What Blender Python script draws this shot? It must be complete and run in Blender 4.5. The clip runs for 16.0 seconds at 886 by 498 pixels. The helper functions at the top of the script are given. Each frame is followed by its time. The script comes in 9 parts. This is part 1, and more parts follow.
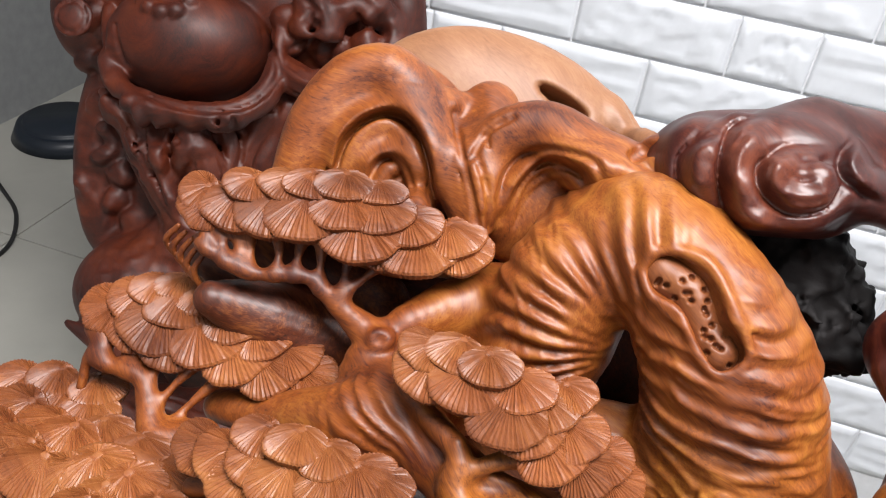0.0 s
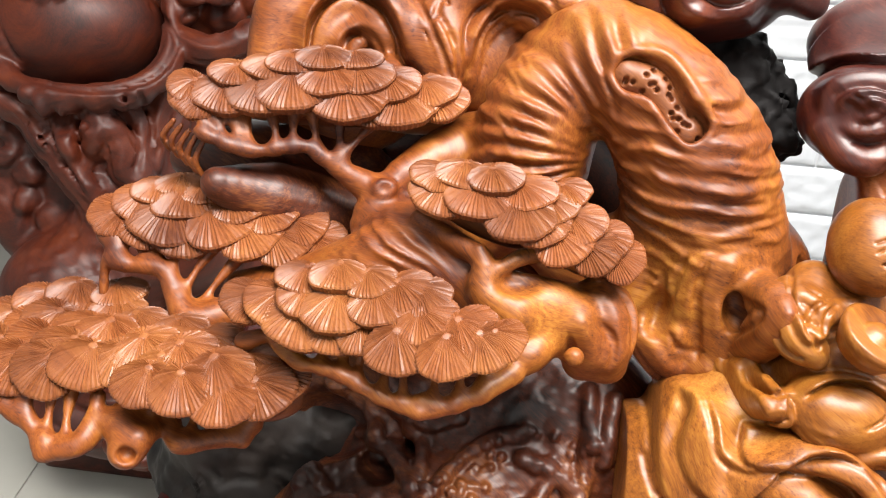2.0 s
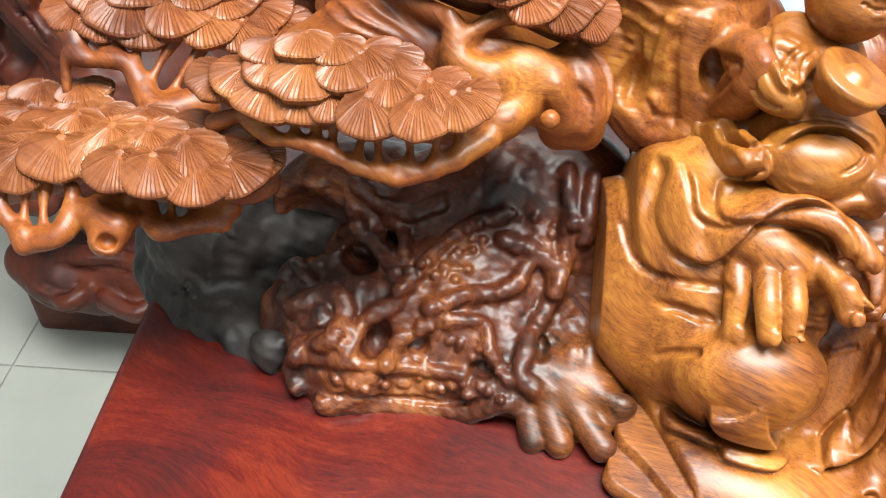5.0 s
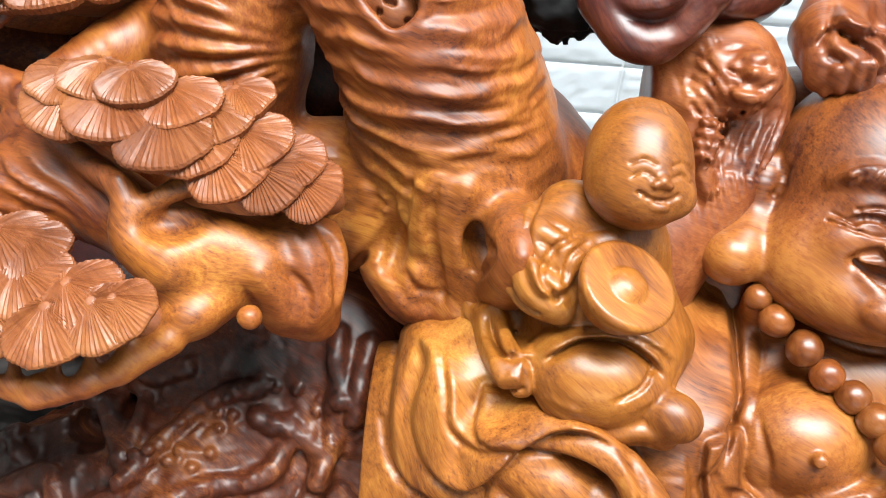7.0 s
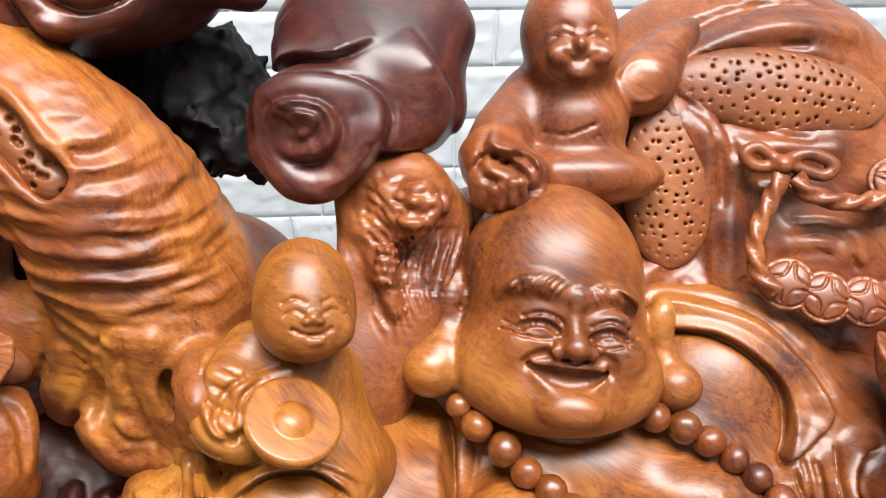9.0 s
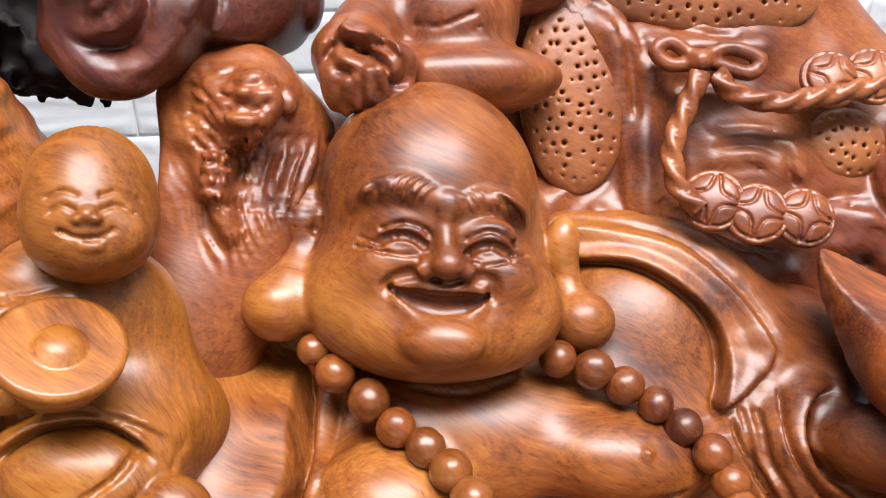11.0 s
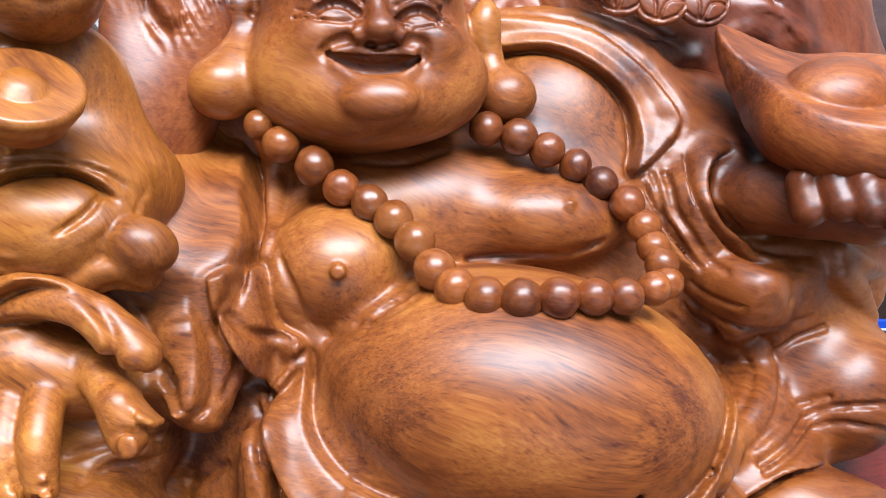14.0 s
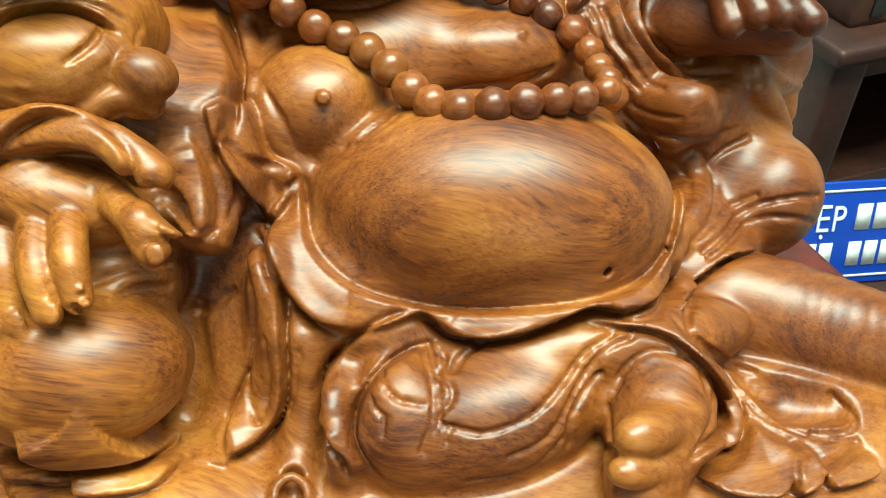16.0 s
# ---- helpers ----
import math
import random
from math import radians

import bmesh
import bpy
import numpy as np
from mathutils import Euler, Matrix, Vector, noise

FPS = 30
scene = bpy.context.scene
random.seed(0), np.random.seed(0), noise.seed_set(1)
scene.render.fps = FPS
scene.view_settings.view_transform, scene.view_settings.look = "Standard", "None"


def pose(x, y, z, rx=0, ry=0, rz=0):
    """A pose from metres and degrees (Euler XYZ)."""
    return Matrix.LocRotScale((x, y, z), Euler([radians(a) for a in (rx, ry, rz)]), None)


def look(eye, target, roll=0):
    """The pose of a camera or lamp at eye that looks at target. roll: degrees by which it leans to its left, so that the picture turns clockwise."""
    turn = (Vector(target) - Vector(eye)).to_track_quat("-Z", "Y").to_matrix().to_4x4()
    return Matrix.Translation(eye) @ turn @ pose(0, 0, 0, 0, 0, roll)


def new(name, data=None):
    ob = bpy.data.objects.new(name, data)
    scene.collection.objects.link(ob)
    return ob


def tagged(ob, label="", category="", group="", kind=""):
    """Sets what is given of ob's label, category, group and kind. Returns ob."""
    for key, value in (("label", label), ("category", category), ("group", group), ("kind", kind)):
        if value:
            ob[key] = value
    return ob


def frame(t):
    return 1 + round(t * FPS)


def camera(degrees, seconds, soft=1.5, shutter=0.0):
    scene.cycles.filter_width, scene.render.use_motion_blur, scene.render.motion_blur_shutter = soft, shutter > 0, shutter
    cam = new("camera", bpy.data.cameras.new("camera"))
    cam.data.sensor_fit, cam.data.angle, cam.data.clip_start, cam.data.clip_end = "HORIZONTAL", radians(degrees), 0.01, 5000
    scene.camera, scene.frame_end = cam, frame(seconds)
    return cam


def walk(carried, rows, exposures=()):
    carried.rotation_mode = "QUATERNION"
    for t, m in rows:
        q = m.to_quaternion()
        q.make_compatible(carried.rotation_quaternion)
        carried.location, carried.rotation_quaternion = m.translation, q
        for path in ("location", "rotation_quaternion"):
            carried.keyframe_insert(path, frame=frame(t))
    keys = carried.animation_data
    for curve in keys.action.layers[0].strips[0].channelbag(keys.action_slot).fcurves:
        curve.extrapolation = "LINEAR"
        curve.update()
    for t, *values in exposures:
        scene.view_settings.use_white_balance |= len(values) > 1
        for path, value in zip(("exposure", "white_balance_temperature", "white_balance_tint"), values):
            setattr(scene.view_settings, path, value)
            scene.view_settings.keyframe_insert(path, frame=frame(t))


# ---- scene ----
cam = camera(55.6, 16.0, 1.15)
PATH = [
    (0, (-0.136, -0.224, 1.2755), (-0.3265, 0.5945, 0.7335), 8.9),
    (0.5, (-0.1525, -0.2405, 1.2715), (-0.3125, 0.6025, 0.7585), 7.5),
    (1, (-0.1565, -0.265, 1.263), (-0.284, 0.5855, 0.7535), 5.7),
    (1.5, (-0.1635, -0.288, 1.2445), (-0.259, 0.558, 0.7195), 5.0),
    (2, (-0.1655, -0.304, 1.2345), (-0.232, 0.5305, 0.6875), 3.5),
    (2.5, (-0.174, -0.3175, 1.2195), (-0.212, 0.5105, 0.6595), 1.6),
    (3, (-0.184, -0.335, 1.2075), (-0.1855, 0.4855, 0.6365), 0.7),
    (3.5, (-0.195, -0.346, 1.1965), (-0.1625, 0.4645, 0.6115), 0.9),
    (3.7, (-0.1985, -0.3465, 1.195), (-0.1495, 0.4555, 0.5995), 1.3),
    (5.8, (-0.121, -0.2655, 1.1975), (-0.21, 0.445, 0.4995), 2.6),
    (6, (-0.1135, -0.237, 1.186), (-0.1815, 0.4735, 0.4855), 4.9),
    (6.5, (-0.0845, -0.212, 1.1995), (-0.1245, 0.505, 0.5035), 5.0),
    (7, (-0.0515, -0.1995, 1.2075), (-0.0825, 0.536, 0.53), 3.3),
    (7.5, (-0.0265, -0.202, 1.216), (-0.043, 0.5555, 0.5635), 2.5),
    (8, (-0.002, -0.2025, 1.22), (0.0085, 0.5735, 0.589), 2.1),
    (8.5, (0.0165, -0.205, 1.2295), (0.059, 0.5875, 0.6215), 1.6),
    (8.7, (0.0235, -0.204, 1.234), (0.0855, 0.596, 0.637), 1.8),
    (10.8, (0.072, -0.186, 1.1645), (0.181, 0.6425, 0.6155), 1.1),
    (11, (0.0795, -0.1815, 1.156), (0.188, 0.6525, 0.615), 0.8),
    (11.5, (0.095, -0.177, 1.1455), (0.212, 0.6495, 0.595), 1.0),
    (12, (0.0985, -0.1785, 1.1365), (0.218, 0.6445, 0.581), 0.8),
    (12.5, (0.0985, -0.186, 1.1325), (0.223, 0.634, 0.574), 1.1),
    (13, (0.0945, -0.1985, 1.1275), (0.2365, 0.6115, 0.5585), 1.7),
    (13.5, (0.0855, -0.215, 1.1265), (0.244, 0.5825, 0.5445), 1.4),
    (14, (0.0685, -0.235, 1.121), (0.2525, 0.542, 0.519), 1.1),
    (14.5, (0.055, -0.2555, 1.1185), (0.2675, 0.505, 0.5055), 0.6),
    (15, (0.041, -0.272, 1.117), (0.279, 0.4805, 0.5025), 0.1),
    (15.5, (0.035, -0.2775, 1.1115), (0.2945, 0.456, 0.483), 0.5),
    (16, (0.031, -0.282, 1.1015), (0.3005, 0.4325, 0.456), 0.6),
]
EXPOSURES = [(0, -0.03, 6900, 14), (1, 0.02, 6900, 14), (2, 0.38, 7200, 12), (3.5, 0.5, 7300, 10), (6, 0.5, 6300, 0), (7, 0.4, 6500, 4), (8.5, 0.2, 6800, 8), (11, 0.05, 6900, 15), (12, 0.05, 6250, 15), (12.5, 0.1, 6150, 15), (14, 0.15, 6100, 13), (15, 0.14, 6500, -4), (16, 0.13, 6900, -22)]
walk(cam, [(t, look(eye, target, roll)) for t, eye, target, roll in PATH], EXPOSURES)

# ---------------------------------------------------------------- world and light
world = bpy.data.worlds.new("World")
scene.world = world
world.use_nodes = True
bg = world.node_tree.nodes["Background"]
bg.inputs[0].default_value, bg.inputs[1].default_value = (0.75, 0.85, 1.0, 1), 0.06


def lamp(name, size_x, size_y, power, colour, eye, target):
    data = bpy.data.lights.new(name, "AREA")
    data.shape, data.size, data.size_y, data.energy, data.color = "RECTANGLE", size_x, size_y, power, colour
    ob = new(name, data)
    ob.matrix_world = look(eye, target)
    return ob


lamp("shopfront_daylight", 2.6, 1.5, 18, (0.92, 0.96, 1.0), (0.2, -3.3, 1.75), (0.0, 0.0, 0.9))
lamp("ceiling_panel_light", 1.6, 0.8, 116, (0.93, 0.96, 1.0), (0.3, -0.35, 2.78), (0.3, -0.3, 0.8))
lamp("ceiling_panel_light", 1.2, 0.6, 2.5, (0.93, 0.96, 1.0), (-1.5, -0.6, 2.78), (-1.4, -0.5, 0.8))

# ---------------------------------------------------------------- materials
SIZE, LIFT = 0.5, 0.6      # carving units to metres, and the height of their zero


def W(p):
    return Vector((p[0] * SIZE, p[1] * SIZE, p[2] * SIZE + LIFT))


def nodes_of(name):
    m = bpy.data.materials.new(name)
    m.use_nodes = True
    return m, m.node_tree.nodes, m.node_tree.links, m.node_tree.nodes["Principled BSDF"]


def ramp(nodes, stops):
    n = nodes.new("ShaderNodeValToRGB")
    while len(n.color_ramp.elements) < len(stops):
        n.color_ramp.elements.new(0.5)
    for e, (at, c) in zip(n.color_ramp.elements, stops):
        e.position, e.color = at, (*c, 1)
    return n


def wood(name, dark, mid, light, rough=0.3, coat=0.5, relief=0.012, vary=0.0, zones=(), pools=(), turn=(0.80, 0.30, -0.45), figure=1.0):
    """Lacquered wood: growth layers cut by the carving, fibres and pores along them, broad colour drift; pools tint it
    paler or darker round a point.
    """
    m, N, L, p = nodes_of(name)
    at = N.new("ShaderNodeNewGeometry")

    def noise_of(vector, scale, detail, distortion=0.0):
        n = N.new("ShaderNodeTexNoise")
        n.inputs["Scale"].default_value, n.inputs["Detail"].default_value, n.inputs["Distortion"].default_value = scale, detail, distortion
        L.new(vector, n.inputs["Vector"])
        return n

    def sum_of(a, factor, b):
        n = N.new("ShaderNodeMath")
        n.operation = "MULTIPLY_ADD"
        L.new(a, n.inputs[0])
        n.inputs[1].default_value = factor
        if isinstance(b, float):
            n.inputs[2].default_value = b
        else:
            L.new(b, n.inputs[2])
        return n.outputs[0]

    drift = noise_of(at.outputs["Position"], 15.0, 4.0)
    swirl = noise_of(at.outputs["Position"], 9.0, 1.0)
    warped = N.new("ShaderNodeVectorMath")
    warped.operation = "MULTIPLY_ADD"
    L.new(swirl.outputs["Color"], warped.inputs[0])
    warped.inputs[1].default_value = (0.07, 0.07, 0.07)
    L.new(at.outputs["Position"], warped.inputs[2])

    def layered(size):
        n = N.new("ShaderNodeMapping")
        n.vector_type = "TEXTURE"
        n.inputs["Rotation"].default_value, n.inputs["Scale"].default_value = turn, size
        L.new(warped.outputs[0], n.inputs["Vector"])
        return n.outputs[0]

    layer = noise_of(layered((0.045, 0.030, 0.0065)), 1.0, 4.0, 0.3)
    fibre = noise_of(layered((0.016, 0.0026, 0.0015)), 1.0, 4.0, 0.4)
    pore = noise_of(layered((0.0075, 0.0011, 0.0009)), 1.0, 2.0)
    dashes = N.new("ShaderNodeMapRange")
    dashes.inputs["From Min"].default_value, dashes.inputs["From Max"].default_value = 0.56, 0.68
    L.new(pore.outputs[0], dashes.inputs[0])
    value = sum_of(drift.outputs[0], 0.66, -0.295)
    value = sum_of(layer.outputs[0], 0.40 * figure, value)
    value = sum_of(fibre.outputs[0], 0.32 * figure, value)
    value = sum_of(dashes.outputs[0], -0.075, value)
    hair = noise_of(layered((0.020, 0.0007, 0.0006)), 1.0, 2.0)
    value = sum_of(hair.outputs[0], 0.22, value)
    if figure != 1.0:
        value = sum_of(value, 1.0, 0.36 * (1.0 - figure))
    col = ramp(N, [(0.10, tuple(c * 0.30 for c in dark)), (0.32, tuple(c * 0.62 for c in dark)), (0.52, tuple(c * 0.62 for c in mid)), (0.70, tuple(c * 0.62 for c in light)), (0.90, tuple(c * 0.80 for c in light))])
    L.new(value, col.inputs[0])
    out = col.outputs[0]
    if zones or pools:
        # colour by position: timber tones, with shade put into the right-hand ones
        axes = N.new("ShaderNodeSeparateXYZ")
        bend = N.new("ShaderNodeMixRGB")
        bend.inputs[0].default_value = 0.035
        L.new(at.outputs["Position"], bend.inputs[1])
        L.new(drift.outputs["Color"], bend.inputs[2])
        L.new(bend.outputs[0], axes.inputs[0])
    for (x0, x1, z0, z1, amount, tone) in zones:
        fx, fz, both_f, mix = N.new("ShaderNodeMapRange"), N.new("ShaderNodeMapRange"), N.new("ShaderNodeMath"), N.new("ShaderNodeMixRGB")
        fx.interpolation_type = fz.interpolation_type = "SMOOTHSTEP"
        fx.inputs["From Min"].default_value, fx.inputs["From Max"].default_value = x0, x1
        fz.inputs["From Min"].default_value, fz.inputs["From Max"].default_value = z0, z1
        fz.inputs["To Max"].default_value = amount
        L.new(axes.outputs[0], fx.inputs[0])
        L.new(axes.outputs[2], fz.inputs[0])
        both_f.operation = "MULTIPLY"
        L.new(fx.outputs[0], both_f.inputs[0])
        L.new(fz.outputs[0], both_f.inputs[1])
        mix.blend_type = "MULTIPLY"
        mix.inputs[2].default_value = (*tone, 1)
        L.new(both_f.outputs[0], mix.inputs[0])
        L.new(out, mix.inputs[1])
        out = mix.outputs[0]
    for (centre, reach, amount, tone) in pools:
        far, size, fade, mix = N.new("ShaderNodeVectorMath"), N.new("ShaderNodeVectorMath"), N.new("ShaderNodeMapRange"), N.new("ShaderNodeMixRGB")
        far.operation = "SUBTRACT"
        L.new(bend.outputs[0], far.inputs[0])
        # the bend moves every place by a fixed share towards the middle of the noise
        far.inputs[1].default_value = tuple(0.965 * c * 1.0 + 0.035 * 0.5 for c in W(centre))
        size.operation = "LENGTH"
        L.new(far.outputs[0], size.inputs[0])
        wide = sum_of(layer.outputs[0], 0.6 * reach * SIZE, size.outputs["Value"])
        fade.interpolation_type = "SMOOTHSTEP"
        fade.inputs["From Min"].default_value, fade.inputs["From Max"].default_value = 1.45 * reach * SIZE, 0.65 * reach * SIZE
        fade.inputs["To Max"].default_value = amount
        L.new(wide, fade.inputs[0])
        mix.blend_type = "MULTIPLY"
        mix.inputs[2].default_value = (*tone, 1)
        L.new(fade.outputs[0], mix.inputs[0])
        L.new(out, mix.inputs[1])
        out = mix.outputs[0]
    if vary:
        info, span, hsv = N.new("ShaderNodeObjectInfo"), N.new("ShaderNodeMapRange"), N.new("ShaderNodeHueSaturation")
        span.inputs["To Min"].default_value, span.inputs["To Max"].default_value = 1 - vary, 1 + vary
        L.new(info.outputs["Random"], span.inputs[0])
        L.new(span.outputs[0], hsv.inputs["Value"])
        L.new(out, hsv.inputs["Color"])
        out = hsv.outputs[0]
    L.new(out, p.inputs["Base Color"])
    height = sum_of(dashes.outputs[0], -0.35, sum_of(fibre.outputs[0], 1.0, layer.outputs[0]))
    bump = N.new("ShaderNodeBump")
    bump.inputs["Strength"].default_value, bump.inputs["Distance"].default_value = relief, 0.0016
    L.new(height, bump.inputs["Height"])
    L.new(bump.outputs[0], p.inputs["Normal"])
    spread = N.new("ShaderNodeMapRange")
    spread.inputs["From Min"].default_value, spread.inputs["From Max"].default_value = 0.3, 0.7
    spread.inputs["To Min"].default_value, spread.inputs["To Max"].default_value = rough + 0.20, rough + 0.08
    L.new(drift.outputs[0], spread.inputs[0])
    L.new(spread.outputs[0], p.inputs["Roughness"])
    p.inputs["Coat Weight"].default_value, p.inputs["Coat Roughness"].default_value = coat * 0.20, 0.22
    return m


def plain(name, colour, rough=0.5, metal=0.0, var=0.08, scale=30.0, relief=0.05, coat=0.0, gloss=0.5):
    m, N, L, p = nodes_of(name)
    at = N.new("ShaderNodeNewGeometry")
    n = N.new("ShaderNodeTexNoise")
    n.inputs["Scale"].default_value, n.inputs["Detail"].default_value = scale, 6.0
    L.new(at.outputs["Position"], n.inputs["Vector"])
    col = ramp(N, [(0.3, tuple(c * (1 - var) for c in colour)), (0.7, tuple(min(1, c * (1 + var)) for c in colour))])
    L.new(n.outputs[0], col.inputs[0])
    L.new(col.outputs[0], p.inputs["Base Color"])
    p.inputs["Roughness"].default_value, p.inputs["Metallic"].default_value = rough, metal
    p.inputs["Coat Weight"].default_value, p.inputs["Specular IOR Level"].default_value = coat, gloss
    bump = N.new("ShaderNodeBump")
    bump.inputs["Strength"].default_value, bump.inputs["Distance"].default_value = relief, 0.002
    L.new(n.outputs[0], bump.inputs["Height"])
    L.new(bump.outputs[0], p.inputs["Normal"])
    return m


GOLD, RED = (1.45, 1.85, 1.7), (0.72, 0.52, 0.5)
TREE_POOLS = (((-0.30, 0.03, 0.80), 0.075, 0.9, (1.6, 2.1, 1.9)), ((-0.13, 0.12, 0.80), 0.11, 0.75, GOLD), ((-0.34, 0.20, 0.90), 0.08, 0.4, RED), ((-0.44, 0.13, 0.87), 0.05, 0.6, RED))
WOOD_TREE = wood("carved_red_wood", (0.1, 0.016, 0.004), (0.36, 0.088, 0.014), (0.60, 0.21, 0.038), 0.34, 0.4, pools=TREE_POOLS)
WOOD_PINE = wood("carved_pine_fan_wood", (0.15, 0.034, 0.010), (0.34, 0.098, 0.027), (0.50, 0.18, 0.052), 0.33, 0.3, vary=0.13, figure=0.8)
# right arm and leg: darker timber plus painted shade; left side: golden timber
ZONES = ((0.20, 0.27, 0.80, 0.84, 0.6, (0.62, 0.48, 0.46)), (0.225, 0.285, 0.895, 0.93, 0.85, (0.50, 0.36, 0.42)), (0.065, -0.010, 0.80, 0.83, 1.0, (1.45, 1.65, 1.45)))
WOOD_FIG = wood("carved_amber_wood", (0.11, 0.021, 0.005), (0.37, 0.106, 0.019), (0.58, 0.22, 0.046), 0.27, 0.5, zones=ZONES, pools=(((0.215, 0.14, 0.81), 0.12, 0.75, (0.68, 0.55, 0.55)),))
WOOD_BEAD = wood("turned_bead_wood", (0.10, 0.018, 0.005), (0.29, 0.075, 0.014), (0.46, 0.15, 0.034), 0.22, 0.6, vary=0.25)
WOOD_GOLD = wood("carved_golden_wood", (0.20, 0.05, 0.007), (0.45, 0.145, 0.020), (0.66, 0.27, 0.047), 0.26, 0.6)
WOOD_DARK = wood("carved_plum_wood", (0.025, 0.004, 0.004), (0.09, 0.016, 0.010), (0.21, 0.052, 0.025), 0.27, 0.5)
# pool on the right: plum timber, darkened further to stand for shade
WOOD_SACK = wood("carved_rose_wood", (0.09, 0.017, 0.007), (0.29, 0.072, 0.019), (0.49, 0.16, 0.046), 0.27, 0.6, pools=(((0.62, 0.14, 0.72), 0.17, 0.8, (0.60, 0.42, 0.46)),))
WOOD_PALE = wood("carved_pale_wood", (0.30, 0.12, 0.05), (0.42, 0.185, 0.085), (0.52, 0.255, 0.125), 0.4, 0.3)
# last pool: darker and bluer round the upper left hollow
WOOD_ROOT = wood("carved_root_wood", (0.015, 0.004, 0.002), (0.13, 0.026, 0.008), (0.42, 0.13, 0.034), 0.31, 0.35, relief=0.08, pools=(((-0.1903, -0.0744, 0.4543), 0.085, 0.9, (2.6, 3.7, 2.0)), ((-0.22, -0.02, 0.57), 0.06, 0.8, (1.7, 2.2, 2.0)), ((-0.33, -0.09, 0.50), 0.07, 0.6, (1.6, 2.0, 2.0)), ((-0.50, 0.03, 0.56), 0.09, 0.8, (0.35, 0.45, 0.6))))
WOOD_BARK = plain("charred_bark", (0.007, 0.006, 0.006), 0.7, var=0.6, scale=60, relief=0.8, gloss=0.2)
WOOD_GREY = plain("grey_weathered_root", (0.030, 0.024, 0.021), 0.5, var=0.7, scale=40, relief=0.7, gloss=0.35)
WOOD_OLD = wood("background_figure_wood", (0.036, 0.0042, 0.0010), (0.115, 0.0150, 0.0028), (0.19, 0.031, 0.0055), 0.40, 0.1)
LACQUER = wood("red_lacquered_table_top", (0.05, 0.003, 0.003), (0.14, 0.010, 0.006), (0.26, 0.03, 0.012), 0.22, 0.7, relief=0.03)
STAND = wood("dark_red_stand_wood", (0.035, 0.010, 0.007), (0.07, 0.021, 0.013), (0.115, 0.042, 0.025), 0.4, 0.2)
WALL = plain("white_foam_brick_wall", (0.68, 0.715, 0.755), 0.45, var=0.03, scale=45, relief=0.15)
JOINT = plain("white_wall_joint", (0.66, 0.68, 0.70), 0.6, var=0.05, scale=60)
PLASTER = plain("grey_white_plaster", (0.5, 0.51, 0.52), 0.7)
# PLASTER again, with the far wall's shade put into its colour
SHADED = plain("shaded_plaster", (0.30, 0.31, 0.31), 0.7)
TILE = plain("cream_floor_tile", (0.45, 0.445, 0.40), 0.16, var=0.06, scale=6, relief=0.01)
GROUT = plain("grey_floor_grout", (0.34, 0.33, 0.30), 0.7)
BLUE = plain("blue_sign_face", (0.004, 0.05, 0.42), 0.3, var=0.05, scale=12, relief=0.01)
WHITE = plain("white_sign_lettering", (0.8, 0.82, 0.85), 0.4)
NAVY = plain("dark_blue_plastic", (0.012, 0.018, 0.028), 0.4)
RUBBER = plain("black_cable_rubber", (0.015, 0.015, 0.015), 0.5)

# ---------------------------------------------------------------- building helpers


def mesh_object(name, verts, faces, material, parent=None, label="", smooth=True):
    me = bpy.data.meshes.new(name)
    me.from_pydata([tuple(v) for v in verts], [], [tuple(f) for f in faces])
    if smooth:
        me.polygons.foreach_set("use_smooth", [True] * len(me.polygons))
    me.materials.append(material)
    me.update()
    ob = new(name, me)
    if parent is not None:
        ob.parent = parent
    if label:
        ob["label"] = label
    return ob


def part(name, bm, material, parent=None, label="", smooth=True):
    me = bpy.data.meshes.new(name)
    bm.to_mesh(me)
    bm.free()
    if smooth:
        me.polygons.foreach_set("use_smooth", [True] * len(me.polygons))
    me.materials.append(material)
    ob = new(name, me)
    if parent is not None:
        ob.parent = parent
    if label:
        ob["label"] = label
    return ob


def box(bm, lo, hi, bevel=0.0):
    lo, hi = Vector(lo), Vector(hi)
    m = Matrix.Translation((lo + hi) / 2) @ Matrix.Diagonal((*(hi - lo), 1))
    vs = bmesh.ops.create_cube(bm, size=1, matrix=m)["verts"]
    if bevel:
        es = list({e for v in vs for e in v.link_edges})
        bmesh.ops.bevel(bm, geom=es, offset=bevel, segments=2, affect="EDGES", profile=0.7)
    return bm


def curve_points(pts, radii, steps=4):
    """A smooth line through points, with the radius along it."""
    p = np.array(pts, float)
    r = np.full(len(p), radii) if np.isscalar(radii) else np.array(radii, float)
    if len(p) < 3:
        t = np.linspace(0, 1, 2)[:, None]
        return p[0] + t * (p[-1] - p[0]), np.array([r[0], r[-1]])
    q = np.vstack([2 * p[0] - p[1], p, 2 * p[-1] - p[-2]])
    s = np.r_[r[0], r, r[-1]]
    out, rad = [], []
    for i in range(1, len(q) - 2):
        for t in np.arange(steps) / steps:
            w = np.array([-t + 2 * t * t - t ** 3, 2 - 5 * t * t + 3 * t ** 3, t + 4 * t * t - 3 * t ** 3, -t * t + t ** 3]) / 2
            out.append(w @ q[i - 1:i + 3])
            rad.append(s[i] * (1 - t) + s[i + 1] * t)
    return np.array(out + [p[-1]]), np.array(rad + [r[-1]])


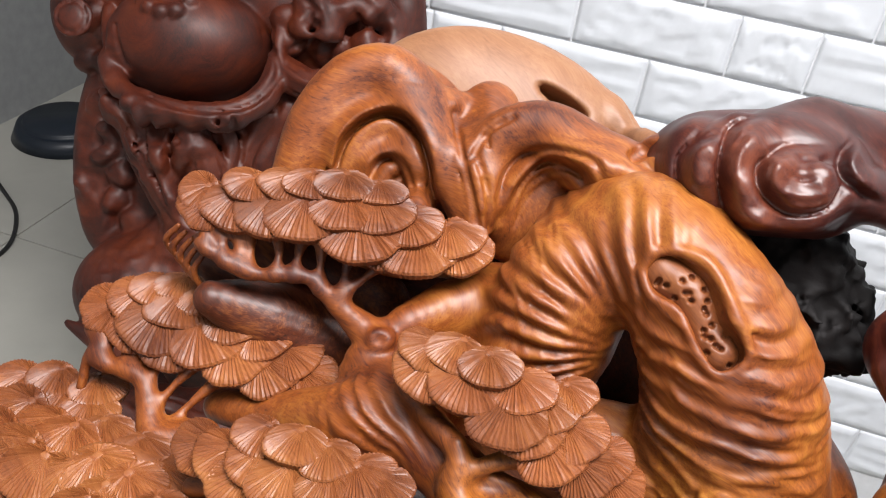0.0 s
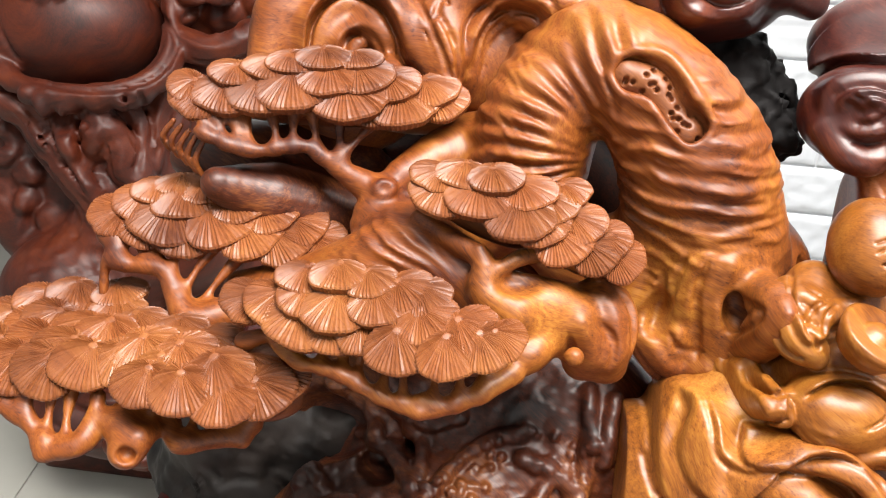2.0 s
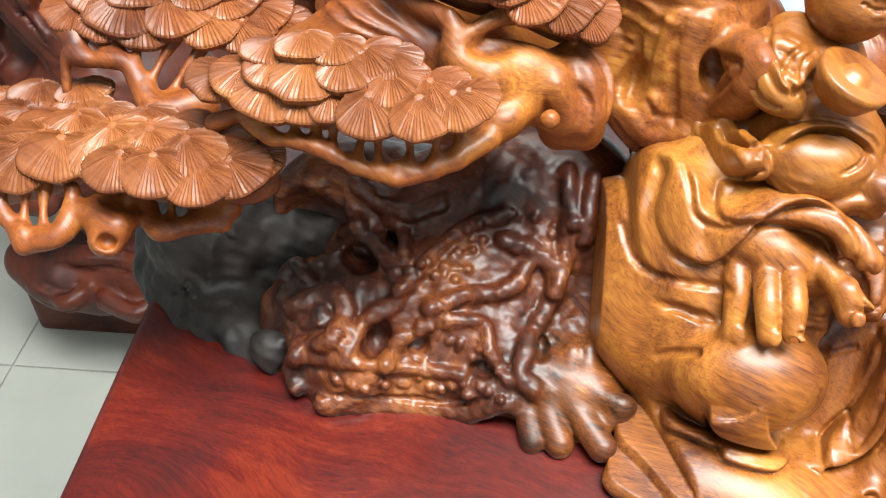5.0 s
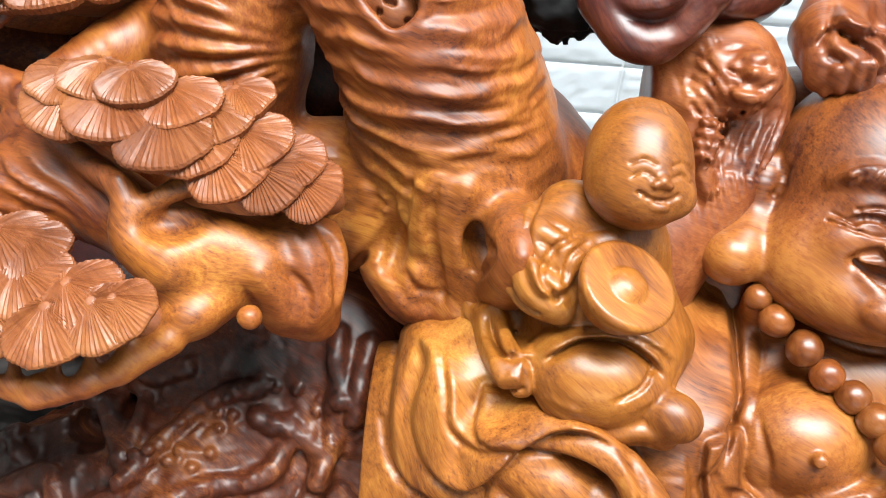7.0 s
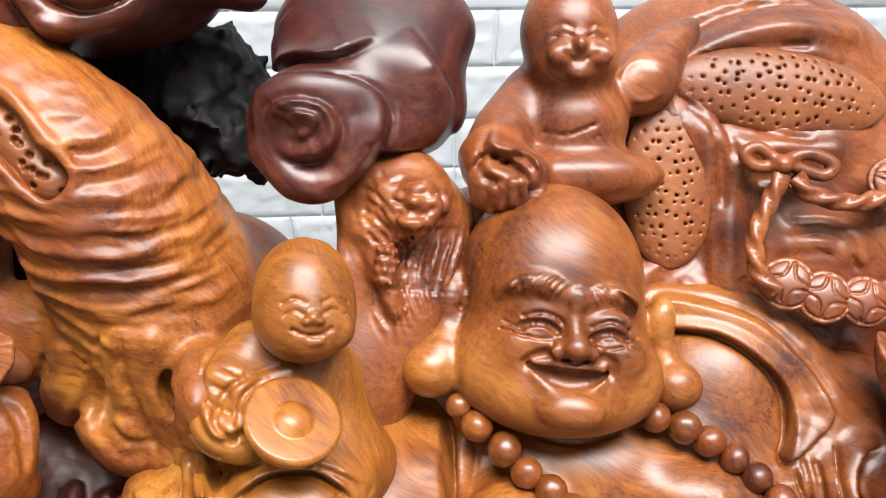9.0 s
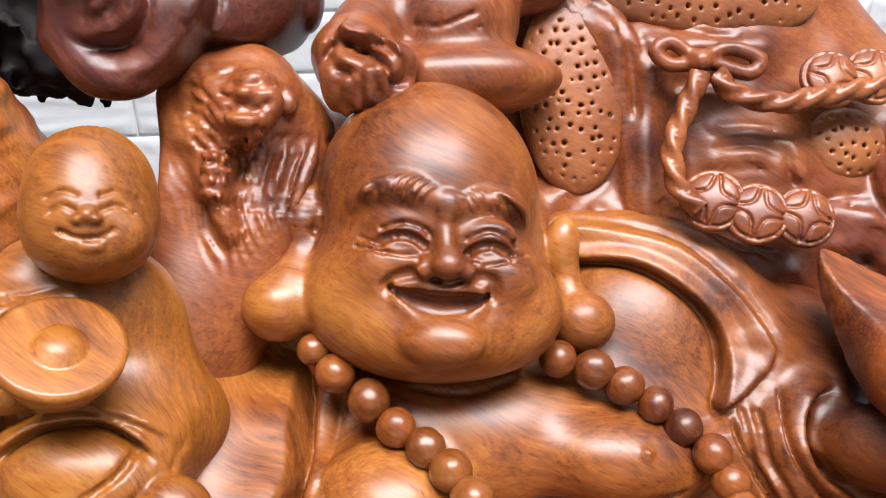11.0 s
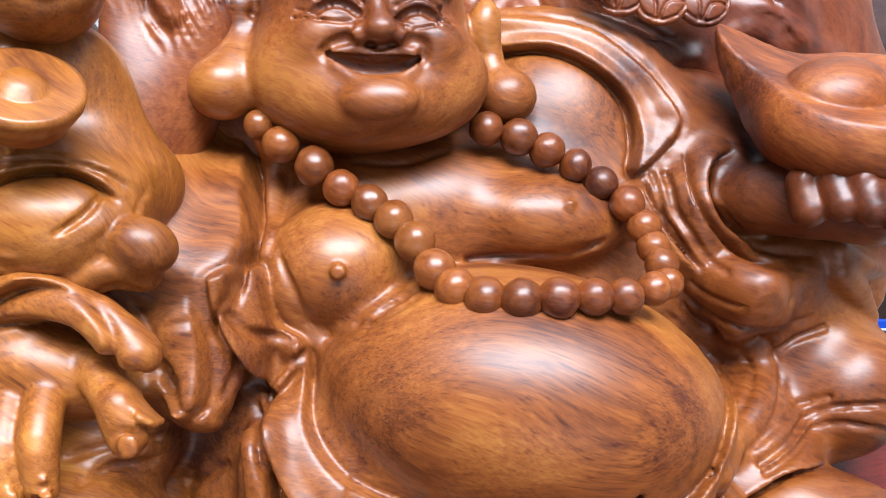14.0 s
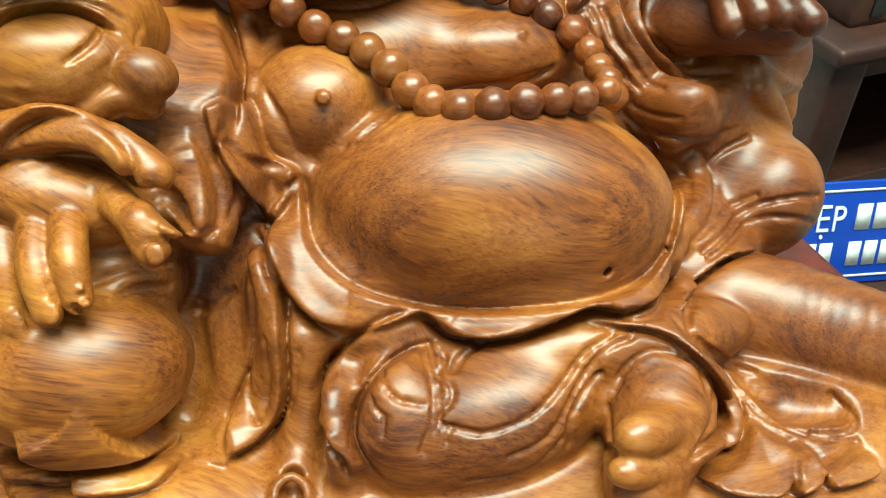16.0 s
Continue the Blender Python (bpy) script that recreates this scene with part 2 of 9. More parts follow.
def lattice_noise(x, y, z, seed):
    """Smooth value noise in -1..1."""
    rng = np.random.RandomState(seed)
    table = rng.uniform(-1, 1, (32, 32, 32)).astype(np.float32)
    ix, iy, iz = (np.floor(v).astype(int) for v in (x, y, z))
    fx, fy, fz = ((v - i) for v, i in ((x, ix), (y, iy), (z, iz)))
    fx, fy, fz = (f * f * (3 - 2 * f) for f in (fx, fy, fz))
    total = 0
    for a, wx in ((0, 1 - fx), (1, fx)):
        for b, wy in ((0, 1 - fy), (1, fy)):
            for c, wz in ((0, 1 - fz), (1, fz)):
                total = total + table[(ix + a) % 32, (iy + b) % 32, (iz + c) % 32] * wx * wy * wz
    return total


FACE = ((0.9901, -0.1395, 0.0159), (0.0648, 0.555, 0.8293), (-0.1245, -0.8201, 0.5585))


class Clay:
    """A block of clay in carving units: a distance field that is added to, cut and grooved, then skinned."""

    def __init__(self, lo, hi, step):
        self.lo, self.step, self.soft = np.array(lo, np.float32), step, 0
        self.n = np.maximum(4, ((np.array(hi) - np.array(lo)) / step).astype(int) + 1)
        self.d = np.full(self.n, 0.2, np.float32)
        self.axis = [self.lo[i] + step * np.arange(self.n[i], dtype=np.float32) for i in range(3)]

    def _region(self, lo, hi):
        a = np.clip(np.floor((np.array(lo) - self.lo) / self.step).astype(int), 0, self.n)
        b = np.clip(np.ceil((np.array(hi) - self.lo) / self.step).astype(int) + 1, 0, self.n)
        if (b <= a).any():
            return None, None
        s = tuple(slice(i, j) for i, j in zip(a, b))
        return s, np.meshgrid(*(self.axis[i][s[i]] for i in range(3)), indexing="ij", sparse=True)

    def _put(self, s, new_d, k, cut):
        old = self.d[s]
        if cut:
            h = np.clip(0.5 - 0.5 * (old + new_d) / k, 0, 1)
            self.d[s] = old * (1 - h) - new_d * h + k * h * (1 - h)
        else:
            h = np.clip(0.5 + 0.5 * (old - new_d) / k, 0, 1)
            self.d[s] = old * (1 - h) + new_d * h - k * h * (1 - h)

    def shave(self, p, normal, lo, hi, k):
        """Planes off what lies beyond p along normal, between the corners lo and hi; the plane bends outwards as x grows past p."""
        n = np.array(normal, float)
        n = n / np.linalg.norm(n)
        s, g = self._region(lo, hi)
        self._put(s, 16 * np.maximum(g[0] - p[0], 0) ** 2 - sum((g[i] - p[i]) * n[i] for i in range(3)), k, True)
        return self

    def ball(self, c, r, view=None, turn=0.0, k=0.012, cut=False):
        """An ellipsoid; with a view its axes are the view's right, up and towards the viewer, turned in the picture's plane."""
        r = np.array([r, r, r] if np.isscalar(r) else r, float)
        c = np.array(c, float)
        ax = np.eye(3) if view is None else np.array(view, float)
        if turn:
            co, si = math.cos(radians(turn)), math.sin(radians(turn))
            ax = np.array([co * ax[0] + si * ax[1], -si * ax[0] + co * ax[1], ax[2]])
        ext = np.sqrt(((ax * r[:, None]) ** 2).sum(0)) + 2.2 * k + 2 * self.step
        s, g = self._region(c - ext, c + ext)
        if s is None:
            return self
        q = [g[i] - c[i] for i in range(3)]
        loc = [(q[0] * ax[j][0] + q[1] * ax[j][1] + q[2] * ax[j][2]) for j in range(3)]
        k0 = np.sqrt(sum((loc[j] / r[j]) ** 2 for j in range(3))) + 1e-9
        k1 = np.sqrt(sum((loc[j] / r[j] ** 2) ** 2 for j in range(3))) + 1e-9
        self._put(s, (k0 * (k0 - 1) / k1).astype(np.float32), k, cut)
        return self

    def rod(self, pts, radii, k=0.008, cut=False, steps=4):
        """A tube through points."""
        p, r = curve_points(pts, radii, steps)
        m = r.max() + 2.2 * k + 2 * self.step
        s, g = self._region(p.min(0) - m, p.max(0) + m)
        if s is None:
            return self
        best = None
        for a, b, ra, rb in zip(p[:-1], p[1:], r[:-1], r[1:]):
            ab = b - a
            q = [g[i] - a[i] for i in range(3)]
            t = np.clip((q[0] * ab[0] + q[1] * ab[1] + q[2] * ab[2]) / max(ab @ ab, 1e-12), 0, 1)
            e = np.sqrt((q[0] - t * ab[0]) ** 2 + (q[1] - t * ab[1]) ** 2 + (q[2] - t * ab[2]) ** 2) - (ra + t * (rb - ra))
            best = e if best is None else np.minimum(best, e)
        self._put(s, best.astype(np.float32), k, cut)
        return self

    def snap(self, pts, view, reach=0.045, sink=0.0):
        """Each point moved along the view to where the clay's face lies, if it lies near."""
        n = np.array(view[2], float)
        out = []
        for p in pts:
            p = np.array(p, float)
            line = p + np.linspace(reach, -reach, 91)[:, None] * n
            i = np.clip(np.round((line - self.lo) / self.step).astype(int), 0, self.n - 1)
            d = self.d[i[:, 0], i[:, 1], i[:, 2]]
            hit = np.argmax(d < 0)
            out.append(tuple(line[hit] - n * sink) if d[hit] < 0 and hit > 0 else tuple(p))
        return out

    def fold(self, pts, r, k=0.008, view=None, crease=0.42):
        """A carved cloth fold: a ridge with a cut crease on either side."""
        p, rad = curve_points(pts, r, 4)
        v = FACE if view is None else view
        p = np.array(self.snap([tuple(q) for q in p], v))
        p[1:-1] = (p[:-2] + 2 * p[1:-1] + p[2:]) / 4
        n = np.array(v[2], float)
        t = np.gradient(p, axis=0)
        side = np.cross(t, n)
        side /= np.linalg.norm(side, axis=1)[:, None] + 1e-9
        self.rod([tuple(q) for q in p - n * rad[:, None] * 1.75], list(rad * 2.0), 0.012, False, 1)
        self.rod([tuple(q) for q in p + n * rad[:, None] * 0.15], list(rad * 0.55), min(k, 0.008) * 0.9, False, 1)
        if crease and len(p) > 3:
            for s in (-1, 1):
                q = self.snap([tuple(a) for a in p + s * side * rad[:, None] * 1.75], v, 0.03)
                self.rod(q, list(rad * crease * np.sin(np.linspace(0, math.pi, len(rad))) ** 0.6 + 0.0002), 0.003, True, 1)
        return self

    def flap(self, pts, h, view, edge=0.0030, cut=0.0018, reach=0.09):
        """A layer of cloth in relief: the face is raised inside an outline that is seen along the view."""
        p, _ = curve_points(list(pts) + [pts[0]], 1.0, 4)
        v = np.array(view, float)
        mid = p.mean(0)
        flat = np.stack([(p - mid) @ v[0], (p - mid) @ v[1]], 1)
        s, g = self._region(p.min(0) - reach * 0.6, p.max(0) + reach * 0.6)
        if s is None:
            return self
        q = [g[i] - mid[i] for i in range(3)]
        x, y, z = (q[0] * v[j][0] + q[1] * v[j][1] + q[2] * v[j][2] for j in range(3))
        x, y, z = np.broadcast_arrays(x, y, z)
        near = np.abs(self.d[s]) < 0.03 + h
        x, y = x[near], y[near]
        best, inside = np.full(x.shape, 9.0), np.zeros(x.shape, bool)
        for a, b in zip(flat[:-1], flat[1:]):
            ab = b - a
            t = np.clip(((x - a[0]) * ab[0] + (y - a[1]) * ab[1]) / max(ab @ ab, 1e-12), 0, 1)
            best = np.minimum(best, (x - a[0] - t * ab[0]) ** 2 + (y - a[1] - t * ab[1]) ** 2)
            if a[1] != b[1]:
                inside ^= ((a[1] > y) != (b[1] > y)) & (x < (b[0] - a[0]) * (y - a[1]) / (b[1] - a[1]) + a[0])
        sd = np.where(inside, -1, 1) * np.sqrt(best)
        up = np.clip(0.5 - sd / (2 * edge), 0, 1)
        up = up * up * (3 - 2 * up)
        up = up * (0.55 + 0.45 * np.exp(-(np.minimum(sd, 0) / 0.022) ** 2))
        line = np.exp(-((sd - edge * 1.1) / 0.0030) ** 2)
        old = self.d[s]
        old[near] += (-h * up + cut * line).astype(np.float32)
        self.d[s] = old
        return self

    def lip(self, pts, h, view, width=0.03, edge=0.0028, cut=0.0020):
        """The free edge of a cloth layer: the face steps up on the line's left and slopes back down further in."""
        p, _ = curve_points(list(pts), 1.0, 5)
        v = np.array(view, float)
        mid = p.mean(0)
        flat = np.stack([(p - mid) @ v[0], (p - mid) @ v[1]], 1)
        far = (p - mid) @ v[2]
        s, g = self._region(p.min(0) - width * 1.5, p.max(0) + width * 1.5)
        if s is None:
            return self
        q = [g[i] - mid[i] for i in range(3)]
        x, y, z = np.broadcast_arrays(*(q[0] * v[j][0] + q[1] * v[j][1] + q[2] * v[j][2] for j in range(3)))
        near = np.abs(self.d[s]) < 0.03 + h
        x, y, z = x[near], y[near], z[near]
        best, sd, run, dep = np.full(x.shape, 9.0), np.zeros(x.shape), np.zeros(x.shape), np.zeros(x.shape)
        for i, (a, b) in enumerate(zip(flat[:-1], flat[1:])):
            ab = b - a
            t = np.clip(((x - a[0]) * ab[0] + (y - a[1]) * ab[1]) / max(ab @ ab, 1e-12), 0, 1)
            e = (x - a[0] - t * ab[0]) ** 2 + (y - a[1] - t * ab[1]) ** 2
            w = e < best
            best = np.where(w, e, best)
            sd = np.where(w, np.sign(ab[0] * (y - a[1]) - ab[1] * (x - a[0])) * np.sqrt(e), sd)
            run = np.where(w, (i + t) / (len(flat) - 1), run)
            dep = np.where(w, far[i] + t * (far[i + 1] - far[i]), dep)
        up = np.clip(0.5 + sd / (2 * edge), 0, 1)
        up = up * up * (3 - 2 * up) * np.exp(-(np.maximum(sd, 0) / width) ** 2)
        fade = np.clip(5 * np.minimum(run, 1 - run), 0, 1) * np.clip(3 - np.abs(z - dep) / 0.03, 0, 1)
        line = np.exp(-((sd + edge * 1.1) / 0.0028) ** 2)
        old = self.d[s]
        old[near] += (fade * (-h * up + cut * line)).astype(np.float32)
        self.d[s] = old
        return self

    def bump(self, c, r, view, turn=0.0, k=0.004, cut=False, sink=0.0):
        return self.ball(self.snap([c], view, 0.03, sink)[0], r, view, turn, k, cut)

    def pits(self, c, half, view, turn, gap, r, seed):
        """Little drilled holes over an oval."""
        rng = random.Random(seed)
        v = [Vector(a) for a in view]
        co, si = math.cos(radians(turn)), math.sin(radians(turn))
        ax, ay = v[0] * co + v[1] * si, v[1] * co - v[0] * si
        nx, ny = int(half[0] / gap), int(half[1] / gap)
        for i in range(-nx, nx + 1):
            for j in range(-ny, ny + 1):
                x, y = (i + 0.5 * (j % 2) + rng.uniform(-0.3, 0.3)) * gap, (j + rng.uniform(-0.3, 0.3)) * gap
                if (x / half[0]) ** 2 + (y / half[1]) ** 2 < 0.9 and rng.random() < 0.92:
                    self.ball(Vector(c) + ax * x + ay * y, (r * rng.uniform(0.7, 1.15), r * rng.uniform(0.7, 1.15), half[2]), view, 0, 0.0012, True)
        return self

    def groove(self, pts, width, k=0.003, steps=5, view=None):
        p, _ = curve_points(pts, width, steps)
        return self.rod(self.snap([tuple(q) for q in p], FACE if view is None else view), width, k, True, 1)

    def ripple(self, c, reach, along, wave, amp, wobble=0.6, seed=3):
        """Wrinkles across a direction, fading out at reach round c."""
        c, along = np.array(c, float), np.array(along, float)
        along = along / np.linalg.norm(along)
        s, g = self._region(c - reach, c + reach)
        q = [g[i] - c[i] for i in range(3)]
        far = np.sqrt(q[0] ** 2 + q[1] ** 2 + q[2] ** 2) / reach
        f = np.clip(1.6 * (1 - far), 0, 1)
        w = lattice_noise(g[0] / (wave * 2.2) + 7, g[1] / (wave * 2.2) + 7, g[2] / (wave * 2.2) + 7, seed)
        ph = (q[0] * along[0] + q[1] * along[1] + q[2] * along[2]) / wave * 2 * math.pi + w * wobble * math.pi
        m = 0.6 + 0.7 * lattice_noise(g[0] / (wave * 3.1) + 3, g[1] / (wave * 3.1) + 3, g[2] / (wave * 1.7) + 3, seed + 9)
        self.d[s] += (f * amp * m * (np.sin(ph) + 0.3 * np.sin(2 * ph + 1))).astype(np.float32)
        return self

    def fan_ripple(self, c, reach, view, count, amp, wobble=0.5, seed=4, middle=180, spread=360):
        """Wrinkles that run out from c like spokes."""
        c, v = np.array(c, float), np.array(view, float)
        s, g = self._region(c - reach, c + reach)
        q = [g[i] - c[i] for i in range(3)]
        x, y = (q[0] * v[j][0] + q[1] * v[j][1] + q[2] * v[j][2] for j in (0, 1))
        far = np.sqrt(x * x + y * y) / reach
        f = np.clip(2.0 * (1 - far), 0, 1) * np.clip(far * 4 - 0.6, 0, 1)
        w = lattice_noise(g[0] * 18 + 9, g[1] * 18 + 9, g[2] * 18 + 9, seed)
        off = np.abs((np.degrees(np.arctan2(y, x)) - middle + 180) % 360 - 180) / (spread / 2)
        f = f * np.clip(3 * (1 - off), 0, 1)
        m = 0.7 + 0.7 * lattice_noise(g[0] * 25 + 5, g[1] * 25 + 5, g[2] * 25 + 5, seed + 2)
        self.d[s] += (f * amp * m * np.sin(np.arctan2(y, x) * count + w * wobble * math.pi)).astype(np.float32)
        return self

    def rough(self, c, reach, size, amp, seed=5):
        c = np.array(c, float)
        reach = np.array([reach] * 3 if np.isscalar(reach) else reach, float)
        s, g = self._region(c - reach, c + reach)
        if s is None:
            return self
        far = np.sqrt(sum(((g[i] - c[i]) / reach[i]) ** 2 for i in range(3)))
        f = np.clip(2.5 * (1 - far), 0, 1)
        w = lattice_noise(g[0] / size + 11, g[1] / size + 11, g[2] / size + 11, seed)
        w = w + 0.5 * lattice_noise(g[0] / size * 2 + 3, g[1] / size * 2 + 3, g[2] / size * 2 + 3, seed + 1)
        self.d[s] += (f * amp * w).astype(np.float32)
        return self

    def skin(self):
        """Vertices in metres and quads of the surface."""
        d, n = self.d, self.n
        d[0], d[-1], d[:, 0], d[:, -1], d[:, :, 0], d[:, :, -1] = (np.maximum(x, 0.01) for x in (d[0], d[-1], d[:, 0], d[:, -1], d[:, :, 0], d[:, :, -1]))
        inside = d < 0
        corner = [(a, b, c) for a in (0, 1) for b in (0, 1) for c in (0, 1)]
        def at(arr, o):
            return arr[o[0]:n[0] - 1 + o[0], o[1]:n[1] - 1 + o[1], o[2]:n[2] - 1 + o[2]]
        count = sum(at(inside, o).astype(np.int8) for o in corner)
        cell = np.argwhere((count > 0) & (count < 8))
        index = np.full(n - 1, -1, np.int32)
        index[tuple(cell.T)] = np.arange(len(cell))
        val = {o: d[cell[:, 0] + o[0], cell[:, 1] + o[1], cell[:, 2] + o[2]] for o in corner}
        total, hits = np.zeros((len(cell), 3)), np.zeros(len(cell))
        for o in corner:
            for ax in range(3):
                if o[ax] == 0:
                    e = list(o)
                    e[ax] = 1
                    v0, v1 = val[o], val[tuple(e)]
                    cross = (v0 < 0) != (v1 < 0)
                    t = np.where(cross, v0 / np.where(cross, v0 - v1, 1), 0)
                    pos = np.tile(np.array(o, float), (len(cell), 1))
                    pos[:, ax] += t
                    total += pos * cross[:, None]
                    hits += cross
        verts = (cell + total / hits[:, None]) * self.step + self.lo
        verts = verts * SIZE + np.array([0, 0, LIFT])
        faces = []
        for ax in range(3):
            u, v = (ax + 1) % 3, (ax + 2) % 3
            lo = [slice(0, n[i]) for i in range(3)]
            a, b = list(lo), list(lo)
            a[ax], b[ax] = slice(0, n[ax] - 1), slice(1, n[ax])
            for w in (u, v):
                a[w] = b[w] = slice(1, n[w] - 1)
            ia, ib = inside[tuple(a)], inside[tuple(b)]
            for flip, mask in ((False, ia & ~ib), (True, ~ia & ib)):
                e = np.argwhere(mask)
                if not len(e):
                    continue
                e[:, u] += 1
                e[:, v] += 1
                quad = []
                for du, dv in ((1, 1), (0, 1), (0, 0), (1, 0)):
                    f = e.copy()
                    f[:, u] -= du
                    f[:, v] -= dv
                    quad.append(index[tuple(f.T)])
                q = np.stack(quad[::-1] if flip else quad, 1)
                faces.append(q)
        faces = np.vstack(faces)
        for _ in range(self.soft):
            total, hits = np.zeros_like(verts), np.zeros(len(verts))
            for a, b in ((0, 1), (1, 2), (2, 3), (3, 0)):
                for i, j in ((a, b), (b, a)):
                    for ax in range(3):
                        total[:, ax] += np.bincount(faces[:, i], verts[faces[:, j], ax], len(verts))
                    hits += np.bincount(faces[:, i], minlength=len(verts))
            verts = verts * 0.4 + 0.6 * total / np.maximum(hits, 1)[:, None]
        return verts, faces


def clay_object(name, clays, material, parent=None, label="", hidden=None):
    """One mesh out of one or more blocks of clay; faces that look along hidden lie against other blocks and are left out."""
    vs, fs, base = [], [], 0
    for c in clays:
        v, f = c.skin()
        vs.append(v)
        fs.append(f + base)
        base += len(v)
    v, f = np.vstack(vs), np.vstack(fs)
    if hidden is not None:
        n = np.cross(v[f[:, 2]] - v[f[:, 0]], v[f[:, 3]] - v[f[:, 1]])
        f = f[n @ np.array(hidden) < 0.35 * np.linalg.norm(n, axis=1)]
        used, f = np.unique(f, return_inverse=True)
        v, f = v[used], f.reshape(-1, 4)
    me = bpy.data.meshes.new(name)
    me.vertices.add(len(v))
    me.vertices.foreach_set("co", v.astype(np.float32).ravel())
    me.loops.add(f.size)
    me.loops.foreach_set("vertex_index", f.astype(np.int32).ravel())
    me.polygons.add(len(f))
    me.polygons.foreach_set("loop_start", np.arange(0, f.size, 4, dtype=np.int32))
    me.polygons.foreach_set("loop_total", np.full(len(f), 4, np.int32))
    me.polygons.foreach_set("use_smooth", np.ones(len(f), bool))
    me.update(calc_edges=True)
    me.validate()
    me.materials.append(material)
    ob = new(name, me)
    if parent is not None:
        ob.parent = parent
    if label:
        ob["label"] = label
    return ob


# ---------------------------------------------------------------- room
floor = tagged(part("floor", box(bmesh.new(), (-2.14, -3.6, -0.1), (3.0, 2.4, -0.004)), GROUT, smooth=False), "pale cream glossy tiled shop floor with thin grey joints", "floor", kind="structure")
tagged(part("ceiling", box(bmesh.new(), (-2.14, -3.6, 2.8), (3.0, 2.4, 2.9)), PLASTER, smooth=False), "plain white ceiling", "ceiling", kind="structure")
wall_north = tagged(part("wall_north", box(bmesh.new(), (-0.72, 0.96, 0.0), (3.0, 1.1, 2.8)), JOINT, smooth=False), "white wall clad in embossed foam bricks", "wall", kind="structure")
tagged(part("wall_back", box(bmesh.new(), (-2.14, 2.3, 0.0), (3.0, 2.4, 2.8)), PLASTER, smooth=False), "plain grey-white wall", "wall", kind="structure")
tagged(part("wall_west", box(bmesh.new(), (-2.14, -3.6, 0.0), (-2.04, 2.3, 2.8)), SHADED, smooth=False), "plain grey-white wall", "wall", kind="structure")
tagged(part("wall_east", box(bmesh.new(), (2.9, -3.6, 0.0), (3.0, 0.96, 2.8)), PLASTER, smooth=False), "plain grey-white wall", "wall", kind="structure")
tagged(part("wall_south_sill", box(bmesh.new(), (-2.04, -3.6, 0.0), (2.9, -3.5, 0.9)), PLASTER, smooth=False), "low wall under the shop window", "wall", kind="structure")
tagged(part("wall_south_head", box(bmesh.new(), (-2.04, -3.6, 2.55), (2.9, -3.5, 2.8)), PLASTER, smooth=False), "wall over the shop window", "wall", kind="structure")

# ---------------------------------------------------------------- the carving
V0, V1, V3, V7, V8, V11, V12, V14, V15, V16 = ((0.9432, 0.3056, 0.13), (-0.2721, 0.4865, 0.8303), (0.1905, -0.8185, 0.542)), ((0.9848, 0.1572, 0.0742), (-0.1453, 0.5098, 0.8479), (0.0955, -0.8458, 0.5249)), ((0.9999, 0.0088, 0.01), (-0.0133, 0.5711, 0.8207), (0.0015, -0.8208, 0.5712)), ((0.9958, 0.081, 0.0424), (-0.086, 0.673, 0.7346), (0.031, -0.7352, 0.6772)), ((0.9991, -0.0366, 0.0222), (0.0047, 0.6085, 0.7935), (-0.0425, -0.7927, 0.6081)), ((0.9925, -0.1215, 0.0117), (0.0559, 0.5382, 0.8409), (-0.1085, -0.834, 0.541)), ((0.9901, -0.1395, 0.0159), (0.0648, 0.555, 0.8293), (-0.1245, -0.8201, 0.5585)), ((0.9756, -0.2191, 0.0153), (0.12, 0.5901, 0.7983), (-0.184, -0.777, 0.602)), ((0.9445, -0.3283, 0.0068), (0.2013, 0.5953, 0.7779), (-0.2595, -0.7334, 0.6284)), ((0.938, -0.3466, 0.008), (0.218, 0.6077, 0.7637), (-0.2695, -0.7146, 0.6456))

carving = tagged(new("root_wood_carving"), "glossy red-brown root carving of pine, clouds and laughing figures", "wood carving")
carving.location = (0, 0, 0.82)


def under(ob, parent):
    ob.parent = parent
    ob.matrix_parent_inverse = parent.matrix_basis.inverted()
    return ob


# trunk: an arched pine stem with wrinkled bark
tree = Clay((-0.92, -0.16, 0.60), (0.02, 0.42, 1.12), 0.0025)
tree.rod([(-0.3017, 0.2881, 0.9241), (-0.2471, 0.2406, 0.9709), (-0.1884, 0.1984, 0.9456), (-0.1468, 0.1796, 0.8925), (-0.1216, 0.1771, 0.8172), (-0.104, 0.1664, 0.7396)], [0.050, 0.058, 0.066, 0.076, 0.086, 0.090], 0.02)
tree.rod([(-0.2513, 0.2619, 0.9489), (-0.2984, 0.2248, 0.9166), (-0.3098, 0.2049, 0.8582), (-0.3233, 0.2072, 0.7976), (-0.3698, 0.1983, 0.7726)], [0.050, 0.062, 0.064, 0.06, 0.045], 0.02)
tree.ball((-0.226, 0.1767, 0.7688), (0.07, 0.045, 0.04), V1, 0, 0.02)
tree.ball((-0.024, 0.2187, 0.7617), (0.036, 0.05, 0.04), V1, 30, 0.03)
tree.rod([(-0.2515, 0.1522, 0.9341), (-0.2429, 0.138, 0.9001), (-0.2341, 0.1364, 0.8578)], [0.010, 0.017, 0.010], 0.010, True)
tree.fan_ripple((-0.2269, 0.1931, 0.8717), 0.20, V1, 36, 0.0042, 1.1, 4, 150, 150)
tree.ripple((-0.149, 0.1358, 0.8985), 0.13, (0.12, 0.1, 1.0), 0.021, 0.0030, 0.9)
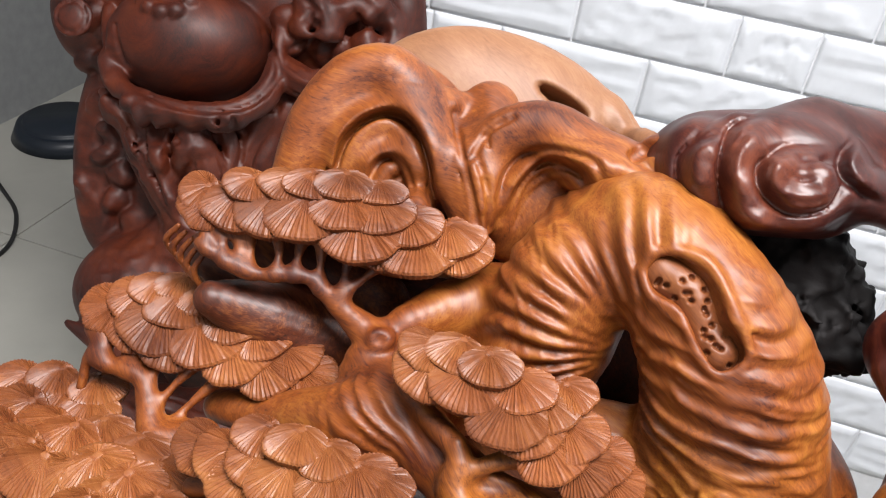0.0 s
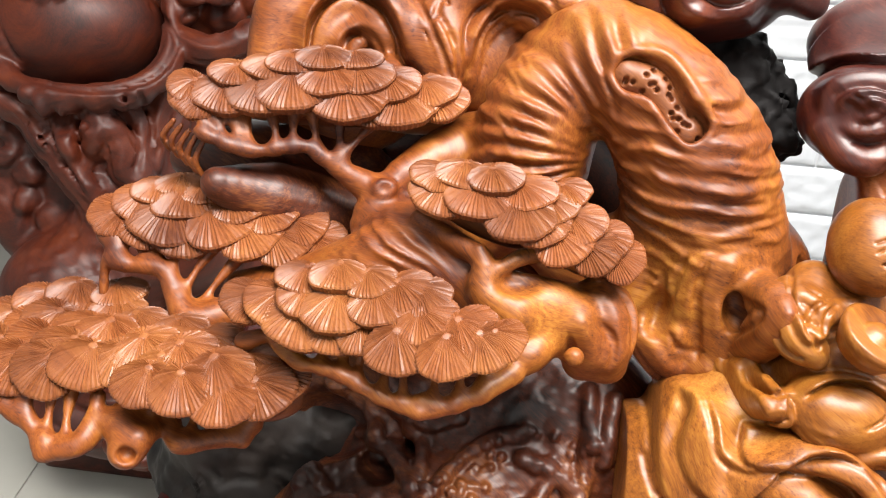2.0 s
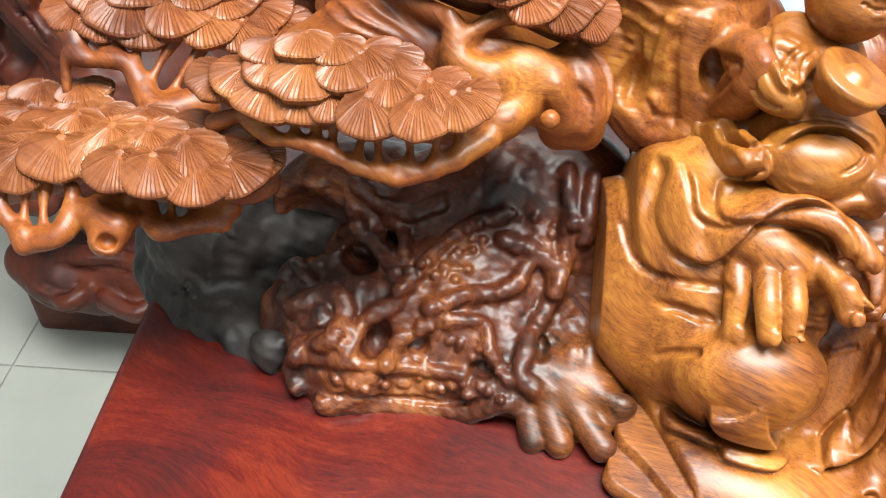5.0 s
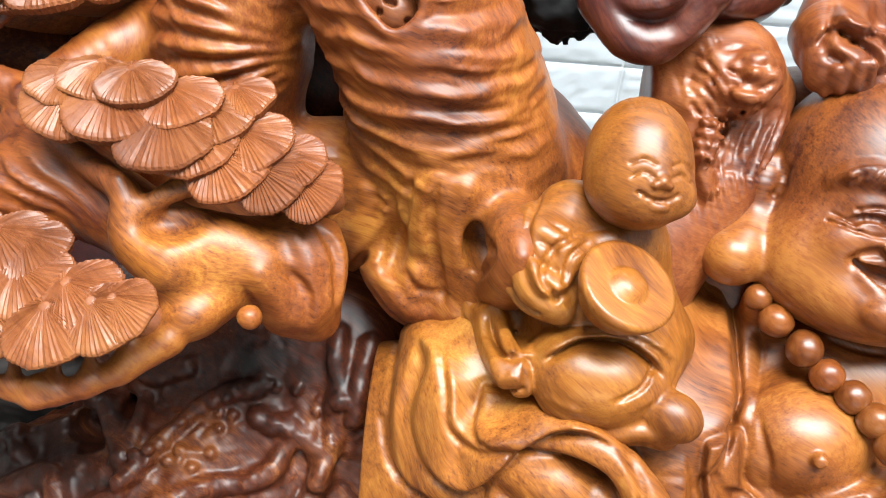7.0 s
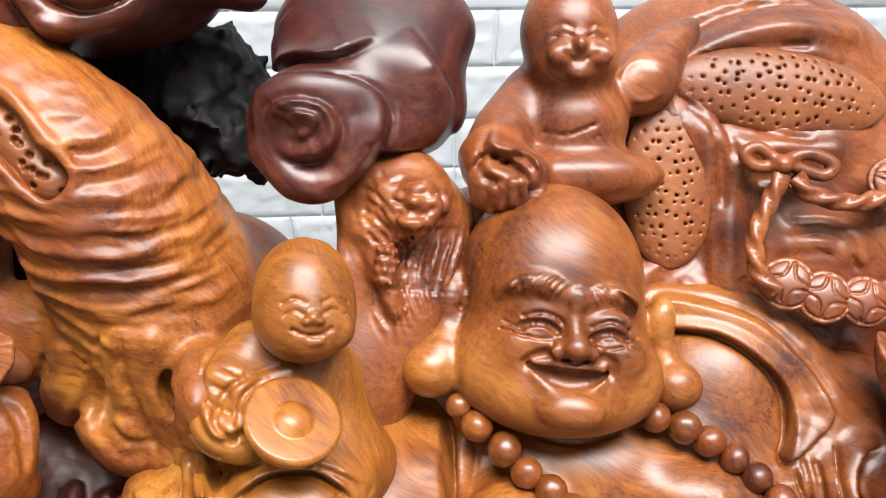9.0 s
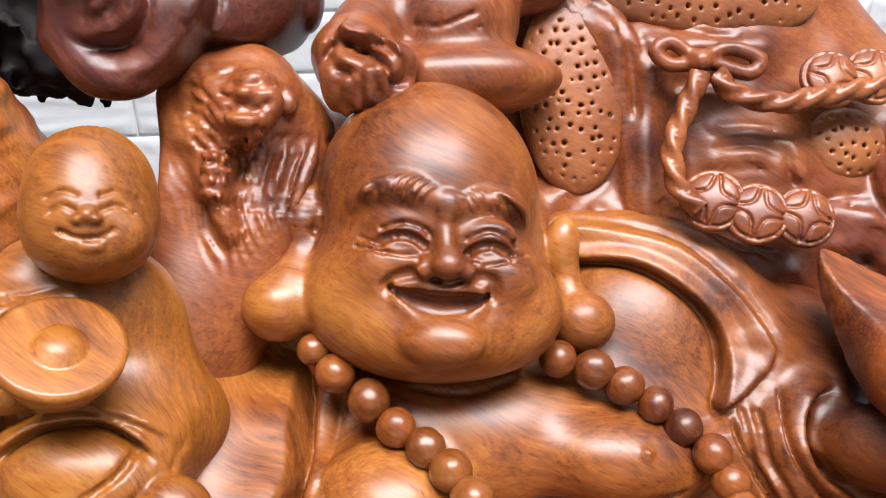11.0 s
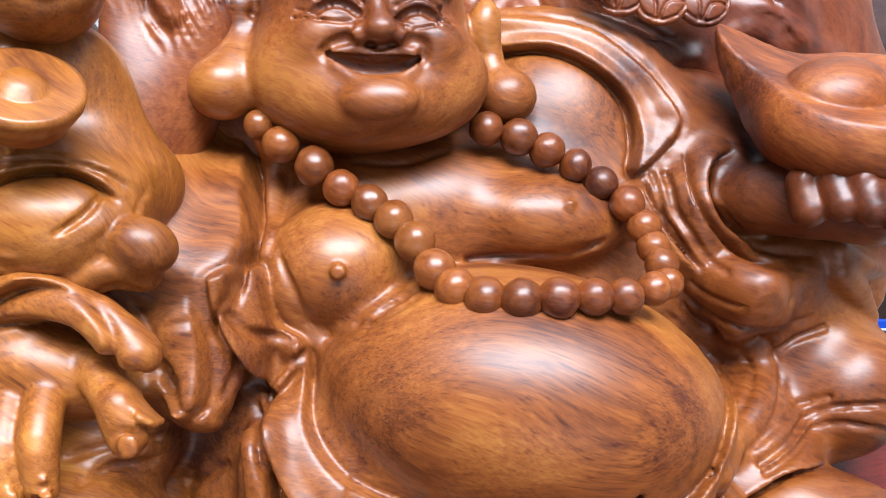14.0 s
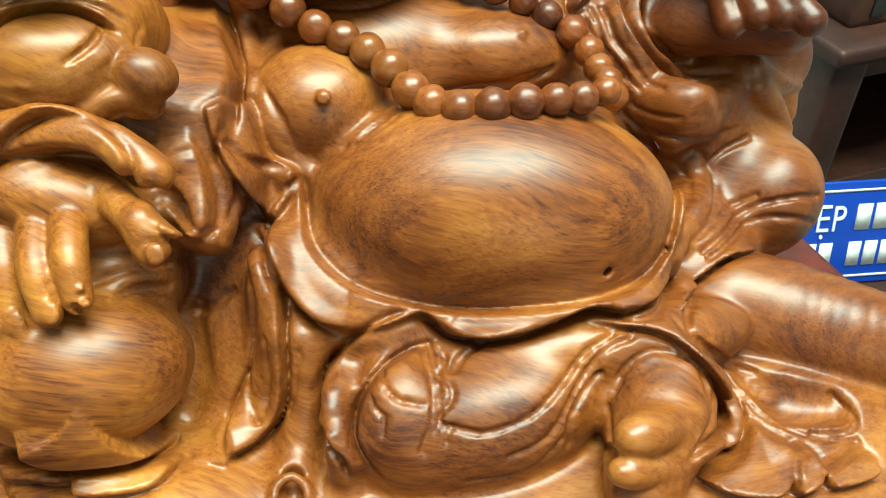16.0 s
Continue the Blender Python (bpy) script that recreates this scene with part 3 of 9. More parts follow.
tree.ripple((-0.1276, 0.1163, 0.8441), 0.11, (0.05, 0.1, 1.0), 0.019, 0.0022, 1.3, 6)
tree.rough((-0.1428, 0.1311, 0.8707), 0.18, 0.03, 0.0022, 12)
tree.ripple((-0.145, 0.130, 0.880), 0.15, (0.10, 0.1, 1.0), 0.0120, 0.0012, 1.7, 21)
tree.ripple((-0.330, 0.180, 0.900), 0.11, (0.8, 0.2, 0.9), 0.0110, 0.0010, 1.6, 23)
tree.fold([(-0.0848, 0.1542, 0.7831), (-0.0707, 0.1256, 0.7344), (-0.0831, 0.1032, 0.6816)], [0.05, 0.04, 0.03], 0.02, V1)
tree.ball((-0.150, 0.1300, 0.7450), (0.055, 0.06, 0.035), V8, 0, 0.02)

# foot of the stem runs down into the figures in strands, with hollows between them
for pts, r in (
        ([(-0.1297, 0.0932, 0.8304), (-0.1363, 0.0898, 0.7979), (-0.1406, 0.0944, 0.7553), (-0.1452, 0.0808, 0.7292)], 0.011), ([(-0.1083, 0.0915, 0.8258), (-0.1139, 0.0865, 0.7946), (-0.1077, 0.0792, 0.7637), (-0.1003, 0.0648, 0.7322), (-0.0966, 0.0456, 0.7198)], 0.012), ([(-0.1885, 0.1254, 0.7910), (-0.1943, 0.1160, 0.7612), (-0.2369, 0.1848, 0.6583)], 0.014), ([(-0.0799, 0.0928, 0.8066), (-0.0656, 0.0266, 0.8223), (-0.0797, 0.0468, 0.7520)], 0.012),
        ([(-0.1674, 0.0868, 0.7300), (-0.1557, 0.0841, 0.7118), (-0.1392, 0.0869, 0.6976), (-0.1098, 0.0678, 0.7152)], 0.010)):
    tree.fold(pts, r, 0.010, V8, 0.45)
tree.ball((-0.1640, 0.0928, 0.7573), (0.010, 0.024, 0.022), V8, -12, 0.010, True)
tree.ball((-0.0929, 0.0845, 0.7806), (0.016, 0.024, 0.018), V8, 15, 0.006, True)
tree.ball((-0.2347, 0.1550, 0.6581), (0.020, 0.016, 0.02), V8, 0, 0.008, True)
# hollow scoop in the sawn stub
tree.ball((-0.2131, 0.0164, 0.8003), (0.030, 0.050, 0.030), V8, -8, 0.006, True)
tree.rod([(-0.2076, 0.0686, 0.7946), (-0.2012, 0.0450, 0.7816), (-0.2036, 0.0256, 0.7653), (-0.2223, 0.0134, 0.7556)], [0.005, 0.006, 0.006, 0.005], 0.006)
tree.ball((-0.3675, 0.0581, 0.8509), (0.016, 0.010, 0.014), V3, 10, 0.006, True)


def strut(foot, top):
    """A short twig that widens where it meets the bough above and the cord below."""
    a, b = np.array(foot), np.array(top)
    b = b + (b - a) * 0.45
    side = np.array(V1[0]) * 0.002 * math.sin(foot[0] * 900)
    tree.rod([a, a * 0.5 + b * 0.5 + side, b], [0.0052, 0.0036, 0.0075], 0.011)


# lower limb with swirl grain, and the knotted stub
tree.rod([(-0.3754, 0.189, 0.7777), (-0.4263, 0.1197, 0.7896), (-0.4428, 0.0848, 0.7935), (-0.5269, 0.0963, 0.7512), (-0.6049, 0.1065, 0.7247)], [0.045, 0.05, 0.042, 0.026, 0.018], 0.02)
tree.rod([(-0.4092, 0.0834, 0.8043), (-0.3552, 0.0599, 0.7946), (-0.3033, 0.0393, 0.7806), (-0.2383, 0.0517, 0.7698)], [0.035, 0.03, 0.036, 0.036], 0.02)
tree.ball((-0.2923, 0.0296, 0.801), (0.045, 0.024, 0.02), V1, -12, 0.02)
tree.fold([(-0.2314, 0.0513, 0.8059), (-0.2173, 0.0319, 0.7912), (-0.2145, 0.0165, 0.7468)], [0.008, 0.012, 0.010], 0.012, V1)
tree.fold([(-0.2512, 0.0304, 0.7853), (-0.2359, 0.0115, 0.7712), (-0.2353, 0.0058, 0.7523)], [0.008, 0.012, 0.010], 0.012, V1)
tree.ball((-0.2528, -0.0071, 0.7729), 0.009, None, 0, 0.008)
tree.ball((-0.2983, 0.0039, 0.7608), (0.03, 0.02, 0.03), V1, 20, 0.016)
tree.rod([(-0.4593, 0.1325, 0.8068), (-0.4635, 0.1473, 0.8314), (-0.4955, 0.1546, 0.849), (-0.5203, 0.1573, 0.8635), (-0.5442, 0.1576, 0.876), (-0.5876, 0.1441, 0.8716), (-0.6219, 0.1411, 0.8788), (-0.6491, 0.1438, 0.888)], [0.03, 0.020, 0.012, 0.008, 0.0062, 0.0055, 0.005, 0.0045], 0.010)
tree.ball((-0.4544, 0.1372, 0.8458), (0.014, 0.012, 0.010), V1, 0, 0.005)
tree.ball((-0.4527, 0.1277, 0.853), (0.009, 0.0075, 0.006), V1, 0, 0.003, True)
tree.rod([(-0.4398, 0.1751, 0.8432), (-0.4088, 0.2056, 0.8486), (-0.3706, 0.2392, 0.8578)], [0.020, 0.03, 0.035], 0.02)
for foot, top in (((-0.6188, 0.1407, 0.8776), (-0.6322, 0.1547, 0.893)), ((-0.5931, 0.1429, 0.8727), (-0.6034, 0.1623, 0.8905)), ((-0.5701, 0.149, 0.8745), (-0.5766, 0.1666, 0.8925)), ((-0.5065, 0.1549, 0.8571), (-0.5092, 0.1772, 0.8879)), ((-0.5025, 0.1617, 0.8674), (-0.4841, 0.1824, 0.886)), ((-0.64, 0.1428, 0.8848), (-0.65, 0.1549, 0.8966))):
    strut(foot, top)
for x in range(5):
    top = Vector((-0.6783, 0.1568, 0.8915)) * (1 - x / 4) + Vector((-0.6464, 0.1495, 0.874)) * (x / 4)
    low = Vector((-0.6872, 0.1561, 0.8576)) * (1 - x / 4) + Vector((-0.6475, 0.1451, 0.8327)) * (x / 4)
    tree.rod([tuple(top), tuple(top.lerp(low, 0.5) + Vector((-0.008, -0.004, 0))), tuple(low)], [0.003, 0.0035, 0.003], 0.004)
tree.ripple((-0.432, 0.0538, 0.8178), 0.075, (0.55, 0.2, 1.0), 0.014, 0.0020, 1.8, 9)
# twigs under the other boughs
tree.rod([(-0.5997, 0.0596, 0.7244), (-0.6351, 0.043, 0.7231), (-0.66, 0.0623, 0.7397), (-0.6772, 0.0776, 0.7579), (-0.7089, 0.0797, 0.7576), (-0.7385, 0.0838, 0.76), (-0.7415, 0.0686, 0.7265)], [0.02, 0.018, 0.011, 0.007, 0.006, 0.005, 0.005], 0.008)
for foot, top in (((-0.7309, 0.0802, 0.7567), (-0.743, 0.0951, 0.7696)), ((-0.7147, 0.0788, 0.7571), (-0.725, 0.0964, 0.7684)), ((-0.6974, 0.079, 0.7581), (-0.7071, 0.0977, 0.7672)), ((-0.6776, 0.0783, 0.7572), (-0.6851, 0.0996, 0.7663)), ((-0.6515, 0.0637, 0.7404), (-0.6369, 0.0912, 0.763)), ((-0.6378, 0.0496, 0.7247), (-0.6146, 0.087, 0.7521))):
    strut(foot, top)
tree.rod([(-0.5596, -0.0163, 0.7544), (-0.5334, -0.0197, 0.7669), (-0.5066, -0.0422, 0.7607), (-0.4636, -0.0529, 0.7627), (-0.4218, -0.0668, 0.7514), (-0.3859, -0.0709, 0.7455), (-0.3449, -0.0552, 0.7503), (-0.3075, -0.0238, 0.7604)], [0.010, 0.006, 0.005, 0.005, 0.0055, 0.006, 0.008, 0.012], 0.005)
for foot, top in (((-0.4983, -0.0446, 0.7625), (-0.5077, -0.0277, 0.7728)), ((-0.4753, -0.0491, 0.763), (-0.4807, -0.0331, 0.7738)), ((-0.4428, -0.0579, 0.7572), (-0.4437, -0.0398, 0.7727)), ((-0.4014, -0.0666, 0.7516), (-0.4047, -0.0441, 0.77)), ((-0.3732, -0.0693, 0.7477), (-0.3763, -0.0438, 0.7703)), ((-0.4219, -0.0653, 0.7535), (-0.4178, -0.0411, 0.7709)), ((-0.3858, -0.0757, 0.7473), (-0.3849, -0.0695, 0.7509))):
    strut(foot, top)
tree.rod([(-0.8222, -0.0631, 0.6877), (-0.7898, -0.0659, 0.6836), (-0.7549, -0.0771, 0.6763), (-0.7339, -0.0973, 0.6646), (-0.7023, -0.0931, 0.6705), (-0.6875, -0.0681, 0.6802), (-0.6462, -0.0814, 0.6785)], [0.006, 0.006, 0.006, 0.007, 0.010, 0.012, 0.014], 0.008)
tree.rod([(-0.6662, -0.0534, 0.6749), (-0.6567, -0.089, 0.6675)], [0.02, 0.017], 0.01)
tree.ball((-0.6515, -0.1008, 0.6751), (0.009, 0.008, 0.012), V3, 0, 0.004, True)
tree.rod([(-0.6295, -0.0462, 0.6765), (-0.6136, -0.0714, 0.6665), (-0.5825, -0.0627, 0.6701), (-0.562, -0.0557, 0.6715), (-0.5496, -0.0455, 0.6774)], [0.009, 0.01, 0.009, 0.01, 0.011], 0.01)
for foot, top in (((-0.7763, -0.0689, 0.6793), (-0.7846, -0.0582, 0.6947)), ((-0.7549, -0.0771, 0.6763), (-0.7604, -0.058, 0.6949)), ((-0.7337, -0.0912, 0.6646), (-0.7389, -0.0593, 0.6929)), ((-0.6058, -0.0675, 0.6704), (-0.6061, -0.0467, 0.6846)), ((-0.5798, -0.0627, 0.6702), (-0.5842, -0.0449, 0.687)), ((-0.553, -0.0616, 0.6682), (-0.5501, -0.0493, 0.6806)), ((-0.7329, -0.1018, 0.6617), (-0.7334, -0.0942, 0.6674))):
    strut(foot, top)
tree.rod([(-0.4095, 0.0862, 0.8486), (-0.3784, 0.0634, 0.8421), (-0.3457, 0.0409, 0.836), (-0.3399, 0.0241, 0.8118), (-0.3128, 0.0151, 0.7988)], [0.009, 0.01, 0.011, 0.016, 0.024], 0.012)
tree.rod([(-0.3423, 0.0333, 0.825), (-0.3481, 0.0426, 0.8471)], [0.008, 0.004], 0.006)
tree.rod([(-0.3346, 0.0272, 0.8162), (-0.3188, 0.0412, 0.8363), (-0.2857, 0.0566, 0.8408), (-0.2349, 0.0597, 0.8276)], [0.01, 0.008, 0.009, 0.01], 0.008)
tree.ball((-0.3086, 0.0233, 0.828), (0.020, 0.010, 0.016), V3, 10, 0.01, True)
for foot, top in (((-0.5191, -0.0267, 0.7655), (-0.5255, -0.0151, 0.7735)), ((-0.4595, -0.0535, 0.7601), (-0.4621, -0.0383, 0.7714)), ((-0.3553, -0.0625, 0.7505), (-0.3546, -0.042, 0.7694)), ((-0.3345, -0.049, 0.7523), (-0.3346, -0.0323, 0.7692)),
                  ((-0.6048, 0.1426, 0.8742), (-0.616, 0.1591, 0.8914)), ((-0.5521, 0.154, 0.8754), (-0.5555, 0.1718, 0.8933)), ((-0.5267, 0.1588, 0.867), (-0.5345, 0.1757, 0.89)),
                  ((-0.7225, 0.0799, 0.7585), (-0.7319, 0.0943, 0.77)), ((-0.6871, 0.0792, 0.7585), (-0.695, 0.097, 0.7677)), ((-0.664, 0.071, 0.7506), (-0.6649, 0.0931, 0.7673)),
                  ((-0.7138, -0.0918, 0.669), (-0.72, -0.0622, 0.6887)), ((-0.694, -0.0848, 0.6737), (-0.6958, -0.062, 0.689)), ((-0.6364, -0.0692, 0.6785), (-0.64, -0.0523, 0.6852)), ((-0.7672, -0.0728, 0.6772), (-0.7712, -0.0581, 0.6948)), ((-0.567, -0.0588, 0.6705), (-0.5666, -0.0463, 0.6849))):
    strut(foot, top)
# hollow with drilled pits in the stem
ring = tree.snap([(-0.2443, 0.1557, 0.986), (-0.2315, 0.1668, 1.0016), (-0.196, 0.1614, 1.0055), (-0.1662, 0.1374, 0.9804), (-0.1465, 0.1231, 0.9538), (-0.1653, 0.1107, 0.9372), (-0.1881, 0.1178, 0.9528), (-0.2067, 0.136, 0.9665), (-0.2311, 0.1468, 0.9692), (-0.2443, 0.1557, 0.986)], V1)
line = tree.snap([(-0.2248, 0.1582, 0.9866), (-0.2007, 0.1465, 0.9823), (-0.1813, 0.1269, 0.9663), (-0.1657, 0.1195, 0.9514)], V1)
tree.rod(line, [0.0205, 0.0190, 0.0165, 0.0200], 0.004, True)
tree.rod(ring, 0.0040, 0.005, False, 6)
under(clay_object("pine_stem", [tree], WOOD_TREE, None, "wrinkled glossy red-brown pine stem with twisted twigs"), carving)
bed = Clay(np.array(line).min(0) - 0.05, np.array(line).max(0) + 0.05, 0.0014)
deep = [tuple(np.array(q) - np.array(V1[2]) * 0.024) for q in line]
bed.rod(deep, [0.0185, 0.0175, 0.0155, 0.0180], 0.004)
rng = random.Random(4)
for a, b in zip(deep[:-1], deep[1:]):
    for i in range(8):
        q = Vector(a).lerp(Vector(b), (i + 0.5) / 8) + Vector(V1[0]) * rng.uniform(-0.013, 0.013) + Vector(V1[1]) * rng.uniform(-0.010, 0.010)
        bed.ball(bed.snap([tuple(q)], V1, 0.03)[0], (0.0027, 0.0027, 0.006), V1, 0, 0.001, True)
under(clay_object("pitted_hollow", [bed], WOOD_PINE, None, "pitted floor of the hollow in the stem"), carving)

# dark log behind the boughs
log = Clay((-0.75, 0.10, 0.62), (-0.18, 0.46, 0.98), 0.0045)
log.rod([(-0.6293, 0.1326, 0.8354), (-0.5846, 0.1683, 0.8022), (-0.5046, 0.2049, 0.7661)], [0.018, 0.040, 0.044], 0.014)
log.rod([(-0.6282, 0.1687, 0.8054), (-0.5728, 0.1906, 0.7693), (-0.5084, 0.2185, 0.7409)], [0.02, 0.04, 0.045], 0.014)
log.ball((-0.5909, 0.2381, 0.8089), (0.13, 0.05, 0.035), V1, -6, 0.02)
log.ball((-0.2806, 0.3174, 0.7768), (0.12, 0.10, 0.05), V1, 0, 0.03)
log.ball((-0.3043, 0.1898, 0.7089), (0.10, 0.05, 0.04), V1, -10, 0.02)
log.ball((-0.4541, 0.3406, 0.8077), (0.10, 0.05, 0.05), V1, 0, 0.03)
log.ripple((-0.5617, 0.2151, 0.7585), 0.12, (0.3, 0.2, 1.0), 0.012, 0.0018, 1.4, 14)
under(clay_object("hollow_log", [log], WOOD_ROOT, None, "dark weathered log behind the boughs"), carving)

# needle fans: ribbed shells that overlap like roof tiles
random.seed(11)


def fan_mesh(kind):
    """A fan of needles: fine cuts that run out from a small hub to a toothed rim."""
    bm = bmesh.new()
    ribs = 88
    rng = random.Random(kind)
    hub = Vector((rng.uniform(-0.12, 0.12), 0.58 + rng.uniform(-0.08, 0.08), 0))
    rows = []
    wear = [rng.uniform(0.35, 1.3) for _ in range(ribs)]
    bent = [rng.uniform(-0.5, 0.5) for _ in range(ribs)]
    for k, f in enumerate((0.03, 0.10, 0.16, 0.42, 0.72, 0.90, 0.965, 1.0)):
        row = []
        for i in range(ribs):
            a = 2 * math.pi * (i + bent[i] * f * 0.5) / ribs
            tooth = (0.020 if i % 2 else -0.012) * wear[i]
            edge = Vector((math.cos(a) * 1.10, math.sin(a) * 0.84, 0)) * (1 + 0.07 * noise.noise((math.cos(a) * 2, math.sin(a) * 2, kind * 3.7)) + tooth)
            p = hub.lerp(edge, f)
            dome = 0.15 * (1 - (p.x ** 2 * 0.8 + p.y ** 2 * 0.9)) + 0.02 * noise.noise((p.x * 2.5, p.y * 2.5, kind * 5.1))
            rib = (0.024 if i % 2 else -0.030) * wear[i] * (0.0, 0.0, 0.3, 0.75, 1, 1, 0.8, 0.3)[k]
            nub = (0.008, 0.0, -0.02, 0, 0, 0, 0, 0)[k]
            row.append(bm.verts.new((p.x, p.y, dome + rib + nub + (0.035 if k < 6 else (0.018 if k < 7 else -0.035)))))
        rows.append(row)
    low = [bm.verts.new((v.co.x * 0.93, v.co.y * 0.93, -0.24)) for v in rows[-1]]
    for a, b in zip(rows, rows[1:] + [low]):
        for i in range(ribs):
            j = (i + 1) % ribs
            bm.faces.new((a[i], b[i], b[j], a[j]))
    bm.faces.new(rows[0])
    me = bpy.data.meshes.new("needle_fan")
    bm.to_mesh(me)
    bm.free()
    me.materials.append(WOOD_PINE)
    return me


FANS = [fan_mesh(i) for i in range(9)]


def fans(label, view, bodies, rows):
    """A bough: its body and its fans. Each fan: place, half width, turn in degrees, how far it lies back (1 flat, 0 upright)."""
    lo = np.array([b[0] for b in bodies]).min(0) - 0.2
    hi = np.array([b[0] for b in bodies]).max(0) + 0.2
    c = Clay(lo, hi, 0.0042)
    for p, r, turn in bodies:
        c.ball(p, r, view, turn, 0.014)
    pad = clay_object("pine_bough", [c], WOOD_PINE, None, label)
    under(pad, carving)
    right, up, back = (Vector(v) for v in view)
    for n, (p, w, turn, flat) in enumerate(rows):
        ob = new("needle_fan", FANS[(n * 4) % 9])
        flat = 0.25 + 0.75 * flat
        normal = (back * (1.1 - flat) + Vector((0, 0, 1)) * flat * 1.2 + right * math.sin(radians(turn)) * 0.25).normalized()
        down = -up * math.cos(radians(turn)) + right * math.sin(radians(turn))
        normal = (normal - down * 0.24).normalized()
        y = -(down - normal * down.dot(normal)).normalized()
        m = Matrix((y.cross(normal), y, normal)).transposed().to_4x4()
        m.translation = W(p) + up * 0.004
        ob.matrix_world = m @ Matrix.Scale(w * SIZE * 1.08, 4)
        ob.parent = pad
        ob.matrix_parent_inverse = pad.matrix_basis.inverted()
    return pad


fans("upper bough of overlapping carved needle fans", V1, [((-0.5467, 0.2309, 0.8954), (0.145, 0.028, 0.03), -6), ((-0.4496, 0.248, 0.8864), (0.065, 0.026, 0.03), -12)], [
    ((-0.659, 0.1713, 0.9056), 0.029, -50, 0.3), ((-0.6713, 0.1802, 0.9127), 0.022, -60, 0.4), ((-0.6286, 0.1715, 0.91), 0.030, -15, 0.3), ((-0.5901, 0.1731, 0.915), 0.032, -10, 0.25), ((-0.6269, 0.1935, 0.9261), 0.024, -30, 0.6),
    ((-0.59, 0.2016, 0.9324), 0.025, -20, 0.6), ((-0.5562, 0.1751, 0.9215), 0.033, 5, 0.2), ((-0.5641, 0.206, 0.9386), 0.025, -5, 0.6), ((-0.533, 0.2126, 0.9435), 0.026, 0, 0.65), ((-0.5239, 0.1904, 0.9308), 0.03, 0, 0.35),
    ((-0.4971, 0.1784, 0.9162), 0.034, 10, 0.2), ((-0.4948, 0.2209, 0.9423), 0.022, 10, 0.7), ((-0.4852, 0.2012, 0.9317), 0.028, 20, 0.4), ((-0.4534, 0.2063, 0.9246), 0.026, 35, 0.4), ((-0.4436, 0.1909, 0.9075), 0.032, 15, 0.3),
    ((-0.4161, 0.2175, 0.9167), 0.028, 30, 0.5), ((-0.4026, 0.2127, 0.9066), 0.026, 40, 0.3), ((-0.4691, 0.1871, 0.9022), 0.026, 10, 0.2)])
fans("bough of overlapping carved needle fans with a pointed tip", V1, [((-0.691, 0.1534, 0.7683), (0.09, 0.028, 0.03), -4), ((-0.5821, 0.1543, 0.7595), (0.075, 0.024, 0.03), -14)], [
    ((-0.7453, 0.1159, 0.7844), 0.026, -60, 0.4), ((-0.7197, 0.1307, 0.794), 0.028, -35, 0.5), ((-0.6831, 0.1109, 0.7879), 0.036, -20, 0.3), ((-0.7028, 0.1441, 0.8031), 0.026, -15, 0.7), ((-0.6579, 0.1004, 0.7779), 0.03, -5, 0.15),
    ((-0.6667, 0.1331, 0.8017), 0.032, 5, 0.5), ((-0.6469, 0.1471, 0.8073), 0.026, 10, 0.7), ((-0.6221, 0.1124, 0.7907), 0.034, 25, 0.25), ((-0.606, 0.137, 0.8027), 0.03, 35, 0.5), ((-0.5886, 0.1115, 0.7831), 0.032, 40, 0.25),
    ((-0.5721, 0.1361, 0.795), 0.028, 45, 0.5), ((-0.5534, 0.1149, 0.7765), 0.03, 45, 0.25), ((-0.5377, 0.1337, 0.7848), 0.026, 50, 0.4), ((-0.516, 0.1219, 0.7714), 0.027, 50, 0.25), ((-0.6339, 0.1627, 0.811), 0.022, 20, 0.8), ((-0.6818, 0.155, 0.8074), 0.024, 0, 0.8), ((-0.7072, 0.1073, 0.7788), 0.028, -30, 0.2)])
fans("bough of overlapping rosy carved needle fans", V1, [((-0.3446, 0.1003, 0.8578), (0.075, 0.030, 0.02), -28), ((-0.2536, 0.0863, 0.8283), (0.06, 0.022, 0.02), -28)], [
    ((-0.3987, 0.0829, 0.8873), 0.022, -40, 0.6), ((-0.3901, 0.066, 0.8776), 0.027, -30, 0.35), ((-0.3704, 0.0849, 0.891), 0.024, -15, 0.6), ((-0.3536, 0.0606, 0.8813), 0.028, -10, 0.35), ((-0.3388, 0.0785, 0.8941), 0.024, 5, 0.6),
    ((-0.3133, 0.0479, 0.8725), 0.029, 5, 0.2), ((-0.33, 0.0604, 0.8766), 0.026, 0, 0.3), ((-0.3063, 0.0738, 0.8844), 0.025, 20, 0.55), ((-0.2817, 0.0726, 0.8742), 0.023, 30, 0.5), ((-0.2674, 0.0928, 0.8793), 0.02, 35, 0.6),
    ((-0.2702, 0.0469, 0.8535), 0.027, 35, 0.2), ((-0.254, 0.0658, 0.862), 0.024, 40, 0.4), ((-0.2412, 0.0477, 0.8458), 0.025, 45, 0.2), ((-0.2266, 0.062, 0.8509), 0.021, 50, 0.4), ((-0.2144, 0.049, 0.8373), 0.022, 55, 0.2), ((-0.2923, 0.0514, 0.8648), 0.025, 25, 0.25)])
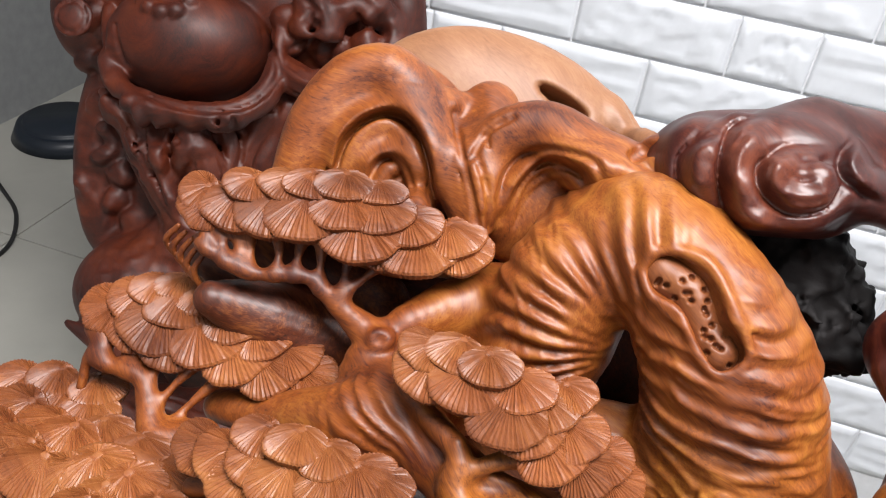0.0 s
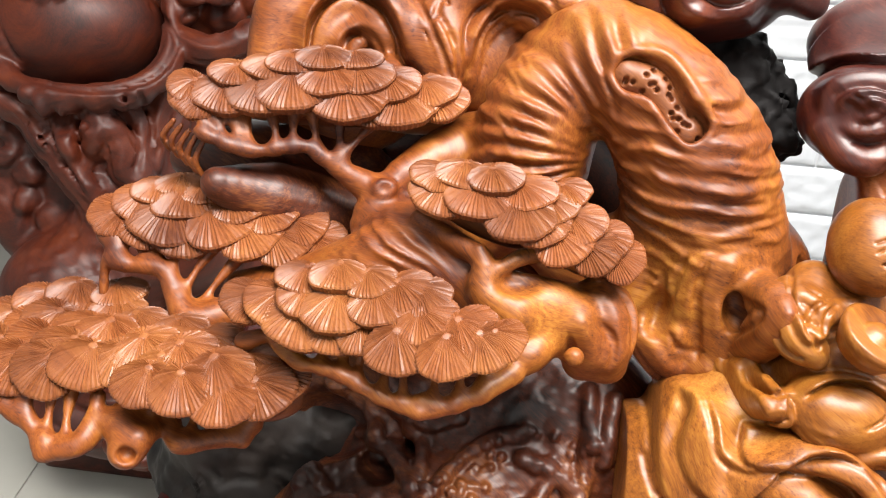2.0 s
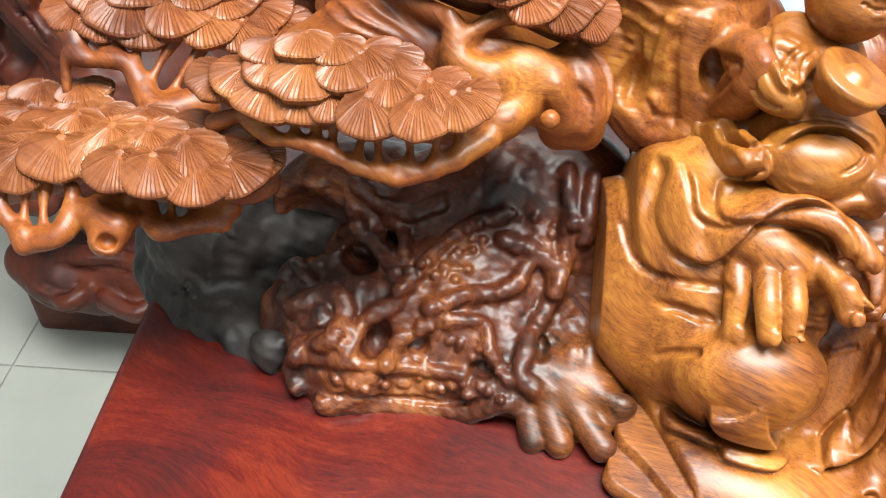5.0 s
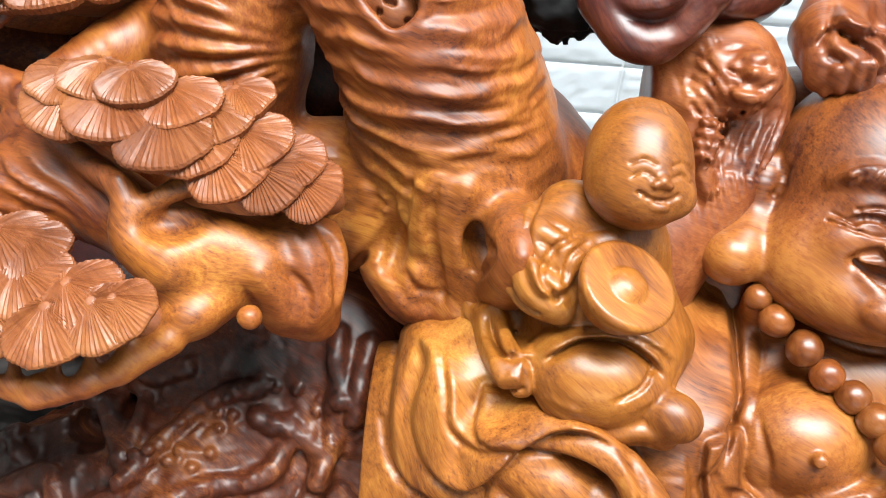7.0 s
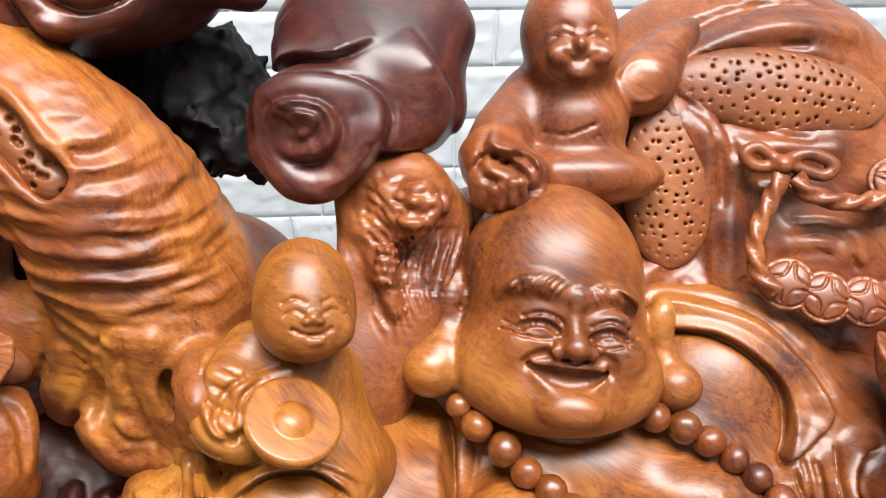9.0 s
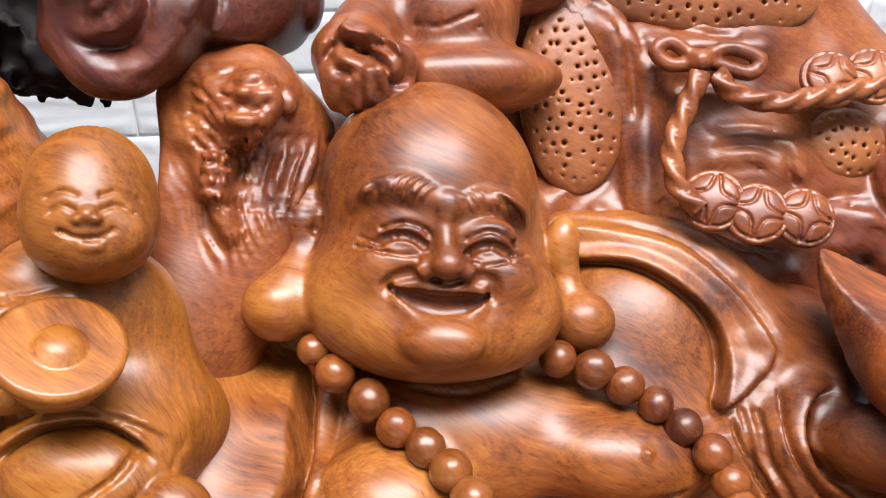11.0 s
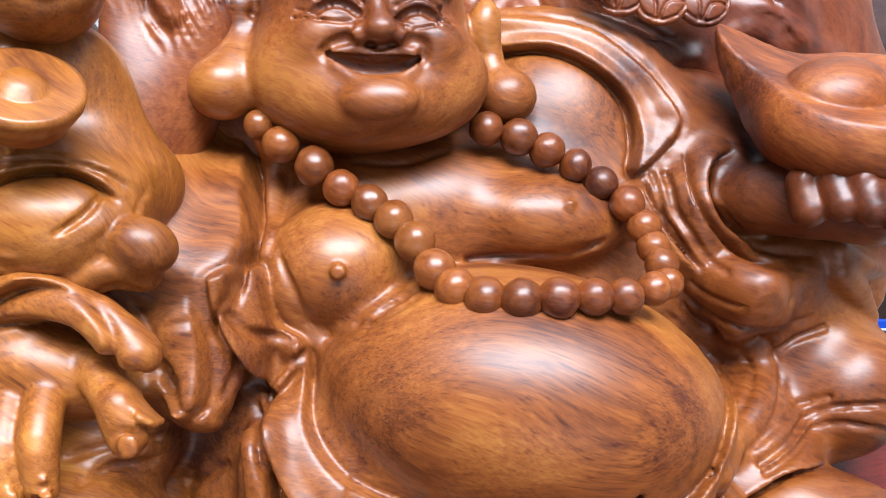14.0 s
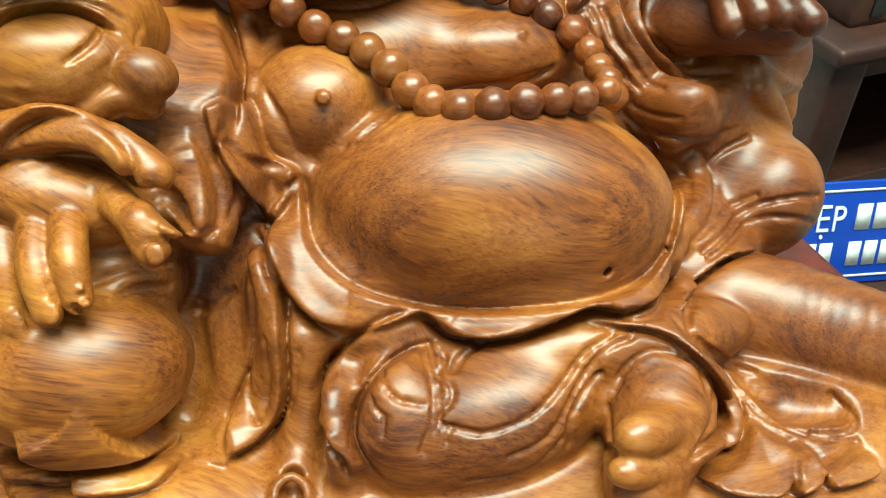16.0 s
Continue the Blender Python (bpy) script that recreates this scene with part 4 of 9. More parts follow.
fans("wide bough of overlapping carved needle fans", V1, [((-0.4673, 0.0028, 0.7802), (0.10, 0.032, 0.025), -12), ((-0.3805, -0.0124, 0.778), (0.075, 0.026, 0.025), -20)], [
    ((-0.5579, -0.0127, 0.7908), 0.024, -55, 0.5), ((-0.528, -0.0224, 0.7982), 0.026, -35, 0.35), ((-0.4993, -0.0401, 0.7931), 0.029, -20, 0.2), ((-0.5053, -0.0028, 0.8163), 0.023, -20, 0.7), ((-0.494, -0.0235, 0.8093), 0.026, -10, 0.45),
    ((-0.4707, -0.0069, 0.8262), 0.023, 0, 0.7), ((-0.4654, -0.0357, 0.8093), 0.028, 0, 0.35), ((-0.4648, -0.0465, 0.7918), 0.024, -5, 0.1), ((-0.4296, -0.0302, 0.8154), 0.025, 10, 0.4), ((-0.4398, -0.0083, 0.824), 0.022, 15, 0.65),
    ((-0.4027, -0.0616, 0.798), 0.029, 10, 0.1), ((-0.4369, -0.0494, 0.7954), 0.022, 5, 0.15), ((-0.4062, -0.0121, 0.8212), 0.024, 30, 0.5), ((-0.3834, -0.0396, 0.811), 0.026, 25, 0.3), ((-0.3878, -0.0171, 0.8195), 0.022, 35, 0.5),
    ((-0.3614, -0.0675, 0.8001), 0.026, 15, 0.1), ((-0.3465, -0.0449, 0.811), 0.024, 35, 0.3), ((-0.3301, -0.0585, 0.805), 0.024, 30, 0.12), ((-0.317, -0.0525, 0.8086), 0.02, 45, 0.2)])
fans("broad low bough of overlapping carved needle fans", V1, [((-0.7735, 0.0189, 0.6674), (0.10, 0.036, 0.022), 10)], [
    ((-0.8363, 0.0337, 0.6971), 0.028, -45, 0.7), ((-0.8093, 0.0548, 0.7071), 0.028, -30, 0.8), ((-0.8541, 0.0152, 0.6896), 0.028, -50, 0.6), ((-0.7777, 0.0677, 0.7126), 0.026, -15, 0.8), ((-0.725, 0.0705, 0.717), 0.026, 10, 0.8), ((-0.8689, 0.0012, 0.6793), 0.028, -50, 0.6), ((-0.7777, -0.018, 0.7079), 0.03, -50, 0.3), ((-0.7852, -0.0446, 0.7045), 0.029, -45, 0.2), ((-0.7499, -0.0494, 0.7095), 0.03, -35, 0.15), ((-0.7391, -0.0315, 0.7172), 0.03, -30, 0.3), ((-0.7782, 0.0187, 0.7099), 0.03, -35, 0.5), ((-0.8105, -0.053, 0.6956), 0.03, -50, 0.2), ((-0.8272, -0.0182, 0.6975), 0.03, -55, 0.3),
    ((-0.7999, 0.0121, 0.7034), 0.026, -50, 0.4), ((-0.7086, -0.0451, 0.7183), 0.03, -10, 0.15), ((-0.7079, -0.0039, 0.7179), 0.031, -5, 0.35), ((-0.756, 0.0497, 0.7082), 0.027, -15, 0.65), ((-0.7187, 0.0446, 0.7123), 0.027, 5, 0.65), ((-0.7378, 0.0059, 0.7105), 0.03, -20, 0.4), ((-0.6748, -0.0397, 0.7208), 0.028, -5, 0.15)])
fans("broad low bough of overlapping carved needle fans", V1, [((-0.6225, -0.005, 0.7006), (0.085, 0.042, 0.025), -12), ((-0.5502, -0.0302, 0.704), (0.05, 0.028, 0.02), -10)], [
    ((-0.6378, -0.0738, 0.7297), 0.026, -10, 0.1), ((-0.6524, -0.0267, 0.7282), 0.03, 10, 0.35), ((-0.6827, 0.0215, 0.7162), 0.027, 10, 0.55), ((-0.5998, -0.0761, 0.7305), 0.028, 0, 0.1), ((-0.6118, -0.0358, 0.7347), 0.029, 15, 0.35),
    ((-0.635, 0.0092, 0.7257), 0.026, 15, 0.6), ((-0.573, -0.0578, 0.7361), 0.03, 15, 0.25), ((-0.59, -0.0153, 0.7352), 0.026, 25, 0.5), ((-0.5623, -0.0797, 0.7255), 0.027, 5, 0.1), ((-0.5468, -0.0361, 0.7319), 0.026, 35, 0.35),
    ((-0.5295, -0.0632, 0.7271), 0.028, 25, 0.15), ((-0.5153, -0.0431, 0.7246), 0.024, 40, 0.3), ((-0.6265, -0.0526, 0.7295), 0.027, 5, 0.3)])

# ---------------------------------------------------------------- seated laughing figure
body = Clay((-0.18, -0.36, 0.40), (0.78, 0.34, 0.92), 0.0020)
# chest, shoulders
body.ball((0.2368, 0.1292, 0.6192), (0.17, 0.085, 0.115), V12, 0, 0.03)
body.ball((0.0742, 0.1622, 0.6314), (0.075, 0.11, 0.09), V12, 8, 0.03)
body.ball((0.3859, 0.1718, 0.6701), (0.09, 0.085, 0.085), V12, -20, 0.03)
body.ball((0.3482, 0.121, 0.5741), (0.20, 0.16, 0.11), V15, 0, 0.03)
body.ball((0.1754, 0.0267, 0.6518), (0.060, 0.050, 0.058), V12, 0, 0.012)
body.ball((0.3399, 0.0572, 0.6528), (0.075, 0.040, 0.056), V12, -6, 0.012)
body.ball((0.2908, -0.0624, 0.5847), (0.152, 0.094, 0.108), V15, -4, 0.008)
body.ball((0.1704, -0.0228, 0.6878), 0.0055, None, 0, 0.003)
body.rod([(0.1654, -0.0243, 0.6887), (0.1708, -0.0226, 0.693), (0.1748, -0.0265, 0.6901), (0.1693, -0.0284, 0.6855), (0.1654, -0.0243, 0.6887)], 0.0012, 0.002)
body.ball((0.3383, -0.1704, 0.5896), 0.0065, None, 0, 0.003, True)
body.ball((0.3496, 0.0183, 0.691), 0.004, None, 0, 0.004)
body.groove([(0.1952, 0.0681, 0.7171), (0.2279, 0.0558, 0.7189), (0.2659, 0.0621, 0.7222)], 0.0022, 0.003, 5, V12)
body.groove([(0.254, -0.0027, 0.662), (0.2829, -0.0038, 0.667), (0.3282, -0.002, 0.6617), (0.3734, 0.0076, 0.6591)], 0.0022, 0.003, 5, V12)
body.groove([(0.1503, -0.0384, 0.6406), (0.1841, -0.0491, 0.6611), (0.2151, -0.043, 0.681)], 0.0022, 0.003, 5, V15)
for i in range(4):
    a = Vector((0.3898, -0.0765, 0.6631)) + Vector(V15[0]) * 0.004 * i
    body.groove([tuple(a), tuple(Vector((0.4067, -0.0957, 0.6477)) + Vector(V15[0]) * 0.005 * i), tuple(Vector((0.4243, -0.1081, 0.6246)) + Vector(V15[1]) * 0.002 * i)], 0.0016)
# carved ground that it sits on
body.ball((0.36, -0.20, 0.446), (0.29, 0.18, 0.022), None, 0, 0.02)
body.ball((0.00, -0.06, 0.446), (0.24, 0.16, 0.024), None, 0, 0.02)
body.ball((0.4925, -0.2196, 0.4254), (0.12, 0.045, 0.06), V16, -8, 0.02)
body.ball((0.5606, 0.0254, 0.5344), (0.08, 0.11, 0.08), V15, 0, 0.03)
body.ball((0.4761, -0.0799, 0.472), (0.08, 0.08, 0.08), V15, 0, 0.03)
body.ball((0.114, 0.0427, 0.5484), (0.10, 0.16, 0.085), V15, 0, 0.03)
body.ball((0.0354, 0.0072, 0.4872), (0.08, 0.14, 0.07), V15, 0, 0.03)
body.ball((0.1578, -0.0689, 0.4648), (0.11, 0.07, 0.07), V15, -20, 0.03)
# robe edges
body.groove([(0.1144, 0.1084, 0.7225), (0.1166, 0.0742, 0.6907), (0.1187, 0.0494, 0.6726), (0.0982, 0.0298, 0.6482)], 0.0028, 0.003, 5, V12)
body.fold([(0.1089, 0.1116, 0.7206), (0.1105, 0.0774, 0.6886), (0.1116, 0.0541, 0.6689), (0.0943, 0.0283, 0.6451)], 0.006, 0.012, V12)
body.fold([(0.1322, 0.0914, 0.7336), (0.1255, 0.0482, 0.6964), (0.1118, 0.0173, 0.6706), (0.1021, -0.0041, 0.6496), (0.1152, -0.0193, 0.6436), (0.1388, -0.0304, 0.6404)], [0.006, 0.007, 0.009, 0.010, 0.009, 0.006], 0.012, V15)
body.fold([(0.125, 0.0242, 0.6793), (0.1286, -0.0037, 0.6593), (0.1388, -0.0304, 0.6404)], [0.006, 0.008, 0.006], 0.010, V15)
body.fold([(0.1056, -0.0175, 0.6338), (0.1211, -0.0413, 0.6172), (0.1409, -0.0346, 0.6348)], [0.010, 0.012, 0.006], 0.010, V15)
body.ball((0.1698, -0.0751, 0.5294), (0.10, 0.055, 0.06), V15, -30, 0.02)
body.ball((0.3152, -0.1417, 0.4926), (0.17, 0.045, 0.08), V15, 4, 0.02)
# hanging robe beside the arm: long folds between two knees
body.ball((0.0943, -0.0236, 0.4836), (0.075, 0.15, 0.075), V15, 0, 0.02)
body.fold([(0.0648, -0.0052, 0.6838), (0.0642, -0.0299, 0.6499), (0.0635, -0.0567, 0.628), (0.0735, -0.0632, 0.6197)], [0.014, 0.016, 0.010, 0.006], 0.012, V15)
body.fold([(0.084, 0.0076, 0.6669), (0.0877, -0.0181, 0.6304), (0.0745, -0.0447, 0.6099)], [0.010, 0.012, 0.008], 0.012, V15)
body.rod([(0.1048, -0.0703, 0.5816), (0.1014, -0.0825, 0.5400), (0.0915, -0.1005, 0.4974), (0.0792, -0.1193, 0.4756), (0.0602, -0.1331, 0.4687)], [0.014, 0.017, 0.018, 0.018, 0.016], 0.010)
body.rod([(0.1211, -0.1120, 0.5369), (0.1126, -0.1302, 0.4948), (0.0998, -0.1535, 0.4657), (0.0862, -0.1817, 0.4592)], [0.020, 0.018, 0.016, 0.014], 0.014)
body.rod([(0.1428, -0.1402, 0.5135), (0.1265, -0.1689, 0.5134), (0.1259, -0.1893, 0.4922), (0.1268, -0.1946, 0.4639)], [0.012, 0.011, 0.012, 0.013], 0.010)
# folded leg in its trouser, with the bare foot
body.ball((0.2334, -0.1726, 0.4668), (0.112, 0.060, 0.075), V16, 14, 0.012)
body.ball((0.3345, -0.1592, 0.4805), (0.10, 0.04, 0.06), V16, 8, 0.02)
body.ball((0.1827, -0.1713, 0.4843), (0.046, 0.056, 0.056), V16, 8, 0.010)
body.ball((0.2402, -0.1783, 0.4819), (0.095, 0.052, 0.066), V16, 14, 0.014)
body.rod([(0.3818, -0.2082, 0.5003), (0.3579, -0.2442, 0.4969), (0.3268, -0.2807, 0.4822)], [0.040, 0.042, 0.030], 0.012)
body.rod([(0.3463, -0.2672, 0.5196), (0.3200, -0.2761, 0.5337), (0.3086, -0.2780, 0.5368)], [0.016, 0.0165, 0.013], 0.006)
body.rod([(0.3269, -0.2883, 0.5060), (0.3053, -0.2912, 0.5172), (0.2966, -0.2902, 0.5195)], [0.012, 0.0125, 0.010], 0.005)
body.rod([(0.3190, -0.2976, 0.4946), (0.3023, -0.2921, 0.4927)], [0.011, 0.010], 0.005)
# the other leg, bare, and the knee over it
body.rod([(0.4941, -0.1422, 0.4780), (0.5312, -0.1713, 0.4749), (0.5670, -0.2026, 0.4747), (0.6102, -0.2365, 0.4752)], [0.054, 0.053, 0.048, 0.040], 0.008)
body.ball((0.5879, -0.05, 0.5136), (0.056, 0.062, 0.065), V16, -20, 0.02)
body.ball((0.5282, -0.2373, 0.3665), (0.15, 0.05, 0.09), V16, 0, 0.02)
# robe over the arm that lifts the ingot
body.rod([(0.3268, 0.2052, 0.749), (0.4004, 0.1862, 0.7448), (0.4485, 0.1551, 0.7223), (0.4665, 0.1166, 0.6967), (0.4371, 0.0757, 0.6801)], [0.022, 0.030, 0.033, 0.028, 0.008], 0.016)
body.groove([(0.3228, 0.1558, 0.7616), (0.3642, 0.1433, 0.7632), (0.4017, 0.1219, 0.7509), (0.4237, 0.0966, 0.7293), (0.4257, 0.0741, 0.7057), (0.4172, 0.0556, 0.6856)], 0.0042, 0.003, 5, V12)
body.ball((0.51, 0.1073, 0.6211), (0.09, 0.12, 0.075), V12, 20, 0.02)
body.fold([(0.5143, 0.0695, 0.6829), (0.4784, 0.0425, 0.68), (0.468, 0.0209, 0.6638), (0.4832, -0.0046, 0.6441), (0.5182, -0.0161, 0.6297), (0.5548, -0.0154, 0.621)], [0.008, 0.011, 0.012, 0.013, 0.012, 0.008], 0.010, V12)
body.fold([(0.4842, 0.0844, 0.6712), (0.4591, 0.0476, 0.6563), (0.4605, 0.0092, 0.6271), (0.5019, -0.0123, 0.6048), (0.5463, -0.0186, 0.5876)], [0.008, 0.010, 0.012, 0.012, 0.010], 0.010, V12)
body.fold([(0.4327, 0.0521, 0.666), (0.4435, 0.0197, 0.6297), (0.4786, -0.0068, 0.5898), (0.5264, -0.0206, 0.5622)], [0.008, 0.009, 0.010, 0.008], 0.010, V12)
body.fold([(0.4564, 0.0212, 0.6694), (0.4552, -0.0096, 0.6409), (0.4886, -0.0456, 0.6207), (0.5421, -0.0441, 0.6207)], [0.01, 0.012, 0.012, 0.01], 0.012, V15)
# palm and fingers under the ingot
body.rod([(0.5035, 0.0520, 0.6580), (0.5218, 0.0291, 0.6677), (0.5476, 0.0028, 0.6803), (0.5808, -0.0240, 0.6831)], [0.022, 0.030, 0.032, 0.028], 0.010)
for low, tip in (((0.5221, -0.0258, 0.6922), (0.5214, -0.0091, 0.7067)), ((0.5376, -0.0383, 0.7035), (0.5371, -0.0209, 0.7156)), ((0.5517, -0.0529, 0.7073), (0.5493, -0.0352, 0.7195)), ((0.5652, -0.0680, 0.7070), (0.5593, -0.0516, 0.7176))):
    body.rod([low, tip], [0.0135, 0.0115], 0.004)
    body.ball(Vector(tip) + Vector(V14[2]) * 0.009, (0.0075, 0.0085, 0.0035), V14, -10, 0.0012)
body.rod([(0.5637, 0.0113, 0.6147), (0.6062, 0.0113, 0.6004), (0.6293, -0.0024, 0.578), (0.6233, -0.0114, 0.565)], [0.03, 0.025, 0.014, 0.008], 0.012)
body.ball((0.6316, 0.0491, 0.6072), (0.05, 0.05, 0.05), V15, 0, 0.02)
# sleeve, hand and knee on the other side
body.ball((-0.0776, 0.0069, 0.5675), (0.085, 0.14, 0.09), V3, 4, 0.02)
body.ball((0.0191, 0.0474, 0.6079), (0.10, 0.07, 0.06), V3, 0, 0.02)
body.ball((-0.0104, 0.0544, 0.6397), (0.14, 0.12, 0.09), V7, 0, 0.03)
body.rod([(-0.1379, 0.0636, 0.6851), (-0.1439, 0.0344, 0.6685), (-0.1334, -0.0033, 0.6447), (-0.101, -0.0339, 0.6366), (-0.0747, -0.0388, 0.6449), (-0.0477, -0.032, 0.6776), (-0.009, -0.0362, 0.7008), (0.0273, -0.0553, 0.6962), (0.0402, -0.0733, 0.6834)], [0.005, 0.007, 0.009, 0.010, 0.010, 0.010, 0.011, 0.011, 0.010], 0.010)
body.fold([(-0.1296, 0.065, 0.6862), (-0.1125, 0.037, 0.6698), (-0.105, 0.0065, 0.6585), (-0.0769, -0.0123, 0.659), (-0.0396, -0.0107, 0.6812)], [0.007, 0.009, 0.010, 0.010, 0.008], 0.012, V7)
body.groove([(-0.1399, 0.0505, 0.6858), (-0.1271, 0.0201, 0.6669), (-0.1146, -0.0107, 0.6506), (-0.0846, -0.0264, 0.6515)], 0.004, 0.003, 5, V7)
body.groove([(-0.0665, -0.0436, 0.654), (-0.0355, -0.0411, 0.682), (-0.0007, -0.0492, 0.6966), (0.0232, -0.0665, 0.6915)], 0.0036, 0.003, 5, V7)
body.groove([(-0.13, -0.0789, 0.6123), (-0.0984, -0.0932, 0.6199), (-0.0763, -0.1122, 0.6204)], 0.0045, 0.004, 5, V3)
body.groove([(-0.136, -0.107, 0.573), (-0.1042, -0.1152, 0.589), (-0.0675, -0.1289, 0.6064)], 0.0045, 0.004, 5, V3)
body.ball((-0.0331, -0.0166, 0.6444), (0.076, 0.036, 0.054), V15, -12, 0.012)
body.ball((-0.0477, 0.0404, 0.6588), (0.12, 0.03, 0.055), V15, -6, 0.014)
body.groove([(-0.0643, 0.007, 0.7004), (-0.0178, -0.0085, 0.7095), (0.0164, -0.0221, 0.6998), (0.0409, -0.033, 0.6653)], 0.0032, 0.004, 5, V15)
body.groove([(-0.0658, -0.0303, 0.6881), (-0.0238, -0.0427, 0.6989), (0.0104, -0.0518, 0.6945), (0.0314, -0.0533, 0.6696)], 0.0036, 0.004, 5, V15)
for pts in ([(-0.0622, -0.0385, 0.6514), (-0.0629, -0.0744, 0.6315), (-0.0657, -0.0975, 0.6065)], [(-0.0374, -0.0485, 0.6563), (-0.0407, -0.0928, 0.6414), (-0.0398, -0.1151, 0.6206)], [(-0.0158, -0.0521, 0.6579), (-0.019, -0.0955, 0.6473), (-0.0194, -0.1168, 0.6271)], [(0.0084, -0.0518, 0.6619), (0.023, -0.0811, 0.6559), (0.0301, -0.1042, 0.6414)], [(-0.0894, -0.0243, 0.6408), (-0.0925, -0.0463, 0.6154), (-0.0948, -0.0676, 0.5976)]):
    body.rod(pts, [0.0128, 0.0124, 0.0098], 0.003)
for p in ((-0.0623, -0.1058, 0.6126), (-0.037, -0.1226, 0.6273), (-0.0163, -0.1238, 0.6344), (0.033, -0.1138, 0.6489)):
    body.ball(p, (0.007, 0.0085, 0.003), V15, 10, 0.0015)
body.ball((-0.0383, -0.0904, 0.5418), (0.080, 0.060, 0.07), V15, 10, 0.012)
body.ball((-0.0009, -0.0364, 0.5725), (0.05, 0.04, 0.05), V15, 0, 0.012)
body.groove([(-0.0141, -0.1159, 0.6287), (0.0116, -0.1184, 0.6332), (0.0395, -0.1092, 0.6237)], 0.003, 0.003, 5, V15)
body.ball((-0.1432, 0.0247, 0.5293), (0.14, 0.13, 0.09), V15, 0, 0.03)
body.ball((-0.0506, -0.1344, 0.4091), (0.15, 0.07, 0.09), V16, 0, 0.03)
body.ball((0.073, -0.1631, 0.3671), (0.25, 0.06, 0.09), V16, 0, 0.03)

# layered cloth edges in relief
body.flap([(0.1425, -0.0368, 0.6287), (0.1376, -0.0729, 0.6023), (0.1466, -0.1017, 0.5897), (0.1639, -0.1273, 0.584), (0.1903, -0.1518, 0.5834), (0.2197, -0.1657, 0.5803), (0.2575, -0.1797, 0.5806), (0.3157, -0.1967, 0.586), (0.3615, -0.1961, 0.5904), (0.3964, -0.1744, 0.598), (0.4288, -0.1283, 0.6161), (0.4462, -0.1261, 0.6103), (0.4236, -0.1651, 0.5886), (0.4039, -0.1838, 0.5752), (0.3745, -0.2045, 0.571), (0.3534, -0.2016, 0.5654), (0.323, -0.194, 0.5766), (0.2899, -0.1969, 0.575), (0.2457, -0.1887, 0.5657), (0.2234, -0.1793, 0.5668), (0.2083, -0.1676, 0.5734), (0.1967, -0.1513, 0.5711), (0.174, -0.148, 0.5653), (0.1475, -0.1336, 0.5547), (0.1313, -0.1129, 0.5554), (0.1183, -0.0812, 0.5695), (0.1165, -0.0426, 0.596), (0.1315, -0.0331, 0.6128)], 0.007, V16)
body.flap([(0.1013, 0.0187, 0.6575), (0.1242, 0.0177, 0.666), (0.1263, -0.0116, 0.6422), (0.1411, -0.0304, 0.6353), (0.1358, -0.0388, 0.6238), (0.117, -0.044, 0.6025), (0.111, -0.0255, 0.6126), (0.1012, -0.0009, 0.6358)], 0.010, V16)
body.flap([(0.321, 0.1564, 0.7585), (0.3691, 0.1448, 0.7611), (0.4031, 0.1252, 0.7488), (0.4258, 0.1027, 0.7299), (0.4286, 0.08, 0.706), (0.4182, 0.0568, 0.6875), (0.442, 0.069, 0.6928), (0.4672, 0.0872, 0.7074), (0.4625, 0.1102, 0.7221), (0.4455, 0.1365, 0.739), (0.411, 0.1677, 0.7592), (0.3578, 0.1879, 0.7682), (0.3254, 0.1915, 0.7662)], 0.012, V12)
body.flap([(-0.0794, 0.0112, 0.6991), (-0.0179, -0.009, 0.7089), (0.0182, -0.0228, 0.6998), (0.0428, -0.0337, 0.6653), (0.0303, -0.0458, 0.662), (0.0101, -0.0527, 0.6933), (-0.024, -0.0432, 0.6983), (-0.0805, -0.0267, 0.6862)], 0.007, V15)

body.lip([(-0.1401, 0.0804, 0.7035), (-0.1512, 0.0677, 0.6901), (-0.1549, 0.0329, 0.6673), (-0.153, -0.0006, 0.6456), (-0.1402, -0.0331, 0.6245), (-0.1143, -0.0516, 0.618)], 0.009, V7)
body.lip([(-0.1379, 0.0608, 0.6968), (-0.1281, 0.0499, 0.6846), (-0.1357, 0.0194, 0.6666), (-0.134, -0.0024, 0.6502), (-0.1167, -0.0276, 0.6369), (-0.09, -0.0397, 0.6373), (-0.0707, -0.0335, 0.6578), (-0.0504, -0.0265, 0.6867), (-0.0216, -0.0262, 0.7078), (0.0104, -0.0407, 0.7127), (0.0325, -0.0604, 0.6978)], 0.013, V7)
body.lip([(-0.1174, 0.052, 0.7011), (-0.1096, 0.0246, 0.6784), (-0.105, 0.0035, 0.6626), (-0.0815, -0.0112, 0.6604), (-0.0526, -0.0176, 0.6816)], 0.006, V7, 0.02)
body.lip([(0.114, 0.1191, 0.7292), (0.1175, 0.0823, 0.6937), (0.1183, 0.0531, 0.669), (0.1098, 0.038, 0.6539), (0.0954, 0.0218, 0.6359), (0.0885, 0.0103, 0.6174)][::-1], 0.006, V12)
body.lip([(0.0786, -0.0048, 0.6685), (0.0841, -0.0225, 0.6434), (0.0797, -0.0511, 0.6177), (0.0647, -0.0597, 0.6096), (0.0524, -0.0494, 0.6237)][::-1], 0.010, V16)

# robe edges round the belly and the knees


def edge(pts, h, wide):
    body.lip(pts, h, V16, wide, 0.0020, 0.0058)


def crease(pts, r):
    body.groove(pts, r, 0.0016, 5, V16)


